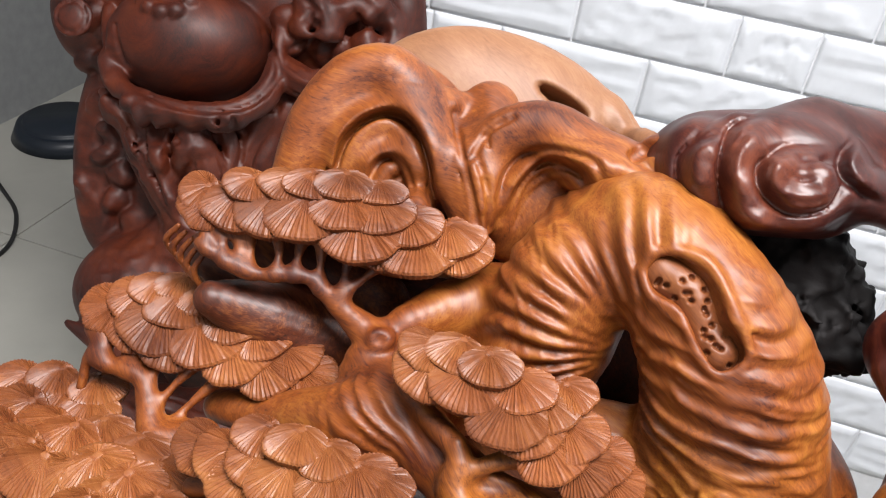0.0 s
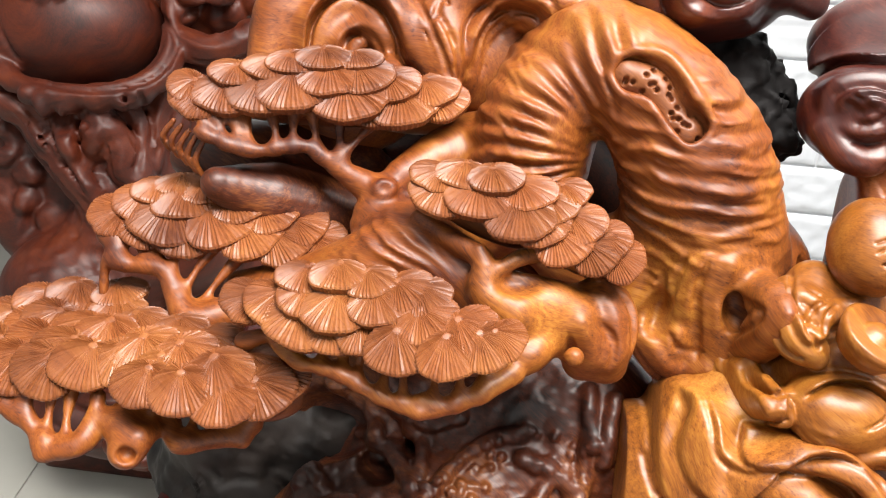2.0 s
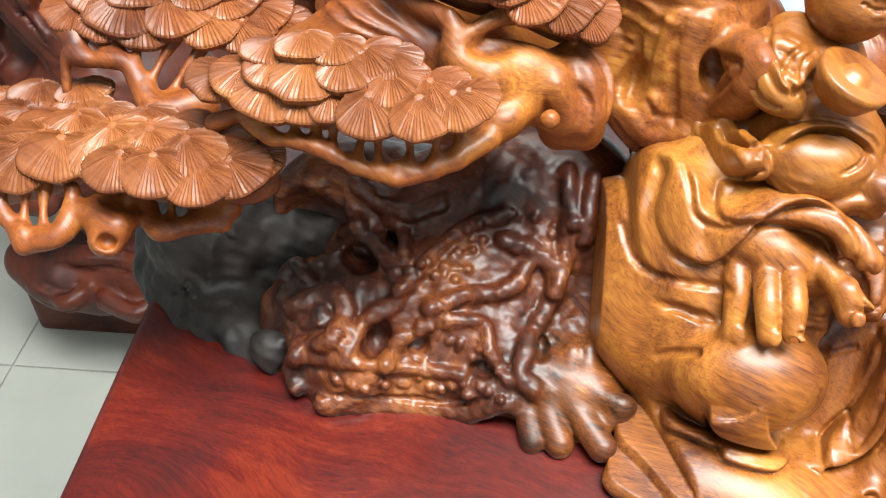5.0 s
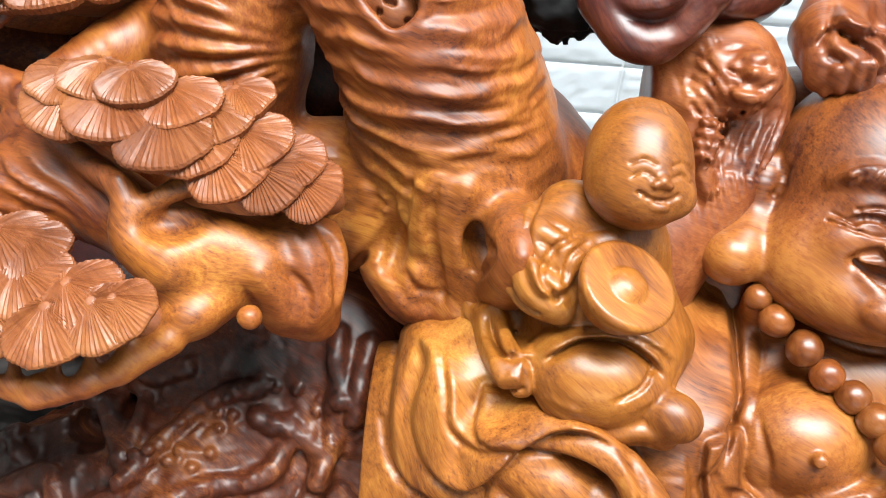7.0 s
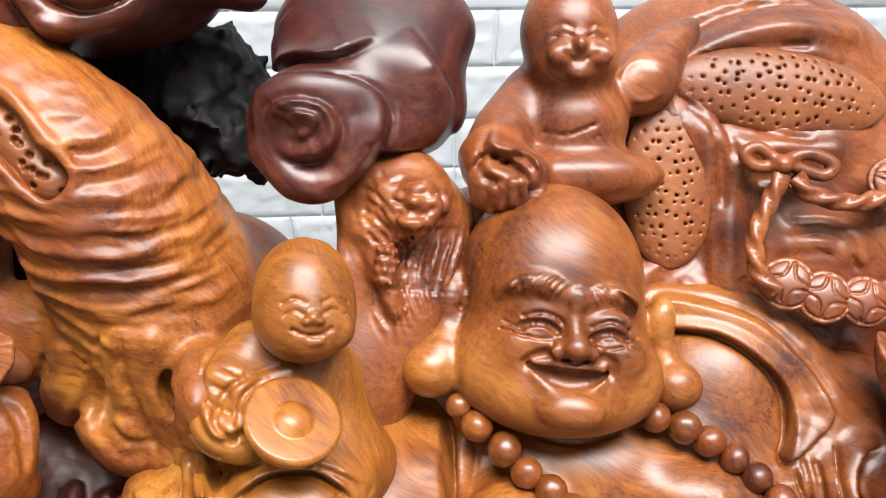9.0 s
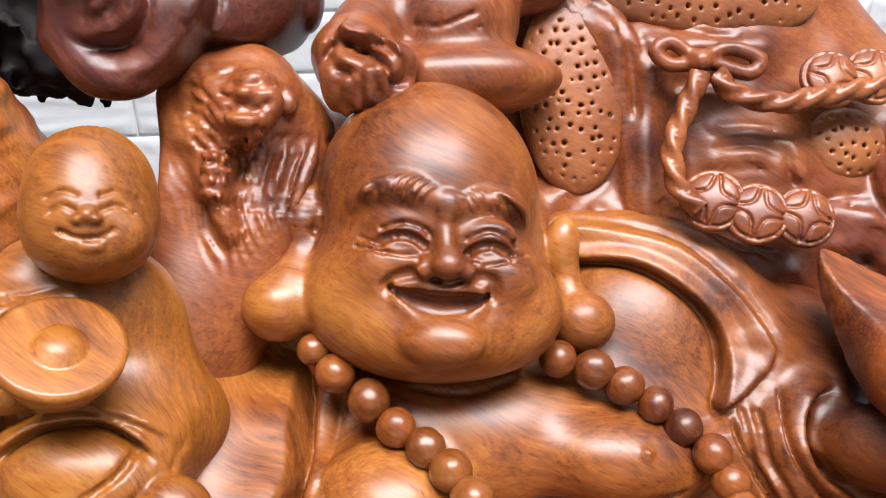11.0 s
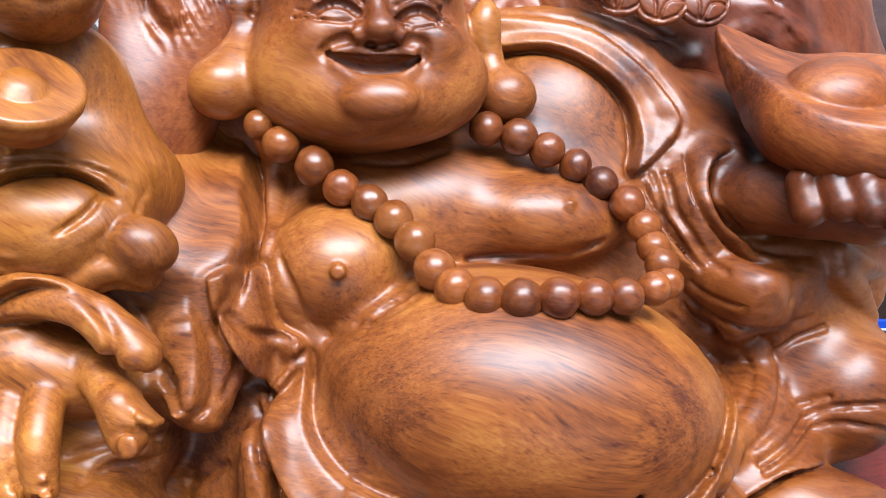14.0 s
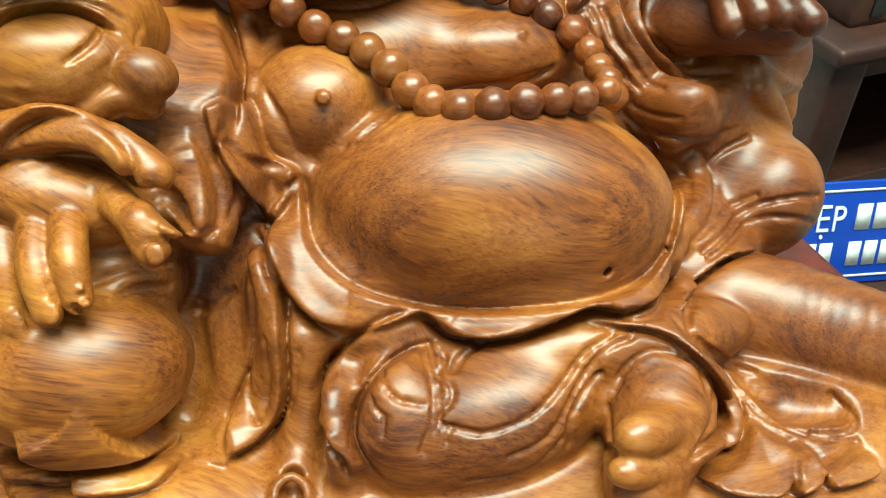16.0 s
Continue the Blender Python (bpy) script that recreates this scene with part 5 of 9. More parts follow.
edge([(0.0442, -0.1613, 0.4736), (0.0517, -0.1504, 0.4748), (0.0699, -0.1450, 0.4757), (0.0888, -0.1376, 0.4861), (0.0992, -0.1303, 0.5134), (0.1094, -0.1009, 0.5546), (0.1104, -0.0837, 0.5798), (0.1034, -0.0685, 0.5946)], 0.011, 0.02)
edge([(0.0962, -0.0475, 0.5828), (0.0930, -0.0866, 0.5647), (0.0812, -0.1030, 0.5171), (0.0684, -0.1081, 0.4946), (0.0541, -0.1235, 0.4807), (0.0479, -0.1479, 0.4754)], 0.008, 0.02)
edge([(0.1052, -0.0356, 0.5938), (0.1074, -0.0645, 0.5931), (0.1127, -0.0885, 0.5718), (0.1280, -0.1210, 0.5642), (0.1476, -0.1347, 0.5600), (0.1636, -0.1390, 0.5603)], 0.009, 0.03)
edge([(0.2024, -0.1409, 0.5659), (0.1806, -0.1406, 0.5642), (0.1604, -0.1327, 0.5482), (0.1336, -0.1387, 0.5314), (0.1205, -0.1549, 0.5257), (0.1162, -0.1785, 0.5195)], 0.004, 0.03)
edge([(0.1984, -0.1398, 0.5680), (0.2099, -0.1448, 0.5618), (0.2224, -0.1480, 0.5426), (0.2417, -0.1681, 0.5493), (0.2747, -0.1760, 0.5526), (0.3032, -0.1819, 0.5638), (0.3263, -0.1818, 0.5672), (0.3495, -0.1918, 0.5658), (0.3766, -0.1876, 0.5637), (0.4066, -0.1624, 0.5622), (0.4064, -0.1578, 0.5934)], 0.010, 0.02)
edge([(0.2242, -0.1554, 0.5411), (0.1936, -0.1527, 0.5378), (0.1680, -0.1637, 0.5372), (0.1494, -0.1736, 0.5253), (0.1377, -0.1891, 0.5100), (0.1415, -0.2028, 0.4957), (0.1532, -0.2179, 0.4792)], 0.003, 0.03)
edge([(0.3188, -0.1812, 0.5544), (0.3410, -0.1934, 0.5535), (0.3684, -0.2057, 0.5498), (0.3864, -0.2234, 0.5401), (0.4059, -0.2413, 0.5135), (0.4235, -0.2440, 0.4684), (0.3720, -0.2836, 0.5055), (0.3481, -0.2951, 0.5050)], 0.008, 0.012)
edge([(0.3571, -0.2941, 0.4993), (0.4131, -0.2674, 0.4660), (0.4334, -0.2529, 0.4676), (0.4408, -0.2319, 0.4755), (0.4145, -0.2270, 0.5176), (0.3902, -0.2161, 0.5437), (0.3857, -0.1871, 0.5495)], 0.008, 0.014)
edge([(-0.0818, -0.1435, 0.5516), (-0.0758, -0.1407, 0.5238), (-0.0568, -0.1351, 0.4978), (-0.0280, -0.1371, 0.4888), (0.0027, -0.1317, 0.4792), (0.0128, -0.1144, 0.4740)], 0.014, 0.03)
edge([(0.1157, -0.1799, 0.5182), (0.1163, -0.1908, 0.5086), (0.1251, -0.2015, 0.4983), (0.1274, -0.2074, 0.4811)], 0.007, 0.014)
edge([(0.0965, -0.0327, 0.6718), (0.1019, -0.0169, 0.6850), (0.1128, 0.0161, 0.6790), (0.1193, 0.0336, 0.6880), (0.1225, 0.0837, 0.6973), (0.1208, 0.1235, 0.7096)], 0.006, 0.02)
edge([(0.3958, -0.1978, 0.5487), (0.4291, -0.1627, 0.5308), (0.4604, -0.1403, 0.5242), (0.4868, -0.1361, 0.5323), (0.5406, -0.1124, 0.5077)], 0.007, 0.014)
body.flap([(-0.0543, -0.1371, 0.4931), (0.0102, -0.1379, 0.4788), (0.0046, -0.1570, 0.4823), (-0.0153, -0.1664, 0.4857), (-0.0561, -0.1572, 0.4887)], 0.010, V16)
body.flap([(-0.1078, -0.1004, 0.4870), (-0.0861, -0.1196, 0.4881), (-0.0590, -0.1361, 0.4927), (-0.0608, -0.1452, 0.4896), (-0.0863, -0.1323, 0.4873), (-0.1085, -0.1191, 0.4831)], 0.008, V16)
body.flap([(0.3756, -0.2815, 0.4662), (0.4134, -0.2745, 0.4656), (0.4389, -0.2540, 0.4680), (0.4492, -0.2687, 0.4656), (0.4586, -0.2851, 0.4639), (0.4392, -0.3072, 0.4626), (0.4172, -0.3128, 0.4626), (0.3868, -0.2988, 0.4643)], 0.012, V16)
body.flap([(0.4578, -0.2875, 0.4637), (0.4680, -0.2854, 0.4636), (0.4720, -0.3025, 0.4620), (0.4582, -0.3132, 0.4614), (0.4368, -0.3153, 0.4619)], 0.014, V16)
body.flap([(0.4688, -0.3065, 0.4617), (0.5053, -0.3021, 0.4604), (0.5159, -0.3129, 0.4584), (0.5051, -0.3223, 0.4578), (0.4679, -0.3211, 0.4601)], 0.010, V16)
body.rod([(0.0437, -0.0602, 0.5388), (0.0382, -0.0829, 0.5058), (0.0254, -0.1062, 0.4760)], [0.007, 0.010, 0.006], 0.008, True)
body.ball((0.0845, -0.1942, 0.4688), (0.012, 0.020, 0.02), V16, 0, 0.004, True)
body.rod([(0.0720, -0.1936, 0.4673), (0.0760, -0.1864, 0.4709), (0.0874, -0.1836, 0.4734), (0.0956, -0.1914, 0.4679), (0.0954, -0.1994, 0.4634)], 0.0035, 0.004)
body.rod([(0.4627, -0.2227, 0.4791), (0.4820, -0.2500, 0.4756), (0.5164, -0.2646, 0.4710)], [0.012, 0.022, 0.016], 0.008, True)
crease([(0.1999, -0.2181, 0.5237), (0.2179, -0.2291, 0.5215), (0.2380, -0.2323, 0.5242), (0.2605, -0.2303, 0.5285), (0.2900, -0.2146, 0.5351), (0.3130, -0.2035, 0.5456), (0.3355, -0.1995, 0.5517)], 0.0030)
crease([(0.2350, -0.2423, 0.5015), (0.2661, -0.2410, 0.5100), (0.2968, -0.2211, 0.5283), (0.3251, -0.2073, 0.5450), (0.3492, -0.2055, 0.5497)], 0.0028)
crease([(0.2857, -0.2408, 0.4908), (0.2863, -0.2358, 0.5144), (0.3003, -0.2245, 0.5231), (0.3200, -0.2138, 0.5302)], 0.0030)
crease([(0.2068, -0.2384, 0.4826), (0.2490, -0.2442, 0.4816), (0.2732, -0.2427, 0.4990), (0.2805, -0.2402, 0.5059)], 0.0024)
crease([(0.2011, -0.1503, 0.5387), (0.1968, -0.1865, 0.5363), (0.1892, -0.2087, 0.5271), (0.1761, -0.2216, 0.5091)], 0.0022)
crease([(0.2069, -0.1505, 0.5393), (0.2002, -0.1925, 0.5353), (0.1920, -0.2129, 0.5247), (0.1791, -0.2238, 0.5065)], 0.0022)
crease([(0.2139, -0.1563, 0.5383), (0.2133, -0.1700, 0.5371), (0.2038, -0.1791, 0.5367)], 0.0020)
crease([(0.2027, -0.1821, 0.5366), (0.2093, -0.1926, 0.5368), (0.2061, -0.2033, 0.5339), (0.1954, -0.2092, 0.5283)], 0.0020)
crease([(0.1924, -0.2105, 0.5266), (0.1968, -0.2195, 0.5210), (0.1942, -0.2244, 0.5140)], 0.0020)
crease([(0.1661, -0.1642, 0.5365), (0.1653, -0.1806, 0.5362), (0.1723, -0.1929, 0.5348), (0.1870, -0.1994, 0.5323)], 0.0022)
crease([(0.1533, -0.1756, 0.5292), (0.1541, -0.1869, 0.5279), (0.1597, -0.1986, 0.5267)], 0.0020)
crease([(0.1574, -0.1965, 0.5264), (0.1539, -0.2039, 0.5177)], 0.0020)
crease([(0.2421, -0.1677, 0.5439), (0.2283, -0.1705, 0.5412), (0.2165, -0.1793, 0.5382)], 0.0044)
crease([(0.3272, -0.2259, 0.5201), (0.3386, -0.2188, 0.5333), (0.3582, -0.2169, 0.5426), (0.3780, -0.2247, 0.5408), (0.3889, -0.2375, 0.5339), (0.3876, -0.2575, 0.5247)], 0.0032)
crease([(0.3196, -0.2311, 0.5110), (0.3210, -0.2275, 0.4722), (0.3078, -0.2526, 0.4888)], 0.0030)
crease([(0.3597, -0.2878, 0.5099), (0.3838, -0.2704, 0.5168), (0.3968, -0.2500, 0.5202)], 0.0028)
crease([(0.5110, -0.0450, 0.5509), (0.5321, -0.0428, 0.5712), (0.5616, -0.0413, 0.5806)], 0.0036)
crease([(0.4667, -0.1262, 0.5365), (0.5381, -0.0878, 0.5350), (0.5677, -0.1003, 0.5492), (0.6054, -0.1011, 0.5436)], 0.0034)
crease([(0.4680, -0.1318, 0.5324), (0.5455, -0.0970, 0.5293), (0.6047, -0.1070, 0.5176)], 0.0030)
crease([(0.4602, -0.1173, 0.5409), (0.5081, -0.0924, 0.5442), (0.5482, -0.0856, 0.5483)], 0.0026)
crease([(0.4927, -0.1359, 0.5324), (0.4595, -0.1421, 0.5228), (0.4109, -0.1860, 0.5451), (0.3987, -0.2169, 0.5415), (0.4514, -0.2064, 0.4821), (0.4694, -0.2212, 0.4790)], 0.0042)
crease([(0.4474, -0.2295, 0.4772), (0.4535, -0.2537, 0.4705), (0.4793, -0.2789, 0.4647), (0.5161, -0.2959, 0.4606)], 0.0030)
crease([(0.5214, -0.2581, 0.4722), (0.5262, -0.2788, 0.4656), (0.5121, -0.2865, 0.4630), (0.4837, -0.2803, 0.4645)], 0.0028)
crease([(0.0968, -0.0341, 0.6701), (0.1084, -0.0363, 0.6548), (0.1345, -0.0337, 0.6406)], 0.0042)
crease([(0.1149, -0.0398, 0.5932), (0.1214, -0.0502, 0.6210), (0.1387, -0.0388, 0.6299)], 0.0036)
crease([(0.0960, -0.1031, 0.5371), (0.0905, -0.1191, 0.5046), (0.0778, -0.1339, 0.4864)], 0.0030)
crease([(0.0751, -0.1045, 0.5067), (0.0739, -0.1172, 0.4958), (0.0761, -0.1353, 0.4853)], 0.0030)
crease([(0.1136, -0.1289, 0.5441), (0.1032, -0.1393, 0.5088), (0.0967, -0.1426, 0.4953)], 0.0022)
crease([(0.0402, -0.0535, 0.5386), (0.0551, -0.0599, 0.5420), (0.0777, -0.0610, 0.5558)], 0.0040)
crease([(0.0495, -0.0468, 0.5612), (0.0538, -0.0568, 0.5445)], 0.003)
crease([(-0.0140, -0.0743, 0.6045), (0.0112, -0.0710, 0.6058), (0.0373, -0.0600, 0.5932)], 0.0036)
crease([(-0.0101, -0.0977, 0.6027), (0.0120, -0.0805, 0.5954), (0.0339, -0.0706, 0.5820)], 0.0040)
body.fold([(0.4794, -0.0417, 0.5943), (0.5090, -0.0357, 0.5593), (0.5079, -0.0561, 0.5462), (0.4691, -0.0998, 0.5491), (0.4081, -0.1618, 0.5761), (0.4317, -0.1373, 0.5175)], [0.005, 0.006, 0.007, 0.007, 0.006, 0.005], 0.008, V16, 0.3)
body.fold([(0.4487, 0.0156, 0.6969), (0.4740, 0.0256, 0.6510), (0.5100, 0.0099, 0.6169), (0.5349, -0.0076, 0.6180), (0.5523, -0.0157, 0.6237)], [0.007, 0.008, 0.009, 0.008, 0.006], 0.008, V16, 0.5)
body.fold([(0.4546, 0.0205, 0.6456), (0.4624, -0.0151, 0.6300), (0.4865, -0.0402, 0.6312), (0.5443, -0.0179, 0.6136)], [0.006, 0.007, 0.007, 0.006], 0.008, V16, 0.5)
body.lip([(0.0768, -0.0693, 0.6226), (0.0651, -0.0734, 0.6228), (0.0530, -0.0572, 0.6318), (0.0460, -0.0436, 0.6441)], 0.006, V16, 0.02)

# sleeve that falls from the raised hand, in curving folds
for pts, h, wide in (
        ([(0.4589, -0.0104, 0.6274), (0.4428, 0.0211, 0.6384), (0.4270, 0.0431, 0.6674), (0.4257, 0.0606, 0.6780)], 0.008, 0.02), ([(0.5305, -0.0035, 0.6180), (0.5025, 0.0112, 0.6181), (0.4716, 0.0224, 0.6471), (0.4591, 0.0416, 0.6703), (0.4672, 0.0748, 0.6930)], 0.010, 0.03),
        ([(0.5189, 0.0180, 0.6257), (0.4969, 0.0263, 0.6370), (0.4808, 0.0316, 0.6531), (0.4760, 0.0423, 0.6703), (0.4860, 0.0577, 0.6871), (0.5091, 0.0669, 0.6942)], 0.010, 0.014)):
    body.lip(pts, h, V12, wide, 0.0022, 0.006)
for pts, r in (([(0.4473, 0.0629, 0.6788), (0.4463, 0.0369, 0.6603), (0.4595, 0.0140, 0.6381), (0.4712, -0.0147, 0.6341)], 0.0034), ([(0.4361, 0.0621, 0.6808), (0.4371, 0.0338, 0.6591), (0.4520, 0.0135, 0.6341)], 0.0028), ([(0.4816, 0.0511, 0.6803), (0.4805, 0.0370, 0.6615), (0.4957, 0.0295, 0.6395)], 0.0040), ([(0.4295, -0.0078, 0.5866), (0.4511, -0.0110, 0.5643), (0.4785, -0.0256, 0.5394), (0.4772, -0.0545, 0.5466)], 0.0026), ([(0.4343, -0.0059, 0.5900), (0.4588, -0.0087, 0.5669), (0.4846, -0.0266, 0.5427)], 0.0022),
               ([(0.2200, -0.0355, 0.6720), (0.1971, -0.0413, 0.6636), (0.1786, -0.0392, 0.6532)], 0.0026), ([(0.2208, -0.0434, 0.6744), (0.1999, -0.0504, 0.6671), (0.1835, -0.0483, 0.6565)], 0.0022), ([(0.2645, 0.0200, 0.6491), (0.3105, 0.0188, 0.6492), (0.3498, 0.0072, 0.6511), (0.3749, 0.0085, 0.6600)], 0.0030)):
    body.groove(pts, r, 0.0022, 5, V12)

body.ball((-0.245, -0.07, 0.43), (0.10, 0.14, 0.085), None, 0, 0.02, True)
# rounded side of the sleeved knee, its hem and creases
body.shave((-0.146, -0.0422, 0.6062), (-0.50, -0.71, 0.49), (-0.18, -0.36, 0.46), (-0.088, 0.34, 0.92), 0.02)
body.shave((-0.170, -0.0330, 0.6000), (-0.87, -0.41, 0.28), (-0.18, -0.36, 0.46), (-0.088, 0.34, 0.92), 0.02)
body.shave((-0.133, -0.0916, 0.4871), (-0.72, -0.59, -0.32), (-0.18, -0.36, 0.472), (-0.088, 0.34, 0.75), 0.02)
body.shave((-0.1527, 0.0558, 0.6897), (-0.75, -0.05, 0.64), (-0.18, -0.1, 0.60), (0.0, 0.34, 0.92), 0.02)
body.rod([(-0.1415, 0.0387, 0.7025), (-0.1370, 0.0259, 0.6968), (-0.1413, 0.0150, 0.6813), (-0.1481, 0.0010, 0.6660), (-0.1462, -0.0138, 0.6552), (-0.1353, -0.0291, 0.6486), (-0.1120, -0.0431, 0.6449), (-0.0771, -0.0493, 0.6497)], [0.007, 0.009, 0.008, 0.006, 0.005, 0.0045, 0.004, 0.003], 0.004, True)
body.groove([(-0.1639, 0.0141, 0.6372), (-0.1573, -0.0110, 0.6263), (-0.1462, -0.0276, 0.6200), (-0.1290, -0.0455, 0.6221), (-0.1008, -0.0573, 0.6268), (-0.0729, -0.0627, 0.6296)], 0.0042, 0.004, 5, V3)
body.rod([(-0.1251, -0.0643, 0.5961), (-0.1123, -0.0647, 0.5994), (-0.0919, -0.0749, 0.6002)], [0.003, 0.005, 0.006], 0.004, True)
body.rod([(-0.1251, -0.0859, 0.5506), (-0.1129, -0.0917, 0.5632), (-0.0944, -0.1057, 0.5821)], [0.003, 0.004, 0.005], 0.004, True)

body.rod([(0.5745, -0.0069, 0.6325), (0.6093, -0.0105, 0.6134), (0.6452, -0.0015, 0.5978)], [0.014, 0.009, 0.002], 0.006)
body.rod([(0.5764, -0.0142, 0.6185), (0.6001, -0.0188, 0.5923), (0.6184, -0.0256, 0.5699)], [0.015, 0.013, 0.007], 0.005)

hc = np.array((0.2157, 0.1399, 0.7913))
head = Clay(hc - 0.134, hc + 0.134, 0.0012)
head.ball((0.2164, 0.1697, 0.8047), (0.082, 0.090, 0.080), V12, 0, 0.02)
head.ball((0.213, 0.1325, 0.7529), (0.086, 0.062, 0.072), V12, 0, 0.03)
head.ball((0.1682, 0.1006, 0.7714), (0.042, 0.038, 0.030), V12, 0, 0.024)
head.ball((0.2572, 0.085, 0.7682), (0.042, 0.038, 0.030), V12, 0, 0.024)
# full chin
head.ball((0.2115, 0.0768, 0.7587), (0.058, 0.032, 0.040), V12, 0, 0.016)
# round cheeks under the eyes
head.ball((0.1816, 0.0927, 0.8058), (0.022, 0.016, 0.014), V12, 14, 0.012)
head.ball((0.2534, 0.0794, 0.8022), (0.022, 0.016, 0.014), V12, -10, 0.012)
# lids
head.ball((0.1943, 0.1044, 0.8266), (0.020, 0.0135, 0.012), V12, 0, 0.006)
head.ball((0.2466, 0.0939, 0.8228), (0.020, 0.0135, 0.012), V12, 0, 0.006)
# nose
head.rod([(0.22, 0.1001, 0.8359), (0.2193, 0.085, 0.8243), (0.219, 0.0775, 0.8186)], [0.0045, 0.006, 0.008], 0.007)
head.ball((0.2197, 0.0749, 0.8149), (0.0125, 0.009, 0.0115), V12, 0, 0.005)
head.ball((0.2037, 0.0802, 0.8102), (0.0105, 0.0085, 0.010), V12, 0, 0.004)
head.ball((0.2337, 0.0752, 0.8095), (0.0105, 0.0085, 0.010), V12, 0, 0.004)
head.bump((0.2101, 0.0635, 0.8122), (0.004, 0.0025, 0.005), V12, 0, 0.002, True)
head.bump((0.2251, 0.0611, 0.8119), (0.004, 0.0025, 0.005), V12, 0, 0.002, True)
head.groove([(0.201, 0.0848, 0.8145), (0.1965, 0.081, 0.8098), (0.1995, 0.0769, 0.8044)], 0.0024, 0.003, 4, V12)
head.groove([(0.2373, 0.0789, 0.814), (0.2416, 0.0739, 0.8094), (0.2378, 0.0709, 0.8042)], 0.0024, 0.003, 4, V12)
# laughing eyes
head.groove([(0.1769, 0.0989, 0.821), (0.1842, 0.0947, 0.8271), (0.1918, 0.0905, 0.8299), (0.1992, 0.0902, 0.8274), (0.2057, 0.0892, 0.8221)], 0.0034, 0.0012, 5, V12)
head.groove([(0.2332, 0.0824, 0.8182), (0.239, 0.0812, 0.8232), (0.2464, 0.0794, 0.8256), (0.2536, 0.0817, 0.8217), (0.2608, 0.0828, 0.816)], 0.0034, 0.0012, 5, V12)
head.groove([(0.1798, 0.1033, 0.828), (0.194, 0.0949, 0.8367), (0.205, 0.0914, 0.8341), (0.2095, 0.0899, 0.8292)], 0.0018, 0.002, 5, V12)
head.groove([(0.2324, 0.0837, 0.8288), (0.2463, 0.0846, 0.8333), (0.2585, 0.0849, 0.8275), (0.2656, 0.0845, 0.8195)], 0.0018, 0.002, 5, V12)
for pts in ([(0.1664, 0.1147, 0.815), (0.1732, 0.1027, 0.8185), (0.1795, 0.0961, 0.8192)], [(0.1644, 0.1132, 0.8086), (0.1735, 0.0998, 0.8144), (0.1806, 0.0925, 0.8159)], [(0.2614, 0.0814, 0.8159), (0.27, 0.0892, 0.8095), (0.2754, 0.0973, 0.8048)], [(0.2616, 0.0799, 0.8119), (0.2695, 0.0848, 0.8047), (0.2742, 0.0912, 0.7991)], [(0.1823, 0.0942, 0.8153), (0.1909, 0.0878, 0.8167), (0.2012, 0.0858, 0.8179)], [(0.2368, 0.0779, 0.8142), (0.2471, 0.0765, 0.8127), (0.257, 0.0802, 0.8113)]):
    head.groove(pts, 0.0014, 0.0015, 4, V12)
# brows: raised bands combed with slanting cuts
for out, base in ((-1, [(0.1674, 0.1256, 0.8365), (0.179, 0.1176, 0.8488), (0.1955, 0.1074, 0.8555), (0.2142, 0.0959, 0.8517)]), (1, [(0.228, 0.0913, 0.848), (0.2442, 0.0959, 0.8495), (0.2613, 0.099, 0.8435), (0.2698, 0.1031, 0.8334)])):
    head.rod(head.snap([tuple(q) for q in curve_points(base, 0.1, 4)[0]], V12, 0.04, 0.0070), list(0.006 + 0.0062 * np.sin(np.linspace(0.15, 2.99, 4 * len(base) - 3)) ** 0.5), 0.004, False, 1)
    line = curve_points(base, 0.1, 4)[0]
    across, upward = Vector(V12[0]) * out, Vector(V12[1])
    for k in range(1, len(line) - 1):
        top = Vector(line[k]) + upward * 0.0075 - across * 0.005
        low = Vector(line[k]) - upward * 0.0085 + across * 0.007
        head.rod(head.snap([tuple(top.lerp(low, s / 5) + (upward + across) * 0.0022 * math.sin(math.pi * s / 5)) for s in range(6)], V12, 0.03, 0.0002), [0.0010, 0.0020, 0.0024, 0.0023, 0.0018, 0.0009], 0.0005, False, 2)
head.bump((0.2219, 0.0971, 0.8463), (0.008, 0.009, 0.005), V12, 0, 0.005)
# smile
head.groove([(0.1963, 0.0802, 0.8067), (0.1872, 0.0801, 0.8046), (0.181, 0.0796, 0.7988)], 0.0034, 0.006, 5, V12)
head.groove([(0.2401, 0.0734, 0.8066), (0.2474, 0.0701, 0.8032), (0.2471, 0.068, 0.7948)], 0.0034, 0.006, 5, V12)
lip = head.snap([(0.1862, 0.0775, 0.8005), (0.2, 0.072, 0.8044), (0.2099, 0.0669, 0.8028), (0.2165, 0.064, 0.8017), (0.2241, 0.0647, 0.8027), (0.2338, 0.0657, 0.8027), (0.2408, 0.0675, 0.798)], V12, 0.03, 0.0015)
head.rod(lip, [0.0012, 0.0026, 0.0028, 0.0022, 0.0028, 0.0026, 0.0012], 0.003)
low = head.snap([(0.1876, 0.0711, 0.7914), (0.1986, 0.0598, 0.7862), (0.2125, 0.053, 0.7847), (0.227, 0.0548, 0.7853), (0.2388, 0.0619, 0.7893)], V12, 0.03, 0.002)
head.rod(low, [0.0012, 0.0022, 0.0030, 0.0022, 0.0012], 0.008)
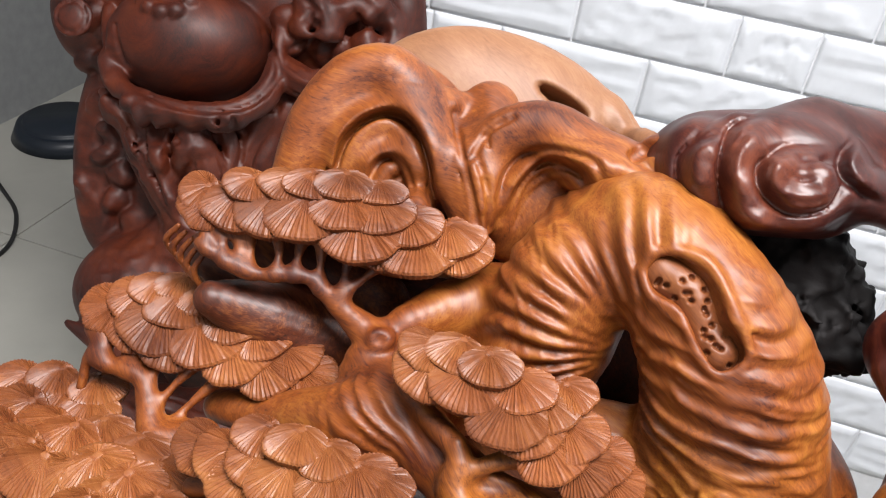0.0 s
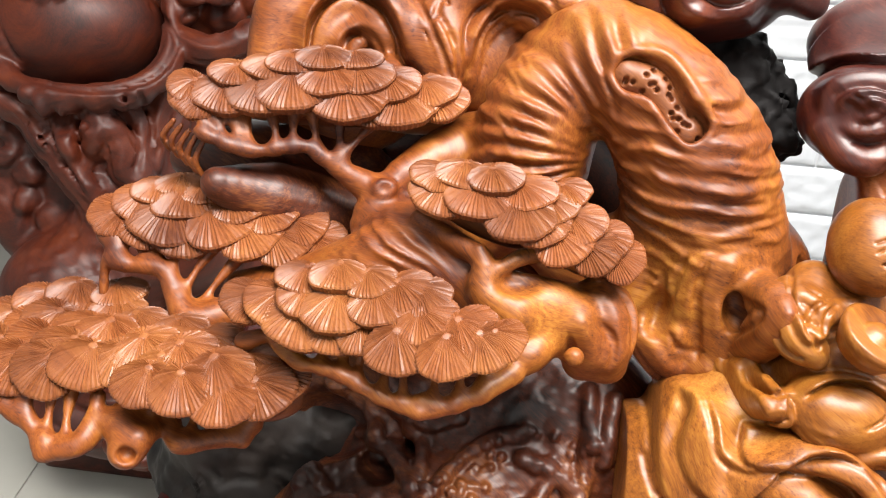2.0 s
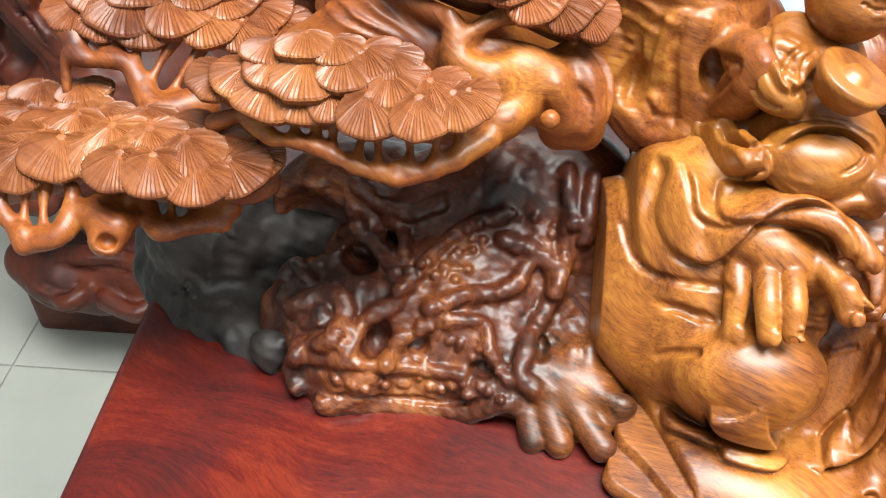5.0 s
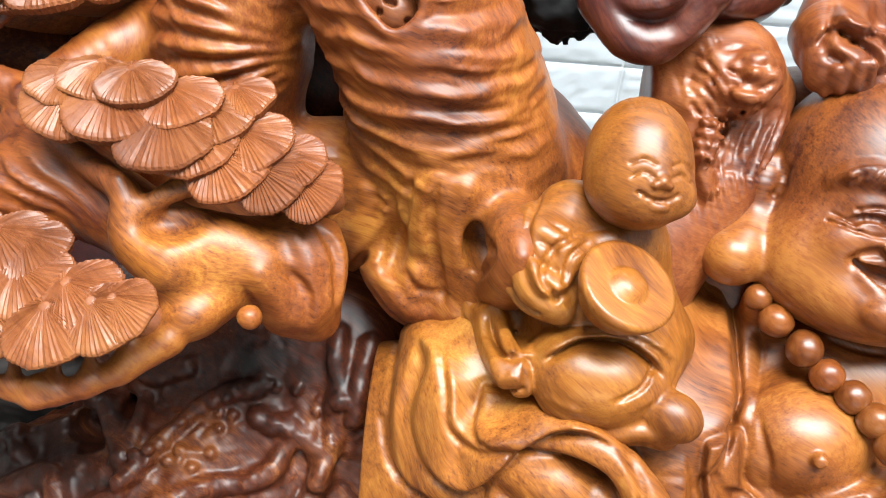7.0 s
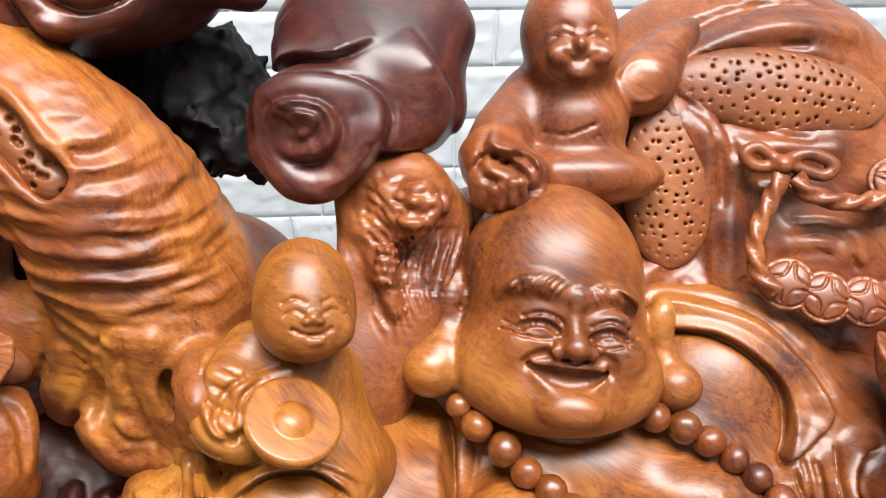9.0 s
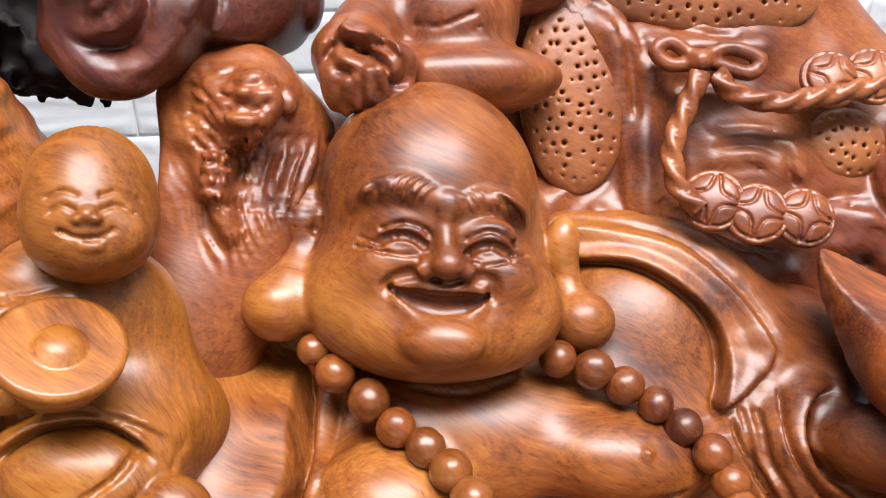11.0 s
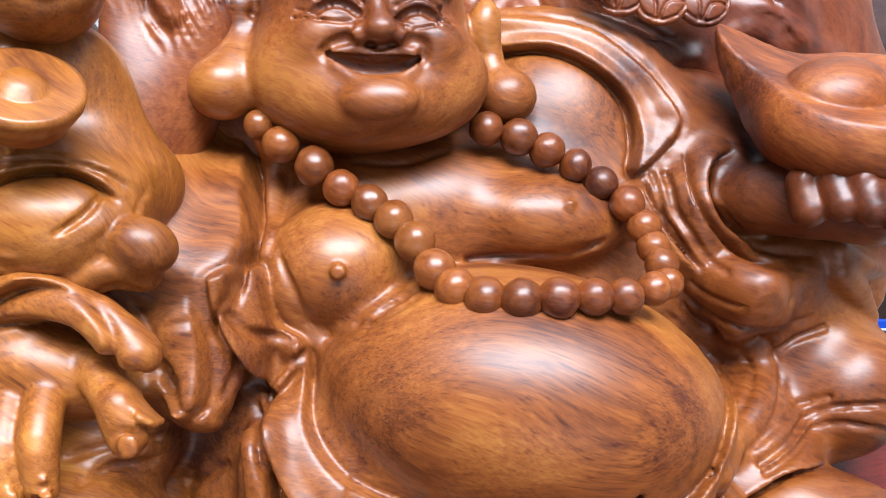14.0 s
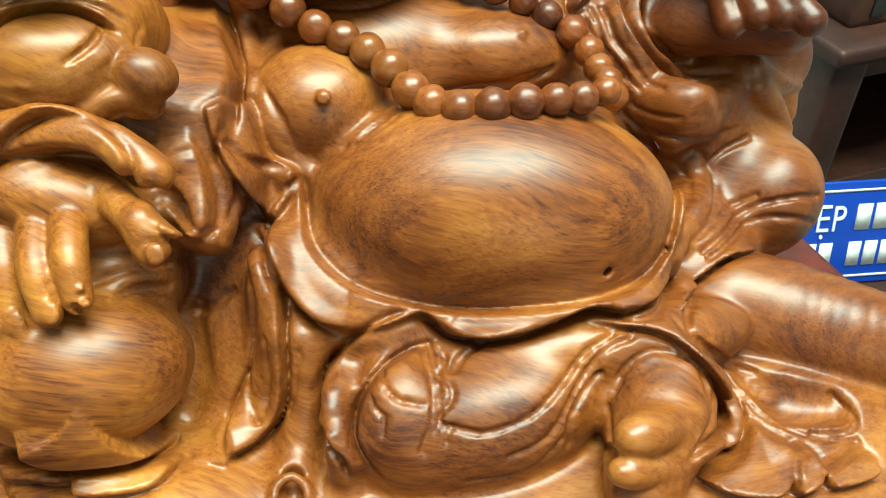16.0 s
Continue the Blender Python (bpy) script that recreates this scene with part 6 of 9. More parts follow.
mouth = head.snap([(0.1794, 0.0812, 0.8008), (0.19, 0.0709, 0.797), (0.2009, 0.0649, 0.7942), (0.2142, 0.0598, 0.7933), (0.2279, 0.0601, 0.7933), (0.2375, 0.0624, 0.7952), (0.2472, 0.0687, 0.7976)], V12, 0.03, 0.005)
head.rod(mouth, [0.0018, 0.0058, 0.0090, 0.0104, 0.0090, 0.0058, 0.0018], 0.0012, True)
for x in range(6):
    q = Vector((0.2003, 0.078, 0.7919)).lerp(Vector((0.2279, 0.073, 0.7906)), x / 5) - Vector(V12[1]) * 0.0016 * math.sin(math.pi * x / 5)
    head.ball(q + Vector(V12[1]) * 0.0042 + Vector(V12[2]) * 0.001, (0.0042, 0.0034, 0.004), V12, 0, 0.0006)
head.bump((0.2145, 0.0487, 0.7734), (0.024, 0.013, 0.010), V12, 0, 0.010)
# ears with long heavy lobes
head.rod([(0.1311, 0.1658, 0.8194), (0.1267, 0.153, 0.8068), (0.125, 0.1435, 0.7818)], [0.009, 0.013, 0.010], 0.007)
head.ball((0.1344, 0.1318, 0.8096), (0.004, 0.006, 0.006), V12, 0, 0.003, True)
head.groove([(0.1402, 0.1515, 0.8255), (0.1386, 0.1407, 0.8164), (0.1335, 0.135, 0.8105)], 0.003, 0.004, 5, V12)
head.rod([(0.1245, 0.1404, 0.7879), (0.1164, 0.1222, 0.7771)], [0.012, 0.016], 0.010)
head.ball((0.1077, 0.1113, 0.7647), (0.026, 0.024, 0.024), V12, 0, 0.008)
head.rod([(0.3135, 0.1430, 0.7767), (0.3134, 0.1223, 0.7568)], [0.010, 0.012], 0.007)
head.groove([(0.3055, 0.1452, 0.7922), (0.3041, 0.1347, 0.78)], 0.003, 0.004, 5, V12)
head.ball((0.3213, 0.1046, 0.7397), (0.0245, 0.0225, 0.024), V12, 0, 0.008)
head.ball((0.3112, 0.1393, 0.7846), (0.013, 0.021, 0.013), V12, -8, 0.008)
body.soft = 1
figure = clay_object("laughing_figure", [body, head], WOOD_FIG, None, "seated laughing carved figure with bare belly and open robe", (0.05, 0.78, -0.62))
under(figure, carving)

# bead necklace
necklace = under(new("bead_necklace"), carving)
necklace["label"] = "string of round turned wooden beads"


def bead_ball(r):
    bm = bmesh.new()
    bmesh.ops.create_uvsphere(bm, u_segments=24, v_segments=14, radius=r)
    for v in bm.verts:
        v.co *= 1 + 0.05 * noise.noise(v.co * 260)
    me = bpy.data.meshes.new("bead")
    bm.to_mesh(me)
    bm.free()
    me.polygons.foreach_set("use_smooth", [True] * len(me.polygons))
    me.materials.append(WOOD_BEAD)
    return me


BEAD = bead_ball(0.0071)
random.seed(3)
for p, s in (((0.1295, 0.0877, 0.7441), 0.8), ((0.1435, 0.0729, 0.7343), 1.0), ((0.165, 0.0553, 0.7242), 1.06), ((0.1819, 0.0381, 0.7142), 0.95), ((0.1996, 0.0232, 0.7089), 0.95), ((0.2139, 0.0068, 0.7036), 1.0), ((0.2253, -0.0124, 0.6971), 1.05), ((0.2344, -0.0344, 0.688), 1.05), ((0.2449, -0.0511, 0.6839), 1.0),
             ((0.2618, -0.0652, 0.684), 1.02), ((0.2839, -0.0756, 0.6873), 1.02), ((0.3069, -0.0817, 0.6897), 1.0), ((0.3301, -0.085, 0.689), 0.93), ((0.3516, -0.0863, 0.6869), 0.9), ((0.3738, -0.0815, 0.6857), 0.85)):
    ob = new("bead", BEAD)
    ob.matrix_world = Matrix.Translation(W(p)) @ Euler((random.uniform(0, 6), random.uniform(0, 6), 0)).to_matrix().to_4x4() @ Matrix.Diagonal((s, s, s * random.uniform(0.92, 1), 1))
    ob.parent = necklace
    ob.matrix_parent_inverse = necklace.matrix_basis.inverted()
for p, s in (((0.4072, -0.0433, 0.6545), 0.85), ((0.4087, -0.0276, 0.66), 0.9), ((0.4081, -0.0122, 0.6645), 0.9), ((0.4057, 0.0037, 0.673), 0.95), ((0.3969, 0.0192, 0.6849), 1.0), ((0.3813, 0.0373, 0.6936), 0.95),
             ((0.3647, 0.0513, 0.7034), 0.95), ((0.3448, 0.0631, 0.7126), 1.02), ((0.3238, 0.0721, 0.7212), 1.05), ((0.2995, 0.0799, 0.7272), 0.95)):
    ob = new("bead", BEAD)
    ob.matrix_world = Matrix.Translation(W(p)) @ Euler((random.uniform(0, 6), random.uniform(0, 6), 0)).to_matrix().to_4x4() @ Matrix.Diagonal((s, s, s * random.uniform(0.92, 1), 1))
    ob.parent = necklace
    ob.matrix_parent_inverse = necklace.matrix_basis.inverted()

# ---------------------------------------------------------------- small figures
boy = Clay((-0.18, -0.12, 0.60), (0.16, 0.24, 1.00), 0.0018)
# shoulders, arms, robe
boy.ball((-0.0053, 0.0872, 0.7933), (0.050, 0.040, 0.045), V7, 0, 0.02)
boy.ball((0.0123, 0.0723, 0.7615), (0.042, 0.05, 0.04), V7, 0, 0.02)
boy.rod([(-0.0306, 0.0815, 0.8178), (-0.0484, 0.052, 0.8087), (-0.0516, 0.0308, 0.8006), (-0.0453, 0.021, 0.797)], [0.026, 0.024, 0.018, 0.012], 0.012)
boy.fold([(-0.0596, 0.0659, 0.817), (-0.0639, 0.0388, 0.8025), (-0.0528, 0.0204, 0.7938), (-0.0306, 0.0226, 0.8056)], [0.008, 0.008, 0.008, 0.006], 0.008, V7)
boy.fold([(-0.0441, 0.0398, 0.8204), (-0.0238, 0.0312, 0.8146), (-0.0004, 0.0448, 0.8209)], [0.005, 0.006, 0.005], 0.008, V7)
boy.fold([(-0.0526, 0.0502, 0.8261), (-0.0324, 0.0421, 0.8223), (-0.0002, 0.054, 0.8234)], [0.004, 0.005, 0.004], 0.008, V7)
# lap bundle, foot and sleeve tip
boy.ball((0.0053, 0.0083, 0.7292), (0.050, 0.030, 0.040), V7, -8, 0.010)
boy.ball((0.016, 0.0429, 0.7294), (0.06, 0.045, 0.045), V7, 0, 0.02)
boy.fold([(-0.048, -0.0065, 0.7525), (-0.0339, -0.029, 0.7349), (0.0021, -0.0372, 0.7317), (0.0333, -0.0195, 0.7421), (0.0477, 0.0045, 0.7527)], [0.004, 0.005, 0.006, 0.006, 0.005], 0.005, V7)
boy.groove([(0.0066, -0.027, 0.7544), (0.0264, -0.0136, 0.7592), (0.0372, 0.0046, 0.7637)], 0.002, 0.003, 5, V7)
boy.ball((0.0497, -0.0246, 0.7284), (0.017, 0.012, 0.014), V7, -15, 0.006)
boy.fold([(0.0128, -0.0373, 0.7164), (0.0316, -0.0373, 0.7229), (0.0491, -0.0357, 0.7165)], 0.006, 0.006, V7)
boy.ball((-0.065, 0.0563, 0.7033), (0.026, 0.05, 0.03), V7, 12, 0.012)
boy.fold([(-0.0903, 0.0659, 0.7298), (-0.083, 0.0355, 0.7111), (-0.0637, 0.0126, 0.7002), (-0.0508, 0.0091, 0.7031)], [0.008, 0.009, 0.008, 0.004], 0.008, V7)
boy.fold([(-0.075, 0.0603, 0.7377), (-0.0667, 0.0362, 0.7259), (-0.0529, 0.0189, 0.7213)], [0.005, 0.006, 0.004], 0.006, V7)
boy.fold([(-0.0883, 0.0948, 0.7462), (-0.0772, 0.0701, 0.7337), (-0.043, 0.0432, 0.7472), (-0.0241, 0.031, 0.7627)], [0.010, 0.012, 0.010, 0.008], 0.012, V7)
boy.flap([(-0.0955, 0.064, 0.7279), (-0.0883, 0.035, 0.7109), (-0.0781, 0.02, 0.7015), (-0.0634, 0.0106, 0.698), (-0.0525, 0.0086, 0.7028), (-0.0521, 0.0193, 0.7143), (-0.0645, 0.0364, 0.726), (-0.0767, 0.0631, 0.7409)], 0.007, V7)
boy.lip([(-0.0955, 0.064, 0.7279), (-0.0883, 0.035, 0.7109), (-0.0781, 0.02, 0.7015), (-0.0634, 0.0106, 0.698), (-0.0525, 0.0086, 0.7028)], 0.008, V7, 0.02)
boy.lip([(-0.0824, 0.0631, 0.7337), (-0.0752, 0.0388, 0.7218), (-0.0588, 0.0264, 0.715), (-0.0465, 0.0195, 0.7216)], 0.006, V7, 0.015)
boy.lip([(-0.0641, 0.0498, 0.8144), (-0.0616, 0.0363, 0.7996), (-0.0506, 0.0227, 0.7918), (-0.0337, 0.0238, 0.7996), (-0.0229, 0.0336, 0.8097), (0.0055, 0.0513, 0.8129)], 0.006, V7, 0.02)
boy.lip([(-0.0485, 0.0111, 0.7569), (-0.0255, 0.0165, 0.7691), (0.0022, 0.014, 0.7725), (0.0313, 0.0082, 0.7649), (0.0554, 0.0056, 0.7462)], 0.006, V7, 0.02)
boy.lip([(-0.0419, -0.0225, 0.7349), (-0.0099, -0.0369, 0.7326), (0.0213, -0.0316, 0.7369), (0.0421, -0.0129, 0.7415)], 0.006, V7, 0.02)
boy.ball((-0.0026, -0.0028, 0.7352), (0.053, 0.036, 0.036), V7, -12, 0.004)
boy.ball((0.0520, -0.0267, 0.7296), (0.022, 0.018, 0.018), V7, -30, 0.004)
boy.lip([(-0.0461, -0.0075, 0.7540), (-0.0367, 0.0160, 0.7453), (-0.0166, 0.0118, 0.7628), (0.0111, 0.0091, 0.7659), (0.0321, 0.0010, 0.7579), (0.0440, -0.0117, 0.7518)], 0.007, V7, 0.02, 0.002, 0.005)
boy.lip([(-0.0976, 0.0565, 0.7258), (-0.0898, 0.0296, 0.7170), (-0.0774, 0.0094, 0.7092), (-0.0646, -0.0227, 0.7396), (-0.0542, -0.0207, 0.7438)], 0.008, V7, 0.02, 0.002, 0.005)
boy.lip([(-0.0807, 0.0409, 0.7447), (-0.0755, 0.0210, 0.7420), (-0.0679, -0.0053, 0.7571), (-0.0590, -0.0017, 0.7566)], 0.006, V7, 0.014, 0.002, 0.004)
boy.groove([(0.0060, -0.0311, 0.7455), (0.0246, -0.0225, 0.7543), (0.0325, -0.0065, 0.7563)], 0.0026, 0.0016, 5, V7)
boy.groove([(-0.0552, 0.0813, 0.8315), (-0.0636, 0.0445, 0.8351), (-0.0586, 0.0259, 0.8262), (-0.0423, 0.0188, 0.8188)], 0.0024, 0.002, 5, V7)
boy.groove([(-0.0298, 0.0441, 0.8314), (-0.0452, 0.0315, 0.8279), (-0.0520, 0.0122, 0.8187), (-0.0405, 0.0069, 0.8036)], 0.0026, 0.002, 5, V7)
boy.groove([(-0.0215, 0.0407, 0.8276), (-0.0335, 0.0262, 0.8263), (-0.0362, 0.0118, 0.8157)], 0.0022, 0.002, 5, V7)
kid = Clay((-0.06, 0.00, 0.80), (0.10, 0.18, 0.98), 0.0014)
kid.ball((0.0097, 0.0892, 0.8688), (0.037, 0.042, 0.040), V8, 0, 0.01)
kid.ball((0.0107, 0.0701, 0.8555), (0.034, 0.028, 0.034), V8, 0, 0.018)
kid.ball((0.0019, 0.0549, 0.863), (0.013, 0.012, 0.010), V8, 0, 0.010)
kid.ball((0.0334, 0.0547, 0.8618), (0.013, 0.012, 0.010), V8, 0, 0.010)
kid.ball((0.0178, 0.0453, 0.855), (0.010, 0.006, 0.008), V8, 0, 0.008)
kid.bump((0.0198, 0.0494, 0.8785), (0.0042, 0.0040, 0.0045), V8, 0, 0.004)
kid.bump((0.0149, 0.0504, 0.8746), (0.0028, 0.0024, 0.003), V8, 0, 0.002)
kid.bump((0.0246, 0.0501, 0.8748), (0.0028, 0.0024, 0.003), V8, 0, 0.002)
kid.groove([(-0.0006, 0.0568, 0.8752), (0.0065, 0.0555, 0.8814), (0.0141, 0.0542, 0.8778)], 0.0013, 0.0014, 4, V8)
kid.groove([(0.0258, 0.0538, 0.878), (0.033, 0.0555, 0.8807), (0.0407, 0.0574, 0.8739)], 0.0013, 0.0014, 4, V8)
kid.groove([(-0.0013, 0.0622, 0.8823), (0.0066, 0.0604, 0.8878), (0.0149, 0.0593, 0.8845)], 0.0009, 0.002, 4, V8)
kid.groove([(0.0254, 0.0589, 0.8847), (0.0335, 0.0603, 0.8871), (0.0416, 0.0625, 0.8807)], 0.0009, 0.002, 4, V8)
kid.groove([(0.0052, 0.0491, 0.8689), (0.0125, 0.043, 0.8688), (0.0198, 0.0409, 0.869), (0.0261, 0.0433, 0.8685), (0.0318, 0.0489, 0.8689)], 0.0018, 0.0016, 4, V8)
kid.bump((0.0197, 0.0405, 0.8635), (0.006, 0.0024, 0.003), V8, 0, 0.003)
for k in range(7):
    a = Vector((0.0, 0.0909, 0.9066)).lerp(Vector((0.0246, 0.0871, 0.9067)), k / 6)
    kid.groove([tuple(a), tuple(a + Vector(V8[1]) * 0.008 - Vector(V8[0]) * 0.004), tuple(a + Vector(V8[1]) * 0.014 - Vector(V8[0]) * 0.010)], 0.0010, 0.0012, 4, V8)
under(clay_object("child_figure", [boy, kid], WOOD_GOLD, None, "small smiling carved child holding a round dish"), carving)

dish = bmesh.new()
prof = [(0.0, 0.0042), (0.005, 0.004), (0.0068, 0.0012), (0.0080, 0.0010), (0.0155, 0.0022), (0.0172, 0.0016), (0.0168, -0.002), (0.0125, -0.011), (0.0, -0.013)]
rings = [[dish.verts.new((r * math.cos(a), r * math.sin(a), h)) for a in np.linspace(0, 2 * math.pi, 48, endpoint=False)] if r else [dish.verts.new((0, 0, h))] for r, h in prof]
for a, b in zip(rings, rings[1:]):
    for i in range(48):
        j = (i + 1) % 48
        dish.faces.new([v for v in dict.fromkeys((a[i % len(a)], b[i % len(b)], b[j % len(b)], a[j % len(a)]))])
bmesh.ops.recalc_face_normals(dish, faces=dish.faces)
ob = part("round_dish", dish, WOOD_GOLD, None, "pale golden round dish with a domed boss")
turned = Matrix(((*V7[0], 0), (*V7[1], 0), (*V7[2], 0), (0, 0, 0, 1))).transposed()
ob.matrix_world = Matrix.Translation(W((0.0033, 0.0028, 0.8252))) @ turned @ pose(0, 0, 0, -32, 22, 0)
under(ob, carving)

imp = Clay((0.05, 0.14, 0.78), (0.38, 0.44, 1.16), 0.0021)
imp.ball((0.243, 0.3123, 0.9803), (0.044, 0.052, 0.045), V8, 0, 0.01)
imp.ball((0.2446, 0.2884, 0.962), (0.040, 0.028, 0.038), V8, 0, 0.012)
imp.bump((0.2244, 0.2599, 0.9837), (0.010, 0.009, 0.006), V8, 0, 0.006)
imp.bump((0.2609, 0.2572, 0.9838), (0.010, 0.009, 0.006), V8, 0, 0.006)
imp.bump((0.2415, 0.2497, 0.9718), (0.010, 0.006, 0.006), V8, 0, 0.005)
imp.bump((0.2414, 0.2591, 0.9926), (0.006, 0.007, 0.0075), V8, 0, 0.003)
imp.groove([(0.2292, 0.2591, 0.983), (0.2351, 0.2536, 0.9813), (0.2422, 0.2526, 0.9807), (0.2541, 0.2571, 0.9829)], 0.0022, 0.0016, 4, V8)
imp.groove([(0.2215, 0.2716, 0.994), (0.228, 0.2704, 0.998), (0.2357, 0.2679, 0.9955)], 0.0019, 0.0016, 4, V8)
imp.groove([(0.2489, 0.2675, 0.9947), (0.2567, 0.2707, 0.9965), (0.2656, 0.2717, 0.992)], 0.0019, 0.0016, 4, V8)
imp.groove([(0.2197, 0.2764, 1.0002), (0.2277, 0.2753, 1.0046), (0.2363, 0.2725, 1.0017)], 0.0014, 0.0016, 4, V8)
imp.groove([(0.249, 0.2721, 1.0009), (0.2578, 0.2756, 1.0031), (0.2676, 0.2763, 0.9983)], 0.0014, 0.0016, 4, V8)
imp.ball((0.2492, 0.2854, 0.9032), (0.052, 0.045, 0.05), V8, 0, 0.016)
imp.groove([(0.2158, 0.2404, 0.9214), (0.2347, 0.2346, 0.9206), (0.2609, 0.2425, 0.9256)], 0.0018, 0.002, 5, V8)
imp.groove([(0.2458, 0.233, 0.9113), (0.2619, 0.2392, 0.9145)], 0.0016, 0.002, 5, V8)
imp.rod([(0.2128, 0.3095, 0.9233), (0.1813, 0.2668, 0.9047), (0.1633, 0.2234, 0.8948), (0.1779, 0.1996, 0.8863)], [0.026, 0.028, 0.024, 0.018], 0.014)
for k in range(4):
    imp.fold([tuple(Vector((0.1555, 0.2088, 0.9063)) + Vector(V8[1]) * (-0.010 * k)), tuple(Vector((0.1707, 0.202, 0.9156)) + Vector(V8[1]) * (-0.011 * k)), tuple(Vector((0.2002, 0.1998, 0.9056)) + Vector(V8[1]) * (-0.012 * k))], 0.004, 0.005)
imp.rod([(0.2976, 0.3046, 0.9254), (0.3207, 0.3142, 0.9324), (0.3489, 0.3413, 0.9548), (0.37, 0.3529, 0.9643)], [0.022, 0.032, 0.020, 0.014], 0.012)
for r in (0.010, 0.018):
    imp.rod([tuple(Vector((0.3111, 0.2916, 0.9429)) + Vector(V8[0]) * r * math.cos(a) + Vector(V8[1]) * r * math.sin(a)) for a in np.linspace(0, 6.28, 9)], 0.003, 0.004)
imp.ball((0.2488, 0.2426, 0.8708), (0.08, 0.028, 0.04), V8, 0, 0.016)
imp.lip([(0.1514, 0.2163, 0.9092), (0.1624, 0.2003, 0.8973), (0.1958, 0.1932, 0.8912), (0.2019, 0.2037, 0.906), (0.1925, 0.2159, 0.9129)], 0.006, V8, 0.012)
imp.lip([(0.1564, 0.2312, 0.913), (0.1707, 0.2151, 0.9097), (0.1901, 0.2175, 0.9148)], 0.005, V8, 0.012)
imp.lip([(0.1429, 0.2055, 0.9002), (0.1590, 0.2119, 0.9161), (0.1842, 0.2003, 0.9098), (0.1963, 0.1859, 0.8922)], 0.007, V8, 0.02, 0.0022, 0.004)
imp.lip([(0.3982, 1.9105, -0.0447), (0.1595, 0.2189, 0.9209), (0.1899, 0.2179, 0.9080), (0.2061, 0.1920, 0.8956)], 0.005, V8, 0.014, 0.0022, 0.003)
for low, tip in (((0.1633, 0.1849, 0.8960), (0.1613, 0.1875, 0.8744)), ((0.1708, 0.1844, 0.9001), (0.1696, 0.1812, 0.8818)), ((0.1772, 0.1804, 0.9042), (0.1782, 0.1773, 0.8881)), ((0.1839, 0.1798, 0.9056), (0.1880, 0.1806, 0.8899))):
    imp.rod([low, tip], [0.0050, 0.0044], 0.0012)
imp.soft = 1
under(clay_object("child_figure", [imp], WOOD_SACK, None, "small carved child climbing over the sack"), carving)

beast = Clay((-0.06, 0.06, 0.60), (0.28, 0.38, 0.99), 0.0022)
beast.ball((0.0472, 0.1808, 0.7818), (0.07, 0.12, 0.05), V11, -8, 0.03)
beast.ball((0.0262, 0.1223, 0.7244), (0.06, 0.08, 0.05), V11, 0, 0.03)
beast.ball((0.0884, 0.2136, 0.8777), (0.042, 0.038, 0.035), V11, 0, 0.012)
beast.rod([(0.082, 0.1739, 0.8613), (0.0954, 0.1605, 0.8712), (0.1116, 0.1709, 0.8904), (0.0971, 0.1767, 0.8965), (0.0869, 0.1698, 0.8837)], [0.008, 0.009, 0.009, 0.009, 0.009], 0.008)
beast.ball((0.1028, 0.1692, 0.8934), (0.012, 0.012, 0.008), V11, 0, 0.006)
beast.ball((0.0885, 0.1665, 0.879), (0.008, 0.007, 0.008), V11, 0, 0.004, True)
beast.rod([(0.0359, 0.2156, 0.8703), (0.0496, 0.1892, 0.8599), (0.0662, 0.1716, 0.8547), (0.0688, 0.1542, 0.8376)], [0.018, 0.016, 0.013, 0.012], 0.01)
for k in range(4):
    beast.ball(Vector((0.0727, 0.1528, 0.8602)) - Vector(V11[1]) * 0.0085 * k, (0.011, 0.0046, 0.008), V11, -8, 0.002)
beast.rod([(0.072, 0.1473, 0.8368), (0.0761, 0.1323, 0.8145)], [0.009, 0.005], 0.006)
beast.rod([(0.0201, 0.2113, 0.842), (0.0323, 0.1809, 0.816), (0.0345, 0.163, 0.7889)], [0.025, 0.030, 0.025], 0.014)
for k in range(6):
    beast.fold([tuple(Vector((0.0373, 0.2287, 0.8906)) + Vector(V11[0]) * 0.006 * k), tuple(Vector((0.0494, 0.2002, 0.8805)) + Vector(V11[0]) * 0.006 * k), tuple(Vector((0.0574, 0.18, 0.8659)) + Vector(V11[0]) * 0.008 * k)], 0.003, 0.005)
beast.rod([(0.1219, 0.2148, 0.8493), (0.1121, 0.1844, 0.8189), (0.0944, 0.1535, 0.7862), (0.0681, 0.1347, 0.752), (0.0467, 0.1241, 0.7314)], [0.03, 0.032, 0.03, 0.032, 0.03], 0.02)
beast.ripple((0.0952, 0.1512, 0.829), 0.07, (1.0, 0.3, 0.25), 0.007, 0.0016, 1.2)
beast.rough((0.0875, 0.1791, 0.8797), 0.07, 0.018, 0.0012)
beast.ball((0.1016, 0.2107, 0.8597), (0.032, 0.034, 0.030), V8, -20, 0.010)
beast.bump((0.0969, 0.1876, 0.8818), (0.0065, 0.0055, 0.007), V8, -15, 0.004)
beast.bump((0.0943, 0.1777, 0.8684), (0.012, 0.007, 0.007), V8, -15, 0.004)
beast.groove([(0.0839, 0.1829, 0.8742), (0.0917, 0.1766, 0.8749), (0.1026, 0.1765, 0.876), (0.1135, 0.1832, 0.8777)], 0.0028, 0.002, 4, V8)
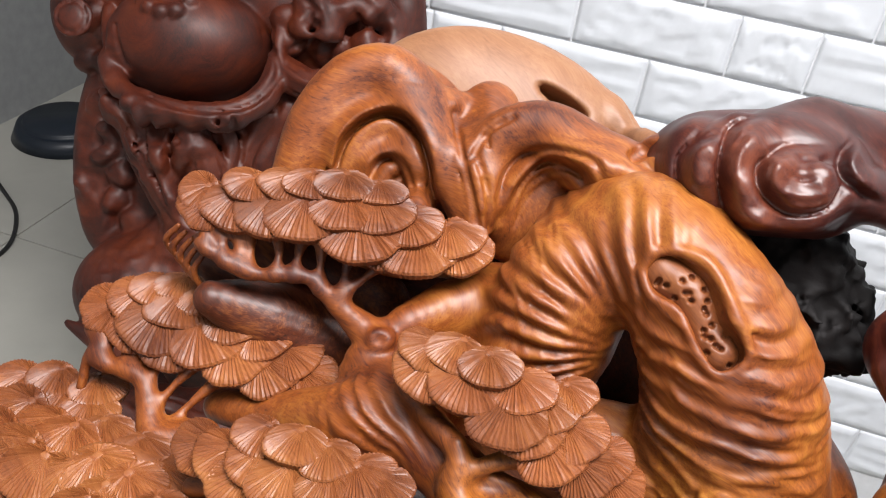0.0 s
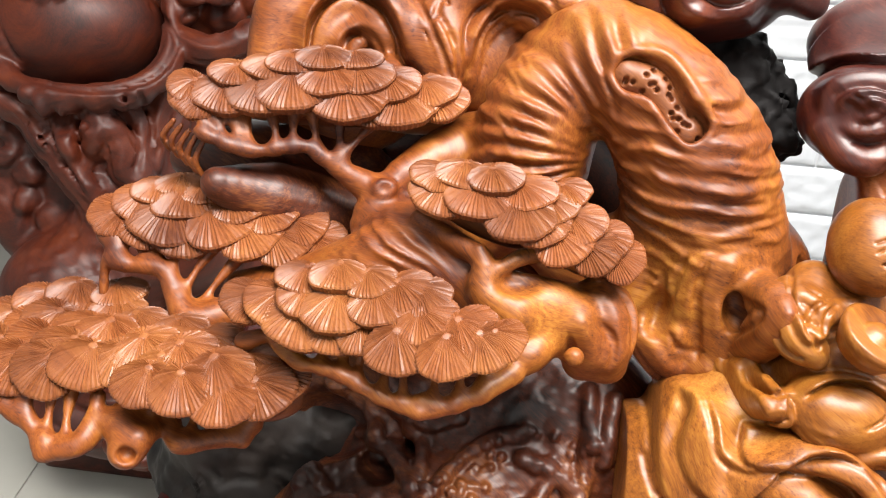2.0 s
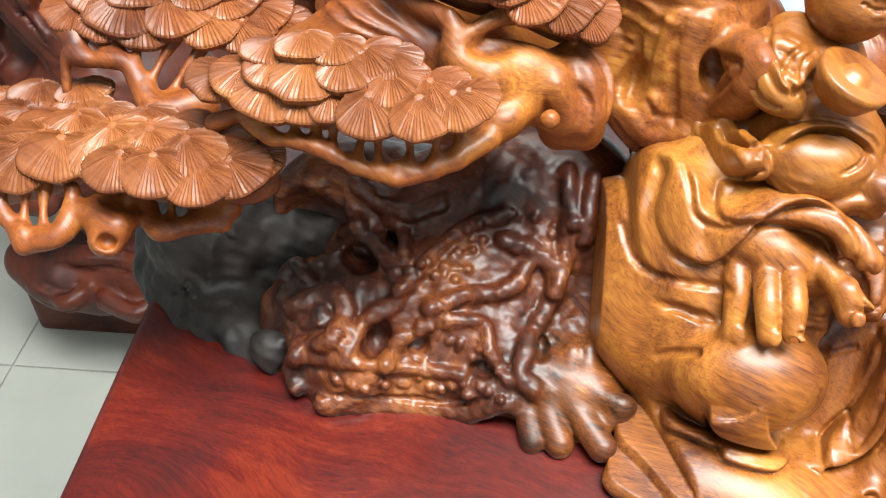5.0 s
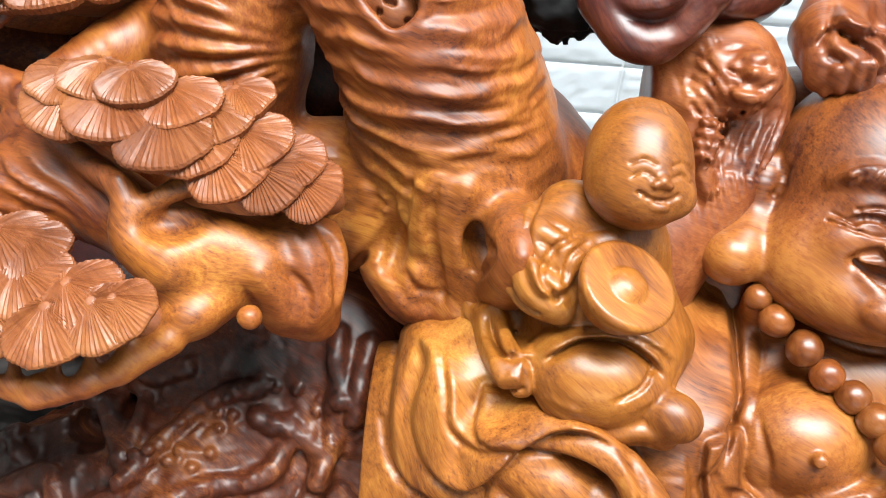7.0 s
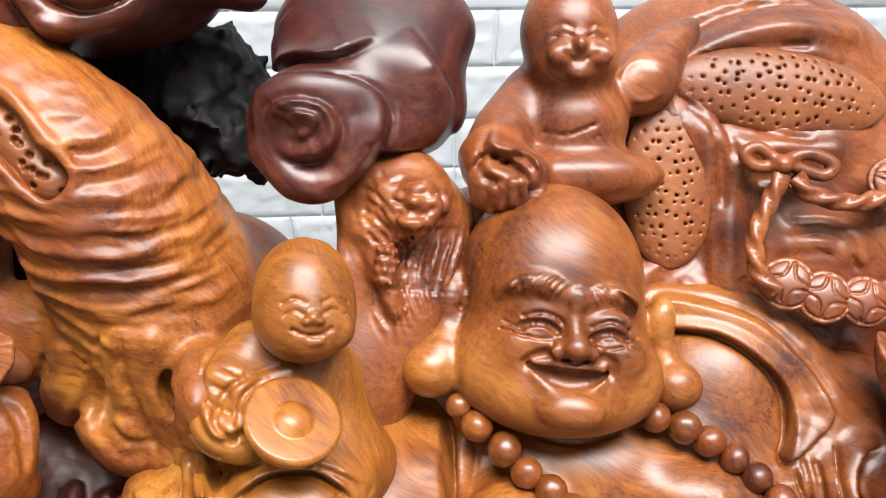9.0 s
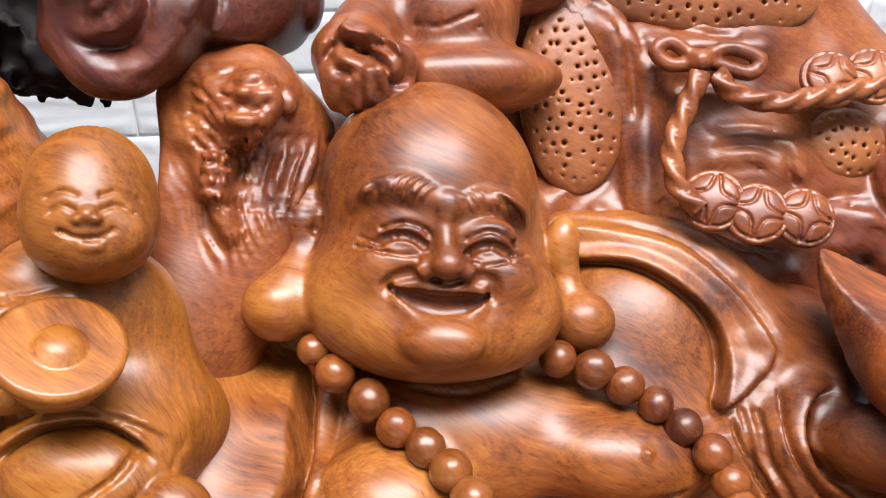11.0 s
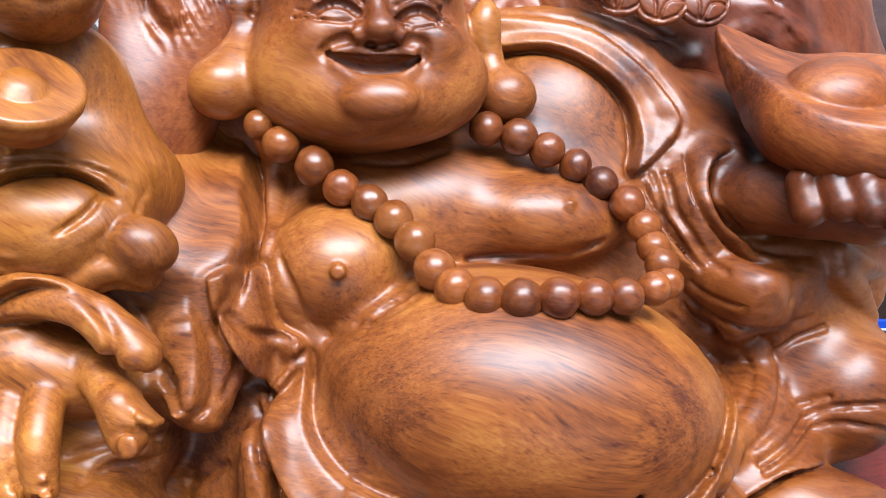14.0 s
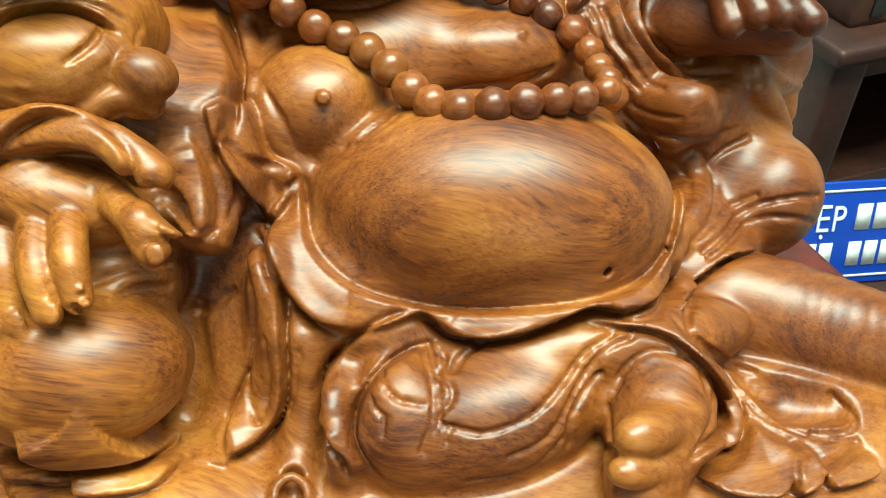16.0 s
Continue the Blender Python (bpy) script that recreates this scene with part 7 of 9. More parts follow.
for x in (0, 1):
    e = Vector((0.0863, 0.1947, 0.8819)).lerp(Vector((0.1084, 0.1954, 0.8852)), x)
    beast.bump(tuple(e), (0.0055, 0.004, 0.005), V8, -10, 0.002)
    beast.groove([tuple(e - Vector(V8[0]) * 0.008), tuple(e - Vector(V8[1]) * 0.005), tuple(e + Vector(V8[0]) * 0.008)], 0.0015, 0.0015, 4, V8)
beast.fold([(0.0792, 0.1989, 0.8868), (0.09, 0.196, 0.8924), (0.0995, 0.194, 0.8907), (0.11, 0.1957, 0.894), (0.12, 0.197, 0.8886)], 0.0035, 0.004, V8)
beast.bump((0.1218, 0.194, 0.8762), (0.007, 0.009, 0.006), V8, 0, 0.003)
for i in range(15):
    a = Vector((0.0828, 0.1818, 0.8558)).lerp(Vector((0.1534, 0.197, 0.8501)), i / 14)
    b = Vector((0.0728, 0.1627, 0.8125)).lerp(Vector((0.1327, 0.164, 0.8037)), i / 14)
    beast.groove([tuple(a), tuple(a.lerp(b, 0.5) + Vector(V8[0]) * 0.004 * math.sin(i * 1.7)), tuple(b)], 0.0020, 0.002, 4, V8)
for i in range(5):
    beast.groove([tuple(Vector((0.0579, 0.2135, 0.879)) - Vector(V8[1]) * 0.009 * i), tuple(Vector((0.0654, 0.2022, 0.8814)) - Vector(V8[1]) * 0.010 * i), tuple(Vector((0.072, 0.1969, 0.875)) - Vector(V8[1]) * 0.009 * i)], 0.0018, 0.002, 4, V8)
beast.ball((-0.0186, 0.2032, 0.8214), (0.052, 0.14, 0.14), V8, 0, 0.01, True)
under(clay_object("beast_figure", [beast], WOOD_SACK, None, "small carved lion beast clinging to the rock"), carving)

# ---------------------------------------------------------------- sack behind the figure
sack = Clay((0.06, 0.06, 0.42), (0.88, 0.48, 1.10), 0.0038)
sack.ball((0.4924, 0.2644, 0.7314), (0.24, 0.20, 0.09), V12, 0, 0.04)
sack.ball((0.4436, 0.3569, 0.8732), (0.18, 0.14, 0.075), V8, 0, 0.04)
sack.ball((0.6633, 0.1923, 0.6009), (0.12, 0.16, 0.08), V12, 0, 0.04)
sack.ball((0.351, 0.2489, 0.6503), (0.16, 0.16, 0.08), V12, 0, 0.04)
sack.ball((0.1866, 0.1957, 0.7109), (0.14, 0.16, 0.07), V8, 0, 0.04)
sack.ball((0.4459, 0.2545, 0.7629), (0.10, 0.06, 0.045), V11, 0, 0.03)
sack.fold([(0.3343, 0.2824, 0.9246), (0.3589, 0.2996, 0.9586), (0.4029, 0.3173, 0.9786), (0.4629, 0.3249, 0.9866), (0.5287, 0.3211, 0.98)], [0.012, 0.014, 0.016, 0.017, 0.017], 0.014, V8)
sack.fold([(0.3358, 0.2762, 0.9333), (0.3713, 0.2572, 0.9115), (0.4224, 0.245, 0.9005), (0.4972, 0.2441, 0.8986)], [0.010, 0.014, 0.016, 0.014], 0.016, V8)
sack.fold([(0.361, 0.2905, 0.9308), (0.3804, 0.2613, 0.8897), (0.3742, 0.23, 0.8457), (0.3461, 0.2032, 0.8061), (0.3216, 0.1913, 0.7939)], [0.010, 0.012, 0.012, 0.011, 0.008], 0.014, V11)
sack.fold([(0.4061, 0.2484, 0.8749), (0.3966, 0.2133, 0.8281), (0.4047, 0.1765, 0.7823), (0.4426, 0.1575, 0.7605)], [0.012, 0.014, 0.014, 0.012], 0.02, V11)
sack.fold([(0.611, 0.2277, 0.8383), (0.6072, 0.1981, 0.8029), (0.5835, 0.1721, 0.7774)], [0.012, 0.012, 0.010], 0.014, V12)
sack.fold([(0.536, 0.1627, 0.7798), (0.5618, 0.1615, 0.7838), (0.6005, 0.1504, 0.7582), (0.6401, 0.1387, 0.7319)], [0.008, 0.009, 0.010, 0.010], 0.012, V12)
sack.fold([(0.5431, 0.1495, 0.7621), (0.5589, 0.1443, 0.7615), (0.5668, 0.1486, 0.766)], [0.008, 0.010, 0.007], 0.008, V12)
sack.fold([(0.3573, 0.1903, 0.7805), (0.3915, 0.1778, 0.7608), (0.4376, 0.1615, 0.7472), (0.4851, 0.142, 0.7201), (0.5001, 0.1201, 0.6914)], [0.014, 0.016, 0.016, 0.016, 0.014], 0.02, V12)
sack.rough((0.4716, 0.1991, 0.7651), 0.3, 0.05, 0.003)
for pts in ([(0.3351, 0.2859, 0.9357), (0.3662, 0.3238, 0.9467), (0.4023, 0.3261, 0.9554), (0.4478, 0.3332, 0.9572), (0.4830, 0.3340, 0.9588)], [(0.3718, 0.3113, 0.9393), (0.4001, 0.2889, 0.9132), (0.4425, 0.2748, 0.8962), (0.4761, 0.2676, 0.8920)], [(0.3468, 0.2958, 0.9334), (0.3777, 0.2841, 0.9069), (0.3912, 0.2618, 0.8748), (0.3937, 0.2411, 0.8383)], [(0.3386, 0.2942, 0.9103), (0.3198, 0.2807, 0.8850), (0.2873, 0.2101, 0.8789), (0.3065, 0.2505, 0.8260)]):
    sack.groove(pts, 0.0036, 0.003, 5, V8)
for pts, h in (([(0.5154, 0.2166, 0.8203), (0.5148, 0.2019, 0.8032), (0.5205, 0.1940, 0.7924)], 0.006), ([(0.6005, 0.2241, 0.8322), (0.5935, 0.2027, 0.7989), (0.5786, 0.1831, 0.7799)], 0.006)):
    sack.lip(pts, h, V12, 0.02, 0.003, 0.005)
for pts, r in (([(0.5544, 0.1744, 0.7663), (0.5773, 0.1666, 0.7690), (0.6104, 0.1540, 0.7439)], 0.008), ([(0.5617, 0.1653, 0.7558), (0.5809, 0.1615, 0.7466), (0.5903, 0.1550, 0.7345)], 0.007), ([(0.4534, 0.2220, 0.8208), (0.4851, 0.2227, 0.8238), (0.5148, 0.2136, 0.8169)], 0.006), ([(0.4519, 0.2124, 0.8087), (0.4828, 0.2116, 0.8123), (0.5036, 0.2036, 0.8054)], 0.005), ([(0.3944, 0.2053, 0.7842), (0.3988, 0.1569, 0.7712), (0.4438, 0.1421, 0.7528), (0.5144, 0.1607, 0.7313)], 0.009), ([(0.6065, 0.2108, 0.8185), (0.5959, 0.1867, 0.7918), (0.6105, 0.1725, 0.7638)], 0.010)):
    sack.fold(pts, r, 0.008, V12, 0.4)
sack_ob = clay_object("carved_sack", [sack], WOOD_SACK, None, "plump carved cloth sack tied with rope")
under(sack_ob, carving)


def patch(c, half, view, turn, gap, r, seed):
    q = Clay(np.array(c) - max(half) - 0.01, np.array(c) + max(half) + 0.01, 0.0016)
    q.ball(c, half, view, turn, 0.004)
    q.pits(Vector(c) + Vector(view[2]) * half[2] * 0.8, (half[0], half[1], half[2] * 0.5), view, turn, gap, r, seed)
    ob = clay_object("pitted_patch", [q], WOOD_PINE, None, "cloth patch covered with small drilled pits")
    ob.parent = sack_ob
    ob.matrix_parent_inverse = sack_ob.matrix_basis.inverted()
    return ob


patch((0.3464, 0.2666, 0.8484), (0.045, 0.084, 0.016), V11, 3, 0.0100, 0.0019, 1)
patch((0.4531, 0.3067, 0.921), (0.105, 0.042, 0.018), V8, -9, 0.0112, 0.0020, 2)
patch((0.5635, 0.2172, 0.8159), (0.034, 0.030, 0.014), V12, 0, 0.0100, 0.0018, 3)


def rope(name, pts, r, parent, twist=70):
    """A cord of two strands twisted together."""
    p, _ = curve_points([W(q) for q in pts], 1.0, 36)
    bm = bmesh.new()
    rows = []
    up = Vector((0, -0.6, 0.8))
    run = 0.0
    for i, c in enumerate(p):
        t = Vector(p[min(i + 1, len(p) - 1)] - p[max(i - 1, 0)]).normalized()
        run += (Vector(p[i]) - Vector(p[i - 1])).length if i else 0
        a = t.cross(up).normalized()
        b = t.cross(a)
        row = []
        for k in range(16):
            f = 2 * math.pi * k / 16
            rr = r * (0.66 + 0.42 * abs(math.cos(1.5 * f + run / r * 1.1)))
            row.append(bm.verts.new(Vector(c) + (a * math.cos(f) + b * math.sin(f)) * rr))
        rows.append(row)
    for x, y in zip(rows, rows[1:]):
        for k in range(16):
            bm.faces.new((x[k], x[(k + 1) % 16], y[(k + 1) % 16], y[k]))
    ob = part(name, bm, WOOD_SACK)
    ob.parent = parent
    ob.matrix_parent_inverse = parent.matrix_basis.inverted()
    return ob


rope("rope", [(0.435, 0.228, 0.877), (0.4218, 0.2135, 0.8556), (0.4078, 0.1949, 0.8316), (0.4088, 0.1747, 0.808), (0.4233, 0.1601, 0.7958)], 0.0042, sack_ob)
rope("rope", [(0.4458, 0.2267, 0.8771), (0.4592, 0.2148, 0.8652), (0.4934, 0.2066, 0.8594), (0.5251, 0.2075, 0.8634), (0.5765, 0.2107, 0.8695)], 0.0042, sack_ob)
bow = Clay((0.36, 0.06, 0.70), (0.56, 0.30, 0.95), 0.0022)
bow.rod([(0.4354, 0.2376, 0.8826), (0.4166, 0.2483, 0.8953), (0.4031, 0.2464, 0.8896), (0.4134, 0.2391, 0.8805), (0.4353, 0.2371, 0.8818)], 0.006, 0.004)
bow.rod([(0.4377, 0.2385, 0.8845), (0.4601, 0.2406, 0.8921), (0.4836, 0.2329, 0.885), (0.4743, 0.228, 0.8756), (0.4463, 0.2358, 0.882)], 0.006, 0.004)
bow.ball((0.4355, 0.2332, 0.8851), 0.009, None, 0, 0.005)
ob = clay_object("bow_knot", [bow], WOOD_SACK)
ob.parent = sack_ob
ob.matrix_parent_inverse = sack_ob.matrix_basis.inverted()


for p, r, lean in (((0.4348, 0.1664, 0.8004), 0.0250, -0.25), ((0.4655, 0.152, 0.7955), 0.0245, -0.15), ((0.5017, 0.1459, 0.7934), 0.0240, 0.0), ((0.538, 0.2162, 0.8757), 0.0240, 0.0), ((0.5726, 0.216, 0.8768), 0.0240, 0.0)):
    v = [Vector(a) for a in V11]
    n = (v[2] + Vector((0, 0, 0.35)) + v[0] * lean).normalized()
    ax = v[0] - n * v[0].dot(n)
    ax.normalize()
    view = (tuple(ax), tuple(n.cross(ax)), tuple(n))
    q = Clay(np.array(p) - 0.034, np.array(p) + 0.034, 0.0012)
    q.ball(Vector(p) - n * 0.006, (r, r, 0.010), view, 0, 0.002)
    ay = n.cross(ax)
    at = lambda x, y: tuple(Vector(p) + ax * x * r + ay * y * r)
    q.groove([at(0.86 * math.cos(w), 0.86 * math.sin(w)) for w in np.linspace(0, 6.28, 13)], 0.0014, 0.001, 3, view)
    for w in (0.5, 2.07, 3.64, 5.21):
        q.groove([at(0.8 * math.cos(w - 0.7), 0.8 * math.sin(w - 0.7)), at(0.34 * math.cos(w), 0.34 * math.sin(w)), at(0.8 * math.cos(w + 0.7), 0.8 * math.sin(w + 0.7))], 0.0013, 0.001, 4, view)
    ob = clay_object("coin", [q], WOOD_SACK)
    ob.parent = sack_ob
    ob.matrix_parent_inverse = sack_ob.matrix_basis.inverted()

# ---------------------------------------------------------------- clouds, caps and dark root above
cloud = Clay((-0.30, 0.02, 0.78), (0.30, 0.44, 1.20), 0.0024)
cloud.ball((-0.1363, 0.3127, 1.0315), (0.085, 0.060, 0.055), V0, -8, 0.014)
cloud.ball((-0.2043, 0.3123, 1.0179), (0.065, 0.055, 0.055), V0, 0, 0.02)
cloud.ball((-0.0813, 0.3675, 1.0579), (0.06, 0.030, 0.045), V0, -14, 0.02)
cloud.ball((-0.1461, 0.2798, 1.0498), (0.066, 0.050, 0.036), V0, -12, 0.012)
cloud.ball((-0.2193, 0.2748, 1.031), (0.034, 0.046, 0.034), V0, 0, 0.012)
cloud.rod([(-0.1651, 0.3017, 1.0711), (-0.1338, 0.3224, 1.0822), (-0.0947, 0.3374, 1.0726), (-0.0609, 0.3431, 1.0508)], [0.018, 0.022, 0.020, 0.018], 0.012)
cloud.rod([(-0.1059, 0.2705, 1.0492), (-0.0731, 0.2847, 1.0407), (-0.0366, 0.3016, 1.0257)], [0.020, 0.022, 0.018], 0.014)
for pts, r in (([(-0.2189, 0.2957, 1.0717), (-0.2337, 0.2538, 1.0505), (-0.219, 0.2296, 1.0273), (-0.1857, 0.2184, 1.017), (-0.1602, 0.2128, 1.0181)], 0.0055),
               ([(-0.1819, 0.2884, 1.0845), (-0.2018, 0.2452, 1.0633), (-0.1894, 0.2209, 1.0406), (-0.154, 0.2125, 1.0339), (-0.1186, 0.2232, 1.0376), (-0.0934, 0.248, 1.0477)], 0.0062),
               ([(-0.1215, 0.2654, 1.0839), (-0.1564, 0.2445, 1.0831), (-0.1726, 0.2291, 1.0656), (-0.159, 0.217, 1.0517), (-0.1282, 0.2243, 1.0519), (-0.1091, 0.2431, 1.0643), (-0.1179, 0.2496, 1.0772)], 0.0052)):
    cloud.lip(pts, 0.010, V0, 0.03)
for pts, r in (([(-0.2, 0.2885, 1.0726), (-0.2153, 0.2461, 1.0509), (-0.2011, 0.2249, 1.0323), (-0.1701, 0.2163, 1.0269)], 0.006),
               ([(-0.1816, 0.2275, 1.0478), (-0.1566, 0.217, 1.0417), (-0.125, 0.2254, 1.0432), (-0.0997, 0.2499, 1.0529)], 0.005)):
    cloud.fold(pts, r, 0.008, V0, 0)
cloud.bump((-0.1532, 0.2341, 1.0663), (0.012, 0.013, 0.010), V0, 20, 0.006)
cloud.bump((-0.1304, 0.2355, 1.0696), (0.016, 0.012, 0.014), V0, 0, 0.006)
cloud.ball((0.0191, 0.2315, 0.935), (0.060, 0.050, 0.050), V8, 0, 0.016)
cloud.ball((0.068, 0.2796, 0.9517), (0.072, 0.066, 0.055), V8, 0, 0.02)
cloud.ball((0.1171, 0.292, 0.9384), (0.030, 0.048, 0.04), V8, 20, 0.014)
cloud.ball((0.0689, 0.3198, 0.9795), (0.09, 0.06, 0.05), V8, 0, 0.02)
cloud.rod([(-0.0221, 0.2022, 0.9268), (0.0011, 0.1822, 0.9105), (0.0239, 0.1786, 0.9074), (0.0447, 0.1944, 0.913)], [0.014, 0.016, 0.014, 0.012], 0.014)
cloud.lip([(0.0197, 0.1595, 0.9152), (0.0441, 0.1597, 0.9253), (0.0681, 0.1718, 0.9509), (0.0752, 0.1875, 0.9719), (0.0596, 0.2008, 0.9882), (0.0204, 0.2076, 0.9943), (-0.019, 0.2063, 0.9899), (-0.0335, 0.2001, 0.9725), (-0.0289, 0.1883, 0.9493)], 0.012, V8, 0.03)
cloud.lip([(-0.0148, 0.1748, 0.9491), (0.0026, 0.1672, 0.9405), (0.0288, 0.1648, 0.9473), (0.0376, 0.1763, 0.9629), (0.0247, 0.1873, 0.9764), (-0.0013, 0.1904, 0.9786), (-0.0173, 0.1909, 0.9698), (-0.0165, 0.1815, 0.9577)], 0.010, V8, 0.02)
cloud.lip([(-0.0054, 0.1733, 0.9643), (0.0074, 0.1682, 0.9584), (0.0212, 0.1724, 0.9649), (0.0204, 0.1776, 0.9717), (0.0054, 0.1803, 0.9741), (-0.0046, 0.178, 0.9705)], 0.006, V8, 0.012)
cloud.lip([(0.0567, 0.2119, 0.9202), (0.0896, 0.2089, 0.9187), (0.1202, 0.2147, 0.9283), (0.1335, 0.2406, 0.9466), (0.1193, 0.2586, 0.969), (0.0957, 0.2798, 0.995)], 0.012, V8, 0.03)
cloud.lip([(-0.0396, 0.2388, 0.9814), (-0.0121, 0.2461, 0.9929), (0.0335, 0.2417, 0.9903), (0.0707, 0.2584, 0.9982)], 0.010, V8, 0.03)
cloud.lip([(-0.1770, 0.2799, 1.0913), (-0.1994, 0.2665, 1.0807), (-0.2063, 0.2424, 1.0588), (-0.1946, 0.2314, 1.0331), (-0.1698, 0.2131, 1.0200), (-0.1230, 0.2683, 0.9943), (-0.0894, 0.2777, 1.0039)], 0.012, V0, 0.03, 0.0028, 0.005)
cloud.lip([(-0.1518, 0.2442, 1.0784), (-0.1724, 0.2370, 1.0661), (-0.1703, 0.2275, 1.0490), (-0.1453, 0.2253, 1.0368), (-0.1185, 0.2335, 1.0448), (-0.1087, 0.2503, 1.0614)], 0.010, V0, 0.02, 0.0028, 0.005)
cloud.lip([(-0.2082, 0.2597, 1.0760), (-0.2335, 0.2507, 1.0547), (-0.2317, 0.2421, 1.0364), (-0.2203, 0.2164, 1.0273)], 0.009, V0, 0.025, 0.0028, 0.004)
cloud.lip([(-0.0972, 0.3054, 1.0824), (-0.1103, 0.2667, 1.0758), (-0.0979, 0.2542, 1.0621), (-0.0622, 0.2672, 1.0479)], 0.009, V0, 0.03, 0.0028, 0.004)
under(clay_object("scroll_cloud", [cloud], WOOD_DARK, None, "dark plum scroll-shaped carved clouds"), carving)

bark = Clay((-0.22, 0.06, 0.70), (0.12, 0.40, 1.06), 0.0036)
bark.ball((-0.0964, 0.3401, 0.9154), (0.075, 0.05, 0.06), V8, -10, 0.02)
bark.ball((-0.0649, 0.3093, 0.8774), (0.065, 0.032, 0.05), V8, -15, 0.02)
bark.ball((-0.1415, 0.3618, 0.923), (0.08, 0.05, 0.05), V8, -10, 0.02)
bark.ball((-0.1152, 0.3574, 0.9533), (0.06, 0.03, 0.05), V8, -20, 0.02)
bark.rough((-0.0879, 0.3117, 0.9117), 0.17, 0.022, 0.010)
bark.rough((-0.0879, 0.3117, 0.9117), 0.17, 0.009, 0.004, 31)
under(clay_object("charred_root", [bark], WOOD_BARK, None, "black rough charred root wood"), carving)

caps = Clay((-0.74, 0.12, 0.80), (-0.14, 0.52, 1.16), 0.0026)
caps.ball((-0.5217, 0.317, 0.9243), (0.10, 0.12, 0.045), V0, -8, 0.02)
caps.ball((-0.3516, 0.3306, 0.9403), (0.11, 0.085, 0.045), V0, -10, 0.02)
caps.rod([(-0.6096, 0.2596, 0.9054), (-0.6049, 0.2987, 0.9628), (-0.5806, 0.3322, 1.0049), (-0.5422, 0.3448, 1.0196), (-0.4967, 0.3291, 1.002), (-0.4584, 0.2927, 0.9668), (-0.4135, 0.2571, 0.9194)], [0.024, 0.028, 0.030, 0.030, 0.026, 0.022, 0.016], 0.014)
caps.fold([(-0.5571, 0.2554, 0.923), (-0.55, 0.2821, 0.9683), (-0.5203, 0.2959, 0.9897), (-0.4812, 0.281, 0.9719), (-0.449, 0.243, 0.929)], [0.012, 0.014, 0.014, 0.012, 0.010], 0.010, V0)
caps.fold([(-0.5149, 0.242, 0.9323), (-0.5031, 0.258, 0.9634), (-0.4829, 0.256, 0.9606), (-0.4643, 0.234, 0.9356)], 0.008, 0.008, V0)
caps.groove([(-0.5674, 0.2424, 0.9328), (-0.5559, 0.2714, 0.9837), (-0.5254, 0.2888, 1.0066), (-0.4885, 0.282, 0.9945), (-0.4526, 0.2523, 0.9554)], 0.006, 0.006, 5, V0)
caps.rod([(-0.4016, 0.2537, 0.9249), (-0.4177, 0.2853, 0.969), (-0.4064, 0.3099, 1.0022), (-0.3648, 0.3199, 1.0155), (-0.3142, 0.3033, 1.0059), (-0.258, 0.2812, 0.9898)], [0.012, 0.018, 0.022, 0.025, 0.026, 0.022], 0.012)
caps.fold([(-0.38, 0.2534, 0.9352), (-0.3733, 0.2812, 0.9711), (-0.3456, 0.2925, 0.9914), (-0.3104, 0.2827, 0.9919)], [0.007, 0.009, 0.009, 0.008], 0.010, V0)
caps.groove([(-0.3901, 0.2488, 0.941), (-0.3909, 0.2753, 0.9813), (-0.3622, 0.2899, 1.0063), (-0.3156, 0.2825, 1.0027)], 0.005, 0.005, 5, V0)
caps.fold([(-0.4689, 0.3384, 1.0026), (-0.4382, 0.3105, 0.9774), (-0.407, 0.2662, 0.9363)], [0.010, 0.010, 0.008], 0.012, V0)
caps.fold([(-0.4293, 0.3463, 1.0099), (-0.4227, 0.3141, 0.9866)], [0.016, 0.010], 0.014, V0)
caps.fold([(-0.2829, 0.2699, 1.009), (-0.2508, 0.2651, 1.0089), (-0.2419, 0.2798, 1.028)], [0.02, 0.02, 0.016], 0.016, V0)
caps.lip([(-0.5654, 0.2449, 0.9322), (-0.5566, 0.278, 0.9791), (-0.5219, 0.2961, 1.0035), (-0.484, 0.2886, 0.9881), (-0.4487, 0.2545, 0.9427)], 0.005, V0)
caps.lip([(-0.5243, 0.2424, 0.9325), (-0.5179, 0.2576, 0.9625), (-0.5032, 0.2631, 0.9749), (-0.4826, 0.2596, 0.9622), (-0.4658, 0.2398, 0.9449)], 0.004, V0, 0.02)
caps.lip([(-0.3922, 0.251, 0.9359), (-0.3927, 0.2794, 0.9789), (-0.3681, 0.2946, 1.0026), (-0.3173, 0.2897, 1.005), (-0.2977, 0.2729, 0.9912)], 0.005, V0)
caps.lip([(-0.372, 0.2524, 0.9402), (-0.3672, 0.2766, 0.9751), (-0.3447, 0.2871, 0.9922), (-0.3187, 0.2815, 0.9931), (-0.3017, 0.2747, 0.9768)], 0.004, V0, 0.02)
caps.lip([(-0.5506, 0.2084, 0.9524), (-0.5656, 0.2797, 0.9582), (-0.5495, 0.3005, 0.9825), (-0.5227, 0.3117, 0.9930), (-0.4928, 0.2932, 0.9947), (-0.4664, 0.2708, 0.9751), (-0.4545, 0.2754, 0.9234)], 0.009, V0, 0.02, 0.0028, 0.006)
caps.lip([(-0.5211, 0.2236, 0.9554), (-0.5260, 0.2743, 0.9520), (-0.5142, 0.2846, 0.9567), (-0.4956, 0.2756, 0.9520), (-0.4717, 0.2283, 0.9481)], 0.006, V0, 0.016, 0.0028, 0.004)
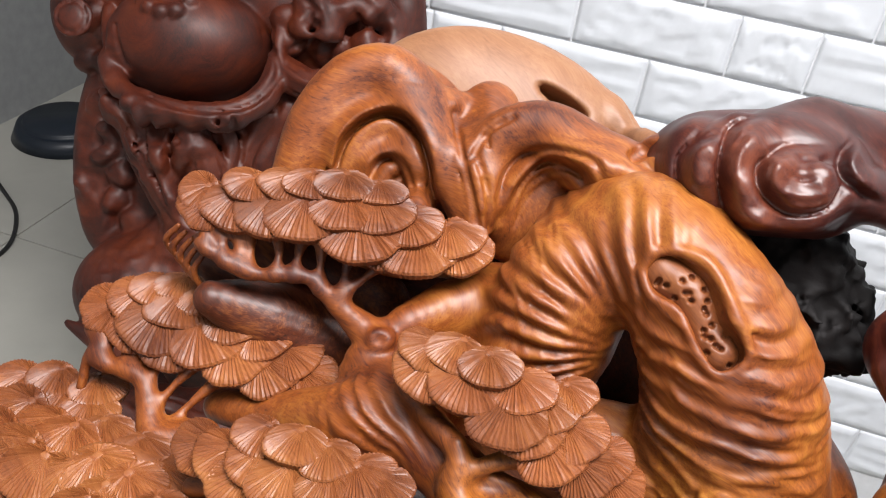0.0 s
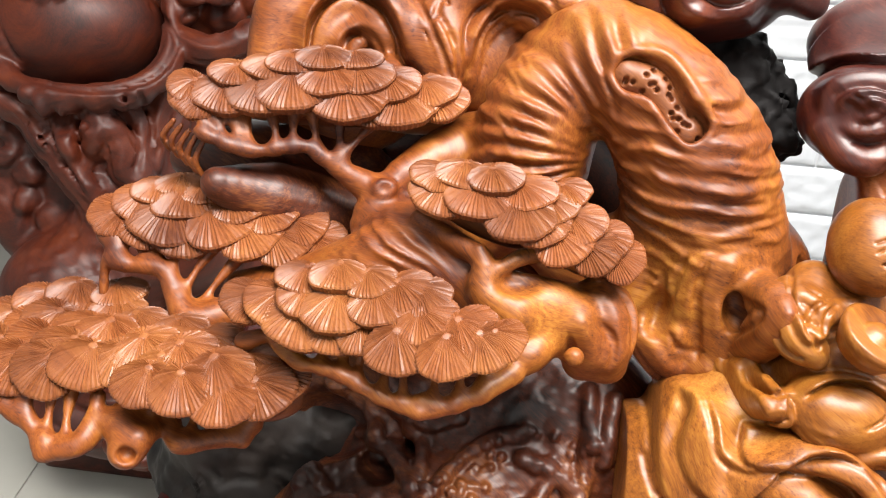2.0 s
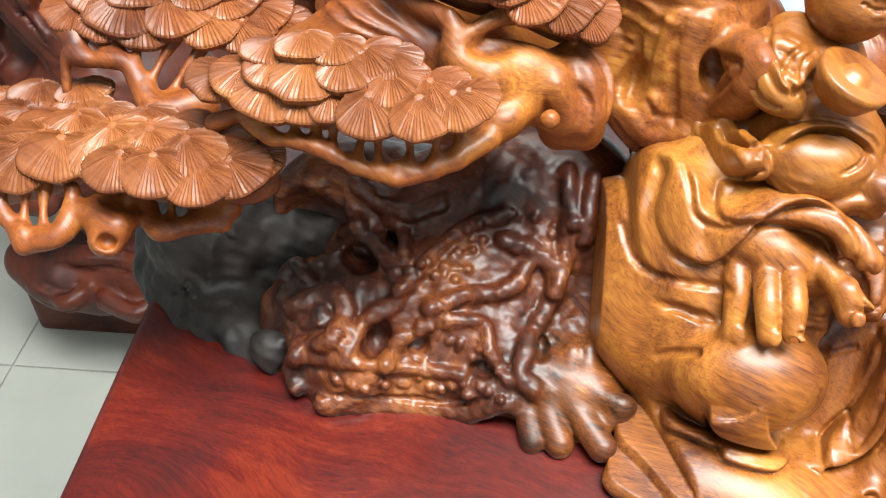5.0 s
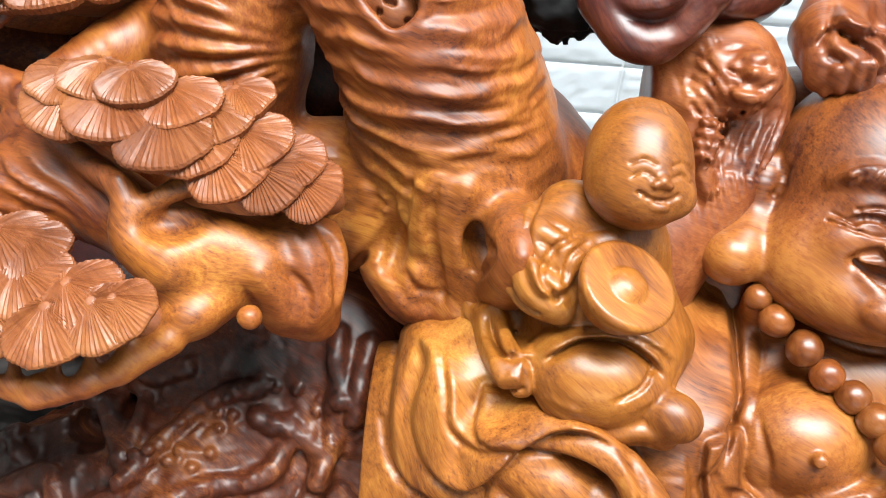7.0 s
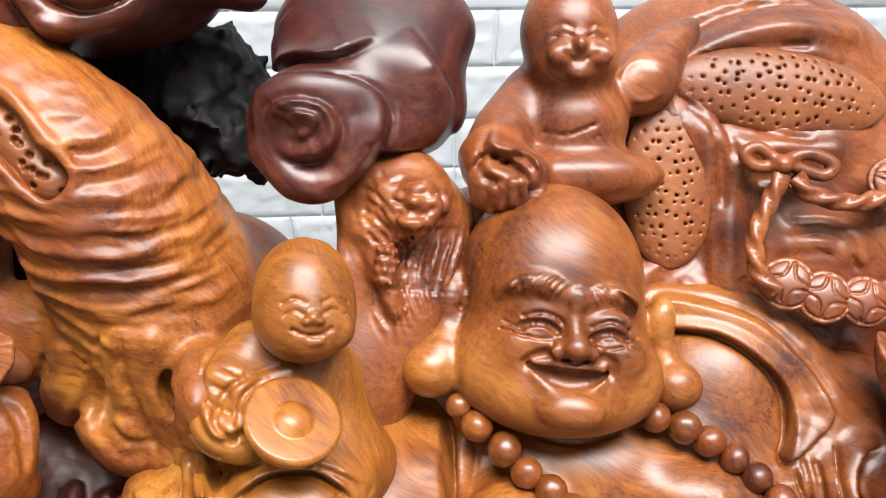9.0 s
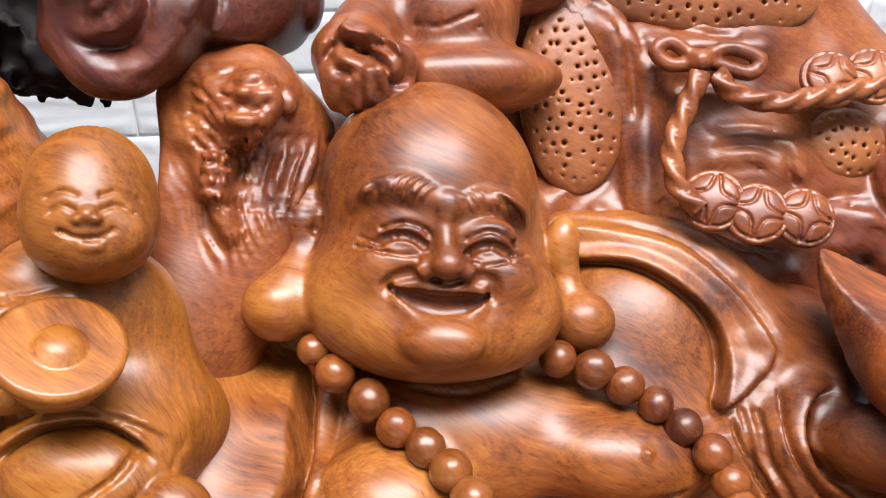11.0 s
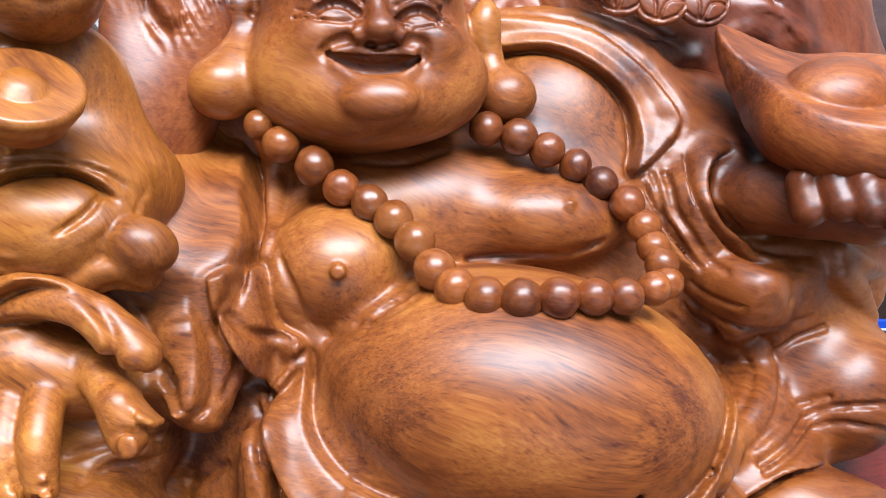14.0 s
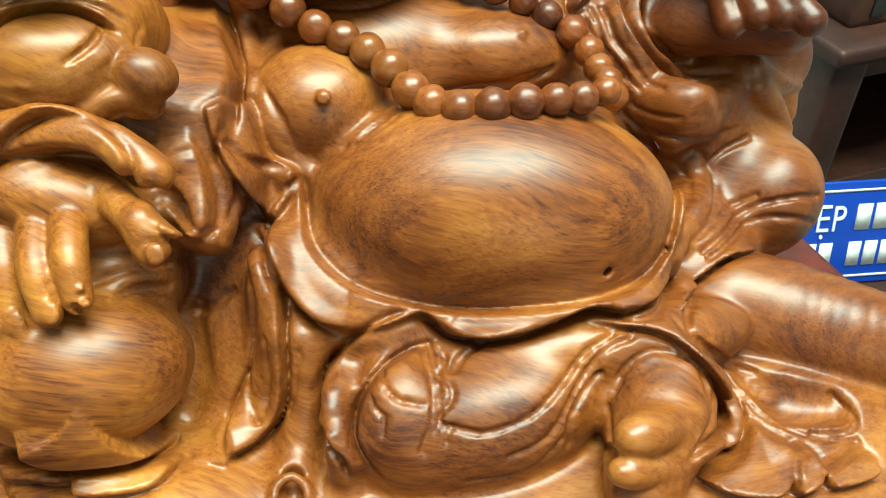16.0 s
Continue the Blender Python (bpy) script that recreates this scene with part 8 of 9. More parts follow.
caps.lip([(-0.3799, 0.2660, 0.9335), (-0.3782, 0.2779, 0.9640), (-0.3643, 0.2932, 0.9870), (-0.3455, 0.2829, 1.0021), (-0.3162, 0.2660, 1.0048), (-0.3005, 0.2369, 1.0004)], 0.009, V0, 0.02, 0.0028, 0.006)
for pts in ([(-0.3980, 0.2342, 0.9295), (-0.4127, 0.2489, 0.9536), (-0.4329, 0.2690, 0.9837), (-0.4607, 0.3183, 1.0064)], [(-0.3903, 0.2493, 0.9266), (-0.4021, 0.2565, 0.9652), (-0.4216, 0.2708, 0.9917)], [(-0.4257, 0.2666, 0.9864), (-0.4165, 0.2889, 1.0100), (-0.3976, 0.2981, 1.0258)]):
    caps.groove(pts, 0.0036, 0.003, 5, V0)
under(clay_object("ringed_fungus", [caps], WOOD_TREE, None, "carved ringed fungus caps behind the pine"), carving)

dome = Clay((-0.76, 0.18, 0.80), (-0.12, 0.66, 1.16), 0.0045)
dome.ball((-0.4278, 0.4412, 0.9313), (0.178, 0.122, 0.055), V0, -26, 0.02)
dome.ball(dome.snap([(-0.3668, 0.4351, 1.0021)], V0, 0.09)[0], (0.034, 0.0085, 0.05), V0, -33, 0.003, True)
dome.fold([(-0.3118, 0.4577, 0.9984), (-0.2792, 0.4309, 0.9834), (-0.2586, 0.4115, 0.9837)], [0.010, 0.010, 0.010], 0.01, V0)
under(clay_object("pale_cut_slab", [dome], WOOD_PALE, None, "pale smooth cut slab with a dark slit"), carving)

# ---------------------------------------------------------------- root mass under the pine
root = Clay((-0.80, -0.18, 0.42), (0.00, 0.34, 0.82), 0.0021)
root.ball((-0.3828, 0.0274, 0.4489), (0.19, 0.12, 0.10), V3, 0, 0.03)
root.ball((-0.2527, 0.0977, 0.5147), (0.16, 0.17, 0.08), V3, 0, 0.03)
root.ball((-0.2587, -0.0356, 0.4457), (0.10, 0.06, 0.06), V3, 0, 0.03)
root.ball((-0.4589, -0.0337, 0.449), (0.06, 0.07, 0.06), V3, 0, 0.02)
root.ball((-0.4283, 0.1511, 0.5393), (0.14, 0.08, 0.06), V3, 0, 0.03)
root.rough((-0.3695, 0.0148, 0.5008), (0.34, 0.25, 0.26), 0.060, 0.011)
root.rough((-0.3695, 0.0148, 0.5008), (0.34, 0.25, 0.26), 0.024, 0.003, 8)
# hollows eaten into it
root.ball((-0.4425, 0.0289, 0.5554), (0.026, 0.020, 0.05), V3, -15, 0.008, True)
root.ball((-0.4061, 0.0559, 0.5614), (0.011, 0.011, 0.05), V3, 0, 0.005, True)
root.ball((-0.4134, -0.0523, 0.5079), (0.020, 0.022, 0.03), V3, 0, 0.008, True)
root.ball((-0.5107, 0.0983, 0.5404), (0.055, 0.045, 0.05), V3, 0, 0.02, True)
root.ball((-0.2354, -0.0423, 0.5115), (0.012, 0.022, 0.03), V3, 10, 0.006, True)
root.ball((-0.3702, -0.0531, 0.5078), (0.014, 0.016, 0.02), V3, 0, 0.006, True)
root.ball((-0.2964, -0.0693, 0.4926), (0.018, 0.010, 0.02), V3, 0, 0.006, True)
# smooth strands that wind over it


def strand(pts, r, view=V3, rise=0.25):
    root.rod(root.snap([tuple(q) for q in curve_points(pts, 0.1, 4)[0]], view, 0.08, -r * rise), r, 0.006, False, 1)


strand([(-0.4747, 0.0721, 0.5443), (-0.4474, 0.0663, 0.5532), (-0.4235, 0.0411, 0.5598), (-0.4039, 0.0126, 0.5566), (-0.3914, -0.0097, 0.5473), (-0.3977, -0.0253, 0.5366), (-0.4195, -0.0333, 0.5277), (-0.4349, -0.0464, 0.5153), (-0.4440, -0.0655, 0.5006)], 0.0095)
strand([(-0.3914, -0.0097, 0.5473), (-0.3690, 0.0153, 0.5579), (-0.3489, 0.0436, 0.5668), (-0.3161, 0.0604, 0.5861), (-0.2838, 0.0650, 0.5987)], 0.009)
strand([(-0.4143, 0.0882, 0.5650), (-0.3943, 0.0586, 0.5633), (-0.3912, 0.0228, 0.5600)], 0.008)
strand([(-0.3573, -0.0253, 0.5359), (-0.3254, -0.0098, 0.5419), (-0.2930, -0.0024, 0.5387), (-0.2665, 0.0099, 0.5441), (-0.2551, 0.0123, 0.5673)], 0.010)
strand([(-0.2810, 0.0457, 0.5768), (-0.2514, 0.0253, 0.5811), (-0.2276, -0.0058, 0.5830), (-0.2228, -0.0287, 0.5624), (-0.2336, -0.0358, 0.5355), (-0.2491, -0.0388, 0.5080), (-0.2565, -0.0713, 0.4939), (-0.2383, -0.0833, 0.4799)], 0.0105)
strand([(-0.2135, 0.0249, 0.6135), (-0.2134, -0.0078, 0.5927), (-0.2217, -0.0292, 0.5629)], 0.009)
strand([(-0.1852, 0.1050, 0.6251), (-0.1905, 0.0426, 0.6311), (-0.1922, 0.0044, 0.6141)], 0.009)
strand([(-0.2159, 0.1054, 0.6332), (-0.2128, 0.0754, 0.6225), (-0.2072, 0.0284, 0.6186)], 0.009)
strand([(-0.5122, -0.0146, 0.5105), (-0.4829, -0.0109, 0.5283), (-0.4573, -0.0138, 0.5351), (-0.4505, -0.0360, 0.5224), (-0.4654, -0.0585, 0.5067), (-0.5006, -0.0547, 0.4899)], 0.012)
strand([(-0.4905, -0.0664, 0.4890), (-0.4439, -0.0719, 0.4943), (-0.3827, -0.0670, 0.4846), (-0.3210, -0.0726, 0.4833)], 0.007)
strand([(-0.5005, -0.0592, 0.4858), (-0.5115, -0.0620, 0.4614), (-0.5015, -0.0775, 0.4513)], 0.010)
strand([(-0.3387, -0.0335, 0.5264), (-0.3007, -0.0294, 0.5216), (-0.2895, -0.0551, 0.5039), (-0.2721, -0.0754, 0.4899)], 0.008)
strand([(-0.4013, -0.0644, 0.4894), (-0.3887, -0.0513, 0.5106), (-0.3576, -0.0390, 0.5236)], 0.009)
strand([(-0.5318, 0.0245, 0.5172), (-0.5161, 0.0399, 0.5292), (-0.4968, 0.0079, 0.5324)], 0.008)
strand([(-0.4548, 0.1149, 0.5874), (-0.4278, 0.1001, 0.5729), (-0.3875, 0.0864, 0.5747), (-0.3544, 0.0841, 0.5930)], 0.010)
strand([(-0.5100, 0.1236, 0.5813), (-0.4685, 0.1031, 0.5710), (-0.4480, 0.0814, 0.5536)], 0.010)
# pale ledge at the bottom
root.rod([(-0.4696, -0.0930, 0.4458), (-0.4145, -0.0807, 0.4339), (-0.3511, -0.0779, 0.4336), (-0.3077, -0.0869, 0.4388)], [0.012, 0.014, 0.014, 0.012], 0.008)
root.rod([(-0.3080, -0.0894, 0.4419), (-0.2722, -0.0912, 0.4669), (-0.2535, -0.0937, 0.4602)], [0.011, 0.012, 0.008], 0.006)
root.groove([(-0.4505, -0.0930, 0.4615), (-0.3954, -0.0782, 0.4477), (-0.3329, -0.0833, 0.4494), (-0.2906, -0.0880, 0.4683)], 0.004, 0.003, 5, V3)
# carved panels of small round fruit


def fruit(a, b, c, count, size, seed):
    """Round beads scattered over the slanting panel between three corners."""
    rng = random.Random(seed)
    a, b, c = Vector(a), Vector(b), Vector(c)
    for i in range(count):
        u, v = rng.random(), rng.random()
        q = a + (b - a) * ((i + u) / count) + (c - a) * v
        root.ball(root.snap([q], V3, 0.06, size * 0.15)[0], size * rng.uniform(0.75, 1.15), None, 0, 0.0016)


fruit(*[(-0.3695, -0.0099, 0.5471), (-0.2907, 0.0443, 0.5739), (-0.3880, 0.0153, 0.5582)], 16, 0.0062, 1)
fruit(*[(-0.3508, -0.0174, 0.5410), (-0.2983, 0.0190, 0.5535), (-0.3692, 0.0051, 0.5544)], 6, 0.0060, 2)
fruit(*[(-0.4561, -0.0824, 0.4839), (-0.2724, -0.0835, 0.4809), (-0.4562, -0.0888, 0.4732)], 17, 0.0062, 3)
fruit(*[(-0.2773, 0.0645, 0.5990), (-0.2313, 0.0225, 0.5996), (-0.2640, 0.0729, 0.6088)], 7, 0.0062, 4)
fruit(*[(-0.3388, -0.0379, 0.5221), (-0.2654, -0.0662, 0.4975), (-0.3391, -0.0501, 0.5084)], 9, 0.0060, 5)
root.rough((-0.3695, 0.0148, 0.5008), (0.34, 0.25, 0.26), 0.010, 0.0016, 18)
# pale folds that run down beside the sleeve
root.ball((-0.1903, -0.0746, 0.4545), (0.055, 0.050, 0.034), V3, 0, 0.02)
root.rod([(-0.1822, -0.0391, 0.4982), (-0.1808, -0.0715, 0.4788), (-0.1521, -0.0944, 0.4800)], [0.012, 0.015, 0.012], 0.005)
root.rod([(-0.2001, -0.0409, 0.4958), (-0.2049, -0.0778, 0.4728), (-0.1872, -0.1037, 0.4613), (-0.1681, -0.1306, 0.4526)], [0.012, 0.016, 0.016, 0.016], 0.005)
root.rod([(-0.2212, -0.0506, 0.4885), (-0.2268, -0.0866, 0.4650), (-0.2120, -0.1237, 0.4447)], [0.012, 0.016, 0.016], 0.005)
root.rod([(-0.2400, -0.0690, 0.4727), (-0.2448, -0.0971, 0.4547), (-0.2399, -0.1202, 0.4409)], [0.010, 0.014, 0.014], 0.005)
root.rod([(-0.1820, -0.0941, 0.4446), (-0.1607, -0.0970, 0.4591), (-0.1442, -0.0944, 0.4771)], [0.016, 0.016, 0.012], 0.006)
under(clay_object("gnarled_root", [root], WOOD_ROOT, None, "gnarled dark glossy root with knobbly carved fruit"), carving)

stone = Clay((-0.84, -0.20, 0.42), (-0.34, 0.40, 0.78), 0.004)
stone.rod([(-0.7125, 0.2010, 0.3963), (-0.6672, 0.1004, 0.4075), (-0.5986, 0.0372, 0.4107), (-0.5378, -0.0082, 0.4095)], [0.075, 0.070, 0.055, 0.040], 0.02)
stone.ball((-0.6466, 0.1315, 0.4767), (0.09, 0.07, 0.08), V3, 0, 0.03)
stone.ball((-0.5515, 0.1621, 0.4504), (0.12, 0.08, 0.08), V3, 0, 0.03)
stone.ball((-0.5405, -0.0286, 0.4618), (0.028, 0.026, 0.02), V3, -30, 0.01)
stone.rough((-0.6051, 0.0415, 0.4874), 0.28, 0.06, 0.010)
stone.rough((-0.6051, 0.0415, 0.4874), 0.28, 0.018, 0.003, 43)
stone.ripple((-0.60, 0.0, 0.50), 0.2, (0.6, 0.3, 1.0), 0.016, 0.0016, 1.6, 44)
under(clay_object("grey_root_flank", [stone], WOOD_GREY, None, "grey weathered uncarved flank of the root"), carving)

# ---------------------------------------------------------------- ingot in the raised hand
ingot = Clay((0.46, -0.10, 0.66), (0.72, 0.18, 0.84), 0.0019)
ingot.ball((0.585, 0.025, 0.738), (0.085, 0.074, 0.050), None, 0, 0.01)
ingot.rod([(0.503, 0.120, 0.790), (0.520, 0.092, 0.762), (0.555, 0.050, 0.730)], [0.004, 0.024, 0.045], 0.016)
ingot.ball((0.580, 0.030, 1.006), (0.27, 0.27, 0.25), None, 0, 0.003, True)
ingot.ball((0.566, 0.036, 0.752), (0.044, 0.036, 0.028), None, 0, 0.002)
under(clay_object("carved_ingot", [ingot], WOOD_TREE, None, "boat-shaped carved ingot held in the raised hand"), carving)

# ---------------------------------------------------------------- table
table = tagged(new("display_table"), "table with a dark red lacquered top", "table")
table.location = (0.0, 0.15, 0.0)
bm = box(bmesh.new(), (-0.358, -0.42, 0.775), (0.335, 0.27, 0.818), 0.006)
under(part("tabletop", bm, LACQUER, None, "glossy dark red lacquered top"), table)
for x in (-0.32, 0.297):
    for y in (-0.38, 0.23):
        under(part("leg", box(bmesh.new(), (x - 0.03, y - 0.03, 0.0), (x + 0.03, y + 0.03, 0.776), 0.004), STAND), table)

# ---------------------------------------------------------------- big figure carving standing behind
VB = ((0.9766, 0.1976, 0.0854), (-0.1734, 0.4869, 0.8561), (0.1276, -0.8508, 0.5097))
old = Clay((-2.3, 0.9, -1.2), (-0.6, 2.2, 1.5), 0.008)
old.ball((-1.6798, 1.816, 0.5616), (0.40, 0.26, 0.20), VB, 0, 0.05)
old.ball((-1.6021, 1.6447, 0.0601), (0.31, 0.34, 0.20), VB, 0, 0.06)
old.ball((-1.8236, 1.5633, 0.058), (0.13, 0.36, 0.14), VB, 0, 0.06)
old.ball((-1.2428, 1.8524, 0.4739), (0.20, 0.20, 0.16), VB, 0, 0.05)
old.ball((-1.2268, 1.6632, 0.2717), (0.12, 0.13, 0.13), VB, 0, 0.03)
old.ball((-1.9615, 1.6961, 0.432), (0.13, 0.18, 0.14), VB, 0, 0.04)
old.ball((-1.5848, 1.6095, 0.4286), (0.235, 0.168, 0.20), VB, 0, 0.012)
old.ball((-1.5032, 1.6979, 0.6343), (0.095, 0.075, 0.10), VB, 0, 0.012)
old.ball((-1.6867, 1.6675, 0.6294), (0.105, 0.065, 0.10), VB, 0, 0.012)
old.rod([(-1.8317, 1.5824, 0.4843), (-1.7673, 1.4691, 0.3969), (-1.6514, 1.3875, 0.3493), (-1.4585, 1.3694, 0.3493), (-1.3221, 1.4255, 0.3695), (-1.2837, 1.5352, 0.4255), (-1.3289, 1.6641, 0.5342)], [0.02, 0.024, 0.026, 0.026, 0.03, 0.032, 0.024], 0.010)
old.groove([(-1.7257, 1.4794, 0.4821), (-1.6705, 1.403, 0.4192), (-1.5749, 1.3537, 0.3915), (-1.4434, 1.3503, 0.3922), (-1.3385, 1.3984, 0.407), (-1.2974, 1.4825, 0.4585), (-1.3343, 1.603, 0.5513)], 0.010, 0.006, 5, VB)
for f in range(9):
    old.ball(Vector((-1.6126, 1.3476, 0.332)).lerp(Vector((-1.3267, 1.3975, 0.3437)), f / 8) - Vector(VB[1]) * 0.018 * (f % 2), (0.022, 0.02, 0.03), VB, 0, 0.008)
for x, y in ((112, 5), (118, 32), (130, 55), (150, 72), (175, 80), (202, 76), (218, 55), (224, 30), (224, 5)):
    old.ball(old.snap([Vector((-1.8534, 1.4481, 0.6581)) + (Vector((-0.3954, 1.7431, 0.7857)) - Vector((-1.8534, 1.4481, 0.6581))) * x / 1000 + (Vector((-1.5945, 0.7213, -0.62)) - Vector((-1.8534, 1.4481, 0.6581))) * y / 1000], VB, 0.2)[0], 0.024, None, 0, 0.004)
# hanging sash, skirt folds
for pts, r in (([(-1.7112, 1.4142, 0.2912), (-1.6007, 1.352, 0.1989), (-1.5044, 1.3235, 0.0881), (-1.4266, 1.3136, 0.0127)], 0.030), ([(-1.65, 1.3979, 0.2878), (-1.5493, 1.3532, 0.2078), (-1.4474, 1.3268, 0.0792)], 0.022),
               ([(-1.484, 1.4061, 0.2994), (-1.4343, 1.3673, 0.2222), (-1.3692, 1.3496, 0.1369)], 0.028), ([(-1.4041, 1.4476, 0.3094), (-1.3482, 1.4214, 0.2123), (-1.3406, 1.3837, 0.0691)], 0.020),
               ([(-1.301, 1.5161, 0.3194), (-1.3311, 1.4615, 0.1965), (-1.3337, 1.4205, 0.0503)], 0.022), ([(-1.2519, 1.5617, 0.3441), (-1.2718, 1.5173, 0.2356), (-1.2947, 1.4798, 0.1395)], 0.02),
               ([(-1.2615, 1.5561, 0.4548), (-1.1863, 1.5332, 0.4369), (-1.1106, 1.5501, 0.4462), (-1.0478, 1.6035, 0.4804), (-1.0117, 1.6916, 0.5399), (-1.0216, 1.7717, 0.5978)], 0.022),
               ([(-1.2495, 1.6612, 0.6273), (-1.1898, 1.6795, 0.6624), (-1.0909, 1.7015, 0.6549), (-1.0214, 1.7189, 0.5879)], 0.022), ([(-1.2513, 1.6198, 0.5586), (-1.2262, 1.6435, 0.6115), (-1.1735, 1.6337, 0.5819)], 0.016)):
    old.fold(pts, r, 0.012, VB, 0.55)
for x, y, r in ((225, 300, 0.05), (268, 318, 0.045), (215, 345, 0.04), (250, 372, 0.04), (292, 352, 0.035), (200, 290, 0.04), (405, 80, 0.05), (415, 125, 0.045), (505, 120, 0.06), (530, 85, 0.05), (470, 125, 0.05), (500, 60, 0.05), (560, 120, 0.05),
                (40, 95, 0.06), (70, 120, 0.06), (20, 170, 0.05), (80, 190, 0.07), (60, 250, 0.06), (90, 300, 0.06), (75, 345, 0.05), (110, 380, 0.06), (95, 420, 0.06), (130, 455, 0.06), (100, 490, 0.05), (60, 170, 0.05)):
    old.ball(old.snap([Vector((-1.9783, 1.6085, 0.6039)) + (Vector((-0.4021, 1.9274, 0.7418)) - Vector((-1.9783, 1.6085, 0.6039))) * x / 1000 + (Vector((-1.6984, 0.8227, -0.7778)) - Vector((-1.9783, 1.6085, 0.6039))) * y / 1000], VB, 0.22, r * 0.35)[0], (r, r * 0.8, r), VB, x % 50, 0.006)
old.rough((-1.148, 1.6524, 0.5479), (0.20, 0.2, 0.16), 0.06, 0.022)
old.rough((-1.5032, 1.39, 0.1988), (0.15, 0.2, 0.14), 0.05, 0.014, 61)
old.rough((-1.7803, 1.4144, 0.1911), (0.14, 0.2, 0.42), 0.06, 0.020, 71)
for y in (40, 108):
    q = Vector((-1.871, 1.4948, 0.5834)).lerp(Vector((-1.8467, 1.4448, 0.4939)), (y - 40) / 68)
    old.ball(q, (0.058, 0.055, 0.02), VB, 0, 0.006)
    old.groove([tuple(q + Vector(VB[0]) * 0.042 * math.cos(w) + Vector(VB[1]) * 0.042 * math.sin(w)) for w in np.linspace(0, 6.28, 13)], 0.006, 0.003, 3, VB)
old.rod([(-1.063, 1.8914, 0.7339), (-1.0118, 1.8381, 0.5616), (-0.961, 1.7911, 0.362)], [0.055, 0.055, 0.05], 0.02)
# sash and skirt folds with crisp edges
old.lip([(-1.2621, 1.5323, 0.4500), (-1.2672, 1.4563, 0.3923), (-1.3134, 1.3933, 0.3683), (-1.4205, 1.3498, 0.3547), (-1.5624, 1.3501, 0.3606), (-1.6784, 1.3898, 0.3811)], 0.022, VB, 0.05, 0.008, 0.008)
old.lip([(-1.5949, 1.3317, 0.3425), (-1.5431, 1.3250, 0.1947), (-1.4580, 1.2952, 0.0501)], 0.020, VB, 0.05, 0.008, 0.010)
old.lip([(-1.4350, 1.3163, 0.0530), (-1.5018, 1.3629, 0.1654), (-1.5141, 1.3372, 0.3192)], 0.018, VB, 0.04, 0.008, 0.010)
old.fold([(-1.4780, 1.3862, 0.3038), (-1.4232, 1.3482, 0.2664), (-1.4670, 1.3512, 0.1938), (-1.5076, 1.3596, 0.1127)], [0.018, 0.022, 0.020, 0.014], 0.012, VB, 0.5)
old.fold([(-1.4095, 1.3794, 0.2409), (-1.3783, 1.3589, 0.1862), (-1.3845, 1.3356, 0.1354), (-1.3421, 1.3427, 0.1027)], [0.016, 0.022, 0.020, 0.012], 0.012, VB, 0.5)
old.groove([(-1.3099, 1.3824, 0.3538), (-1.3241, 1.4128, 0.1860), (-1.2946, 1.3940, 0.0552)], 0.009, 0.006, 5, VB)
old.groove([(-1.3504, 1.3658, 0.3468), (-1.3613, 1.4177, 0.2478)], 0.009, 0.006, 5, VB)
old.groove([(-1.2718, 1.6536, 0.6318), (-1.1882, 1.6165, 0.5940), (-1.2489, 1.6821, 0.4979), (-1.2731, 1.6214, 0.4785)], 0.010, 0.006, 5, VB)
old.groove([(-1.3697, 1.6426, 0.5030), (-1.2677, 1.5373, 0.4576), (-1.2658, 1.4634, 0.4022)], 0.010, 0.006, 5, VB)
# rock under its feet
old.ball((-1.57, 1.3305, -0.2763), (0.23, 0.19, 0.22), VB, 0, 0.03)
old.ball((-1.3931, 1.494, -0.1653), (0.28, 0.22, 0.25), VB, 0, 0.05)
old.rough((-1.4718, 1.1852, -0.1511), 0.3, 0.03, 0.006, 81)
old.rod([(-1.7431, 1.1524, -0.334), (-1.6363, 1.1366, -0.3479), (-1.5431, 1.1311, -0.3412)], [0.012, 0.03, 0.04], 0.02)
old.rod([(-1.5377, 1.2822, -0.7911), (-1.3608, 1.2832, -0.7375), (-1.2871, 1.263, -0.7668)], [0.12, 0.14, 0.12], 0.04)
old.rod([(-1.7788, 1.3118, -0.7479), (-1.653, 1.2598, -0.7705), (-1.5567, 1.3031, -0.7609)], [0.09, 0.11, 0.1], 0.04)
for pts in ([(-1.711, 1.1678, -0.7275), (-1.603, 1.1107, -0.7397), (-1.526, 1.1603, -0.7037)], [(-1.4645, 1.1219, -0.724), (-1.3522, 1.0892, -0.7362), (-1.2741, 1.1434, -0.6936)], [(-1.6417, 1.2187, -0.6544), (-1.4836, 1.201, -0.6103), (-1.3273, 1.1925, -0.6229)]):
    old.fold(pts, 0.02, 0.012, V3, 0.5)
old.ball((-1.45, 1.78, -0.6), (0.45, 0.32, 0.6), None, 0, 0.06)
tagged(clay_object("figure_carving", [old], WOOD_OLD, None, "dark red-brown standing carved figure with a round belly", (-0.13, 0.90, -0.40)), "", "wood carving")
plinth = tagged(part("plinth", box(bmesh.new(), (-0.965, 0.70, 0.0), (-0.50, 1.02, 0.105), 0.012), WOOD_OLD), "dark carved wooden plinth on the tiled floor", "plinth")

# ---------------------------------------------------------------- things round the other end
stool = tagged(new("carved_side_table"), "brown wooden side table with a carved apron", "side table")
stool.location = (0.95, 0.55, 0.0)


def piece_of(thing, name, lo, hi, material, b=0.004, label=""):
    return under(part(name, box(bmesh.new(), lo, hi, b), material, None, label), thing)


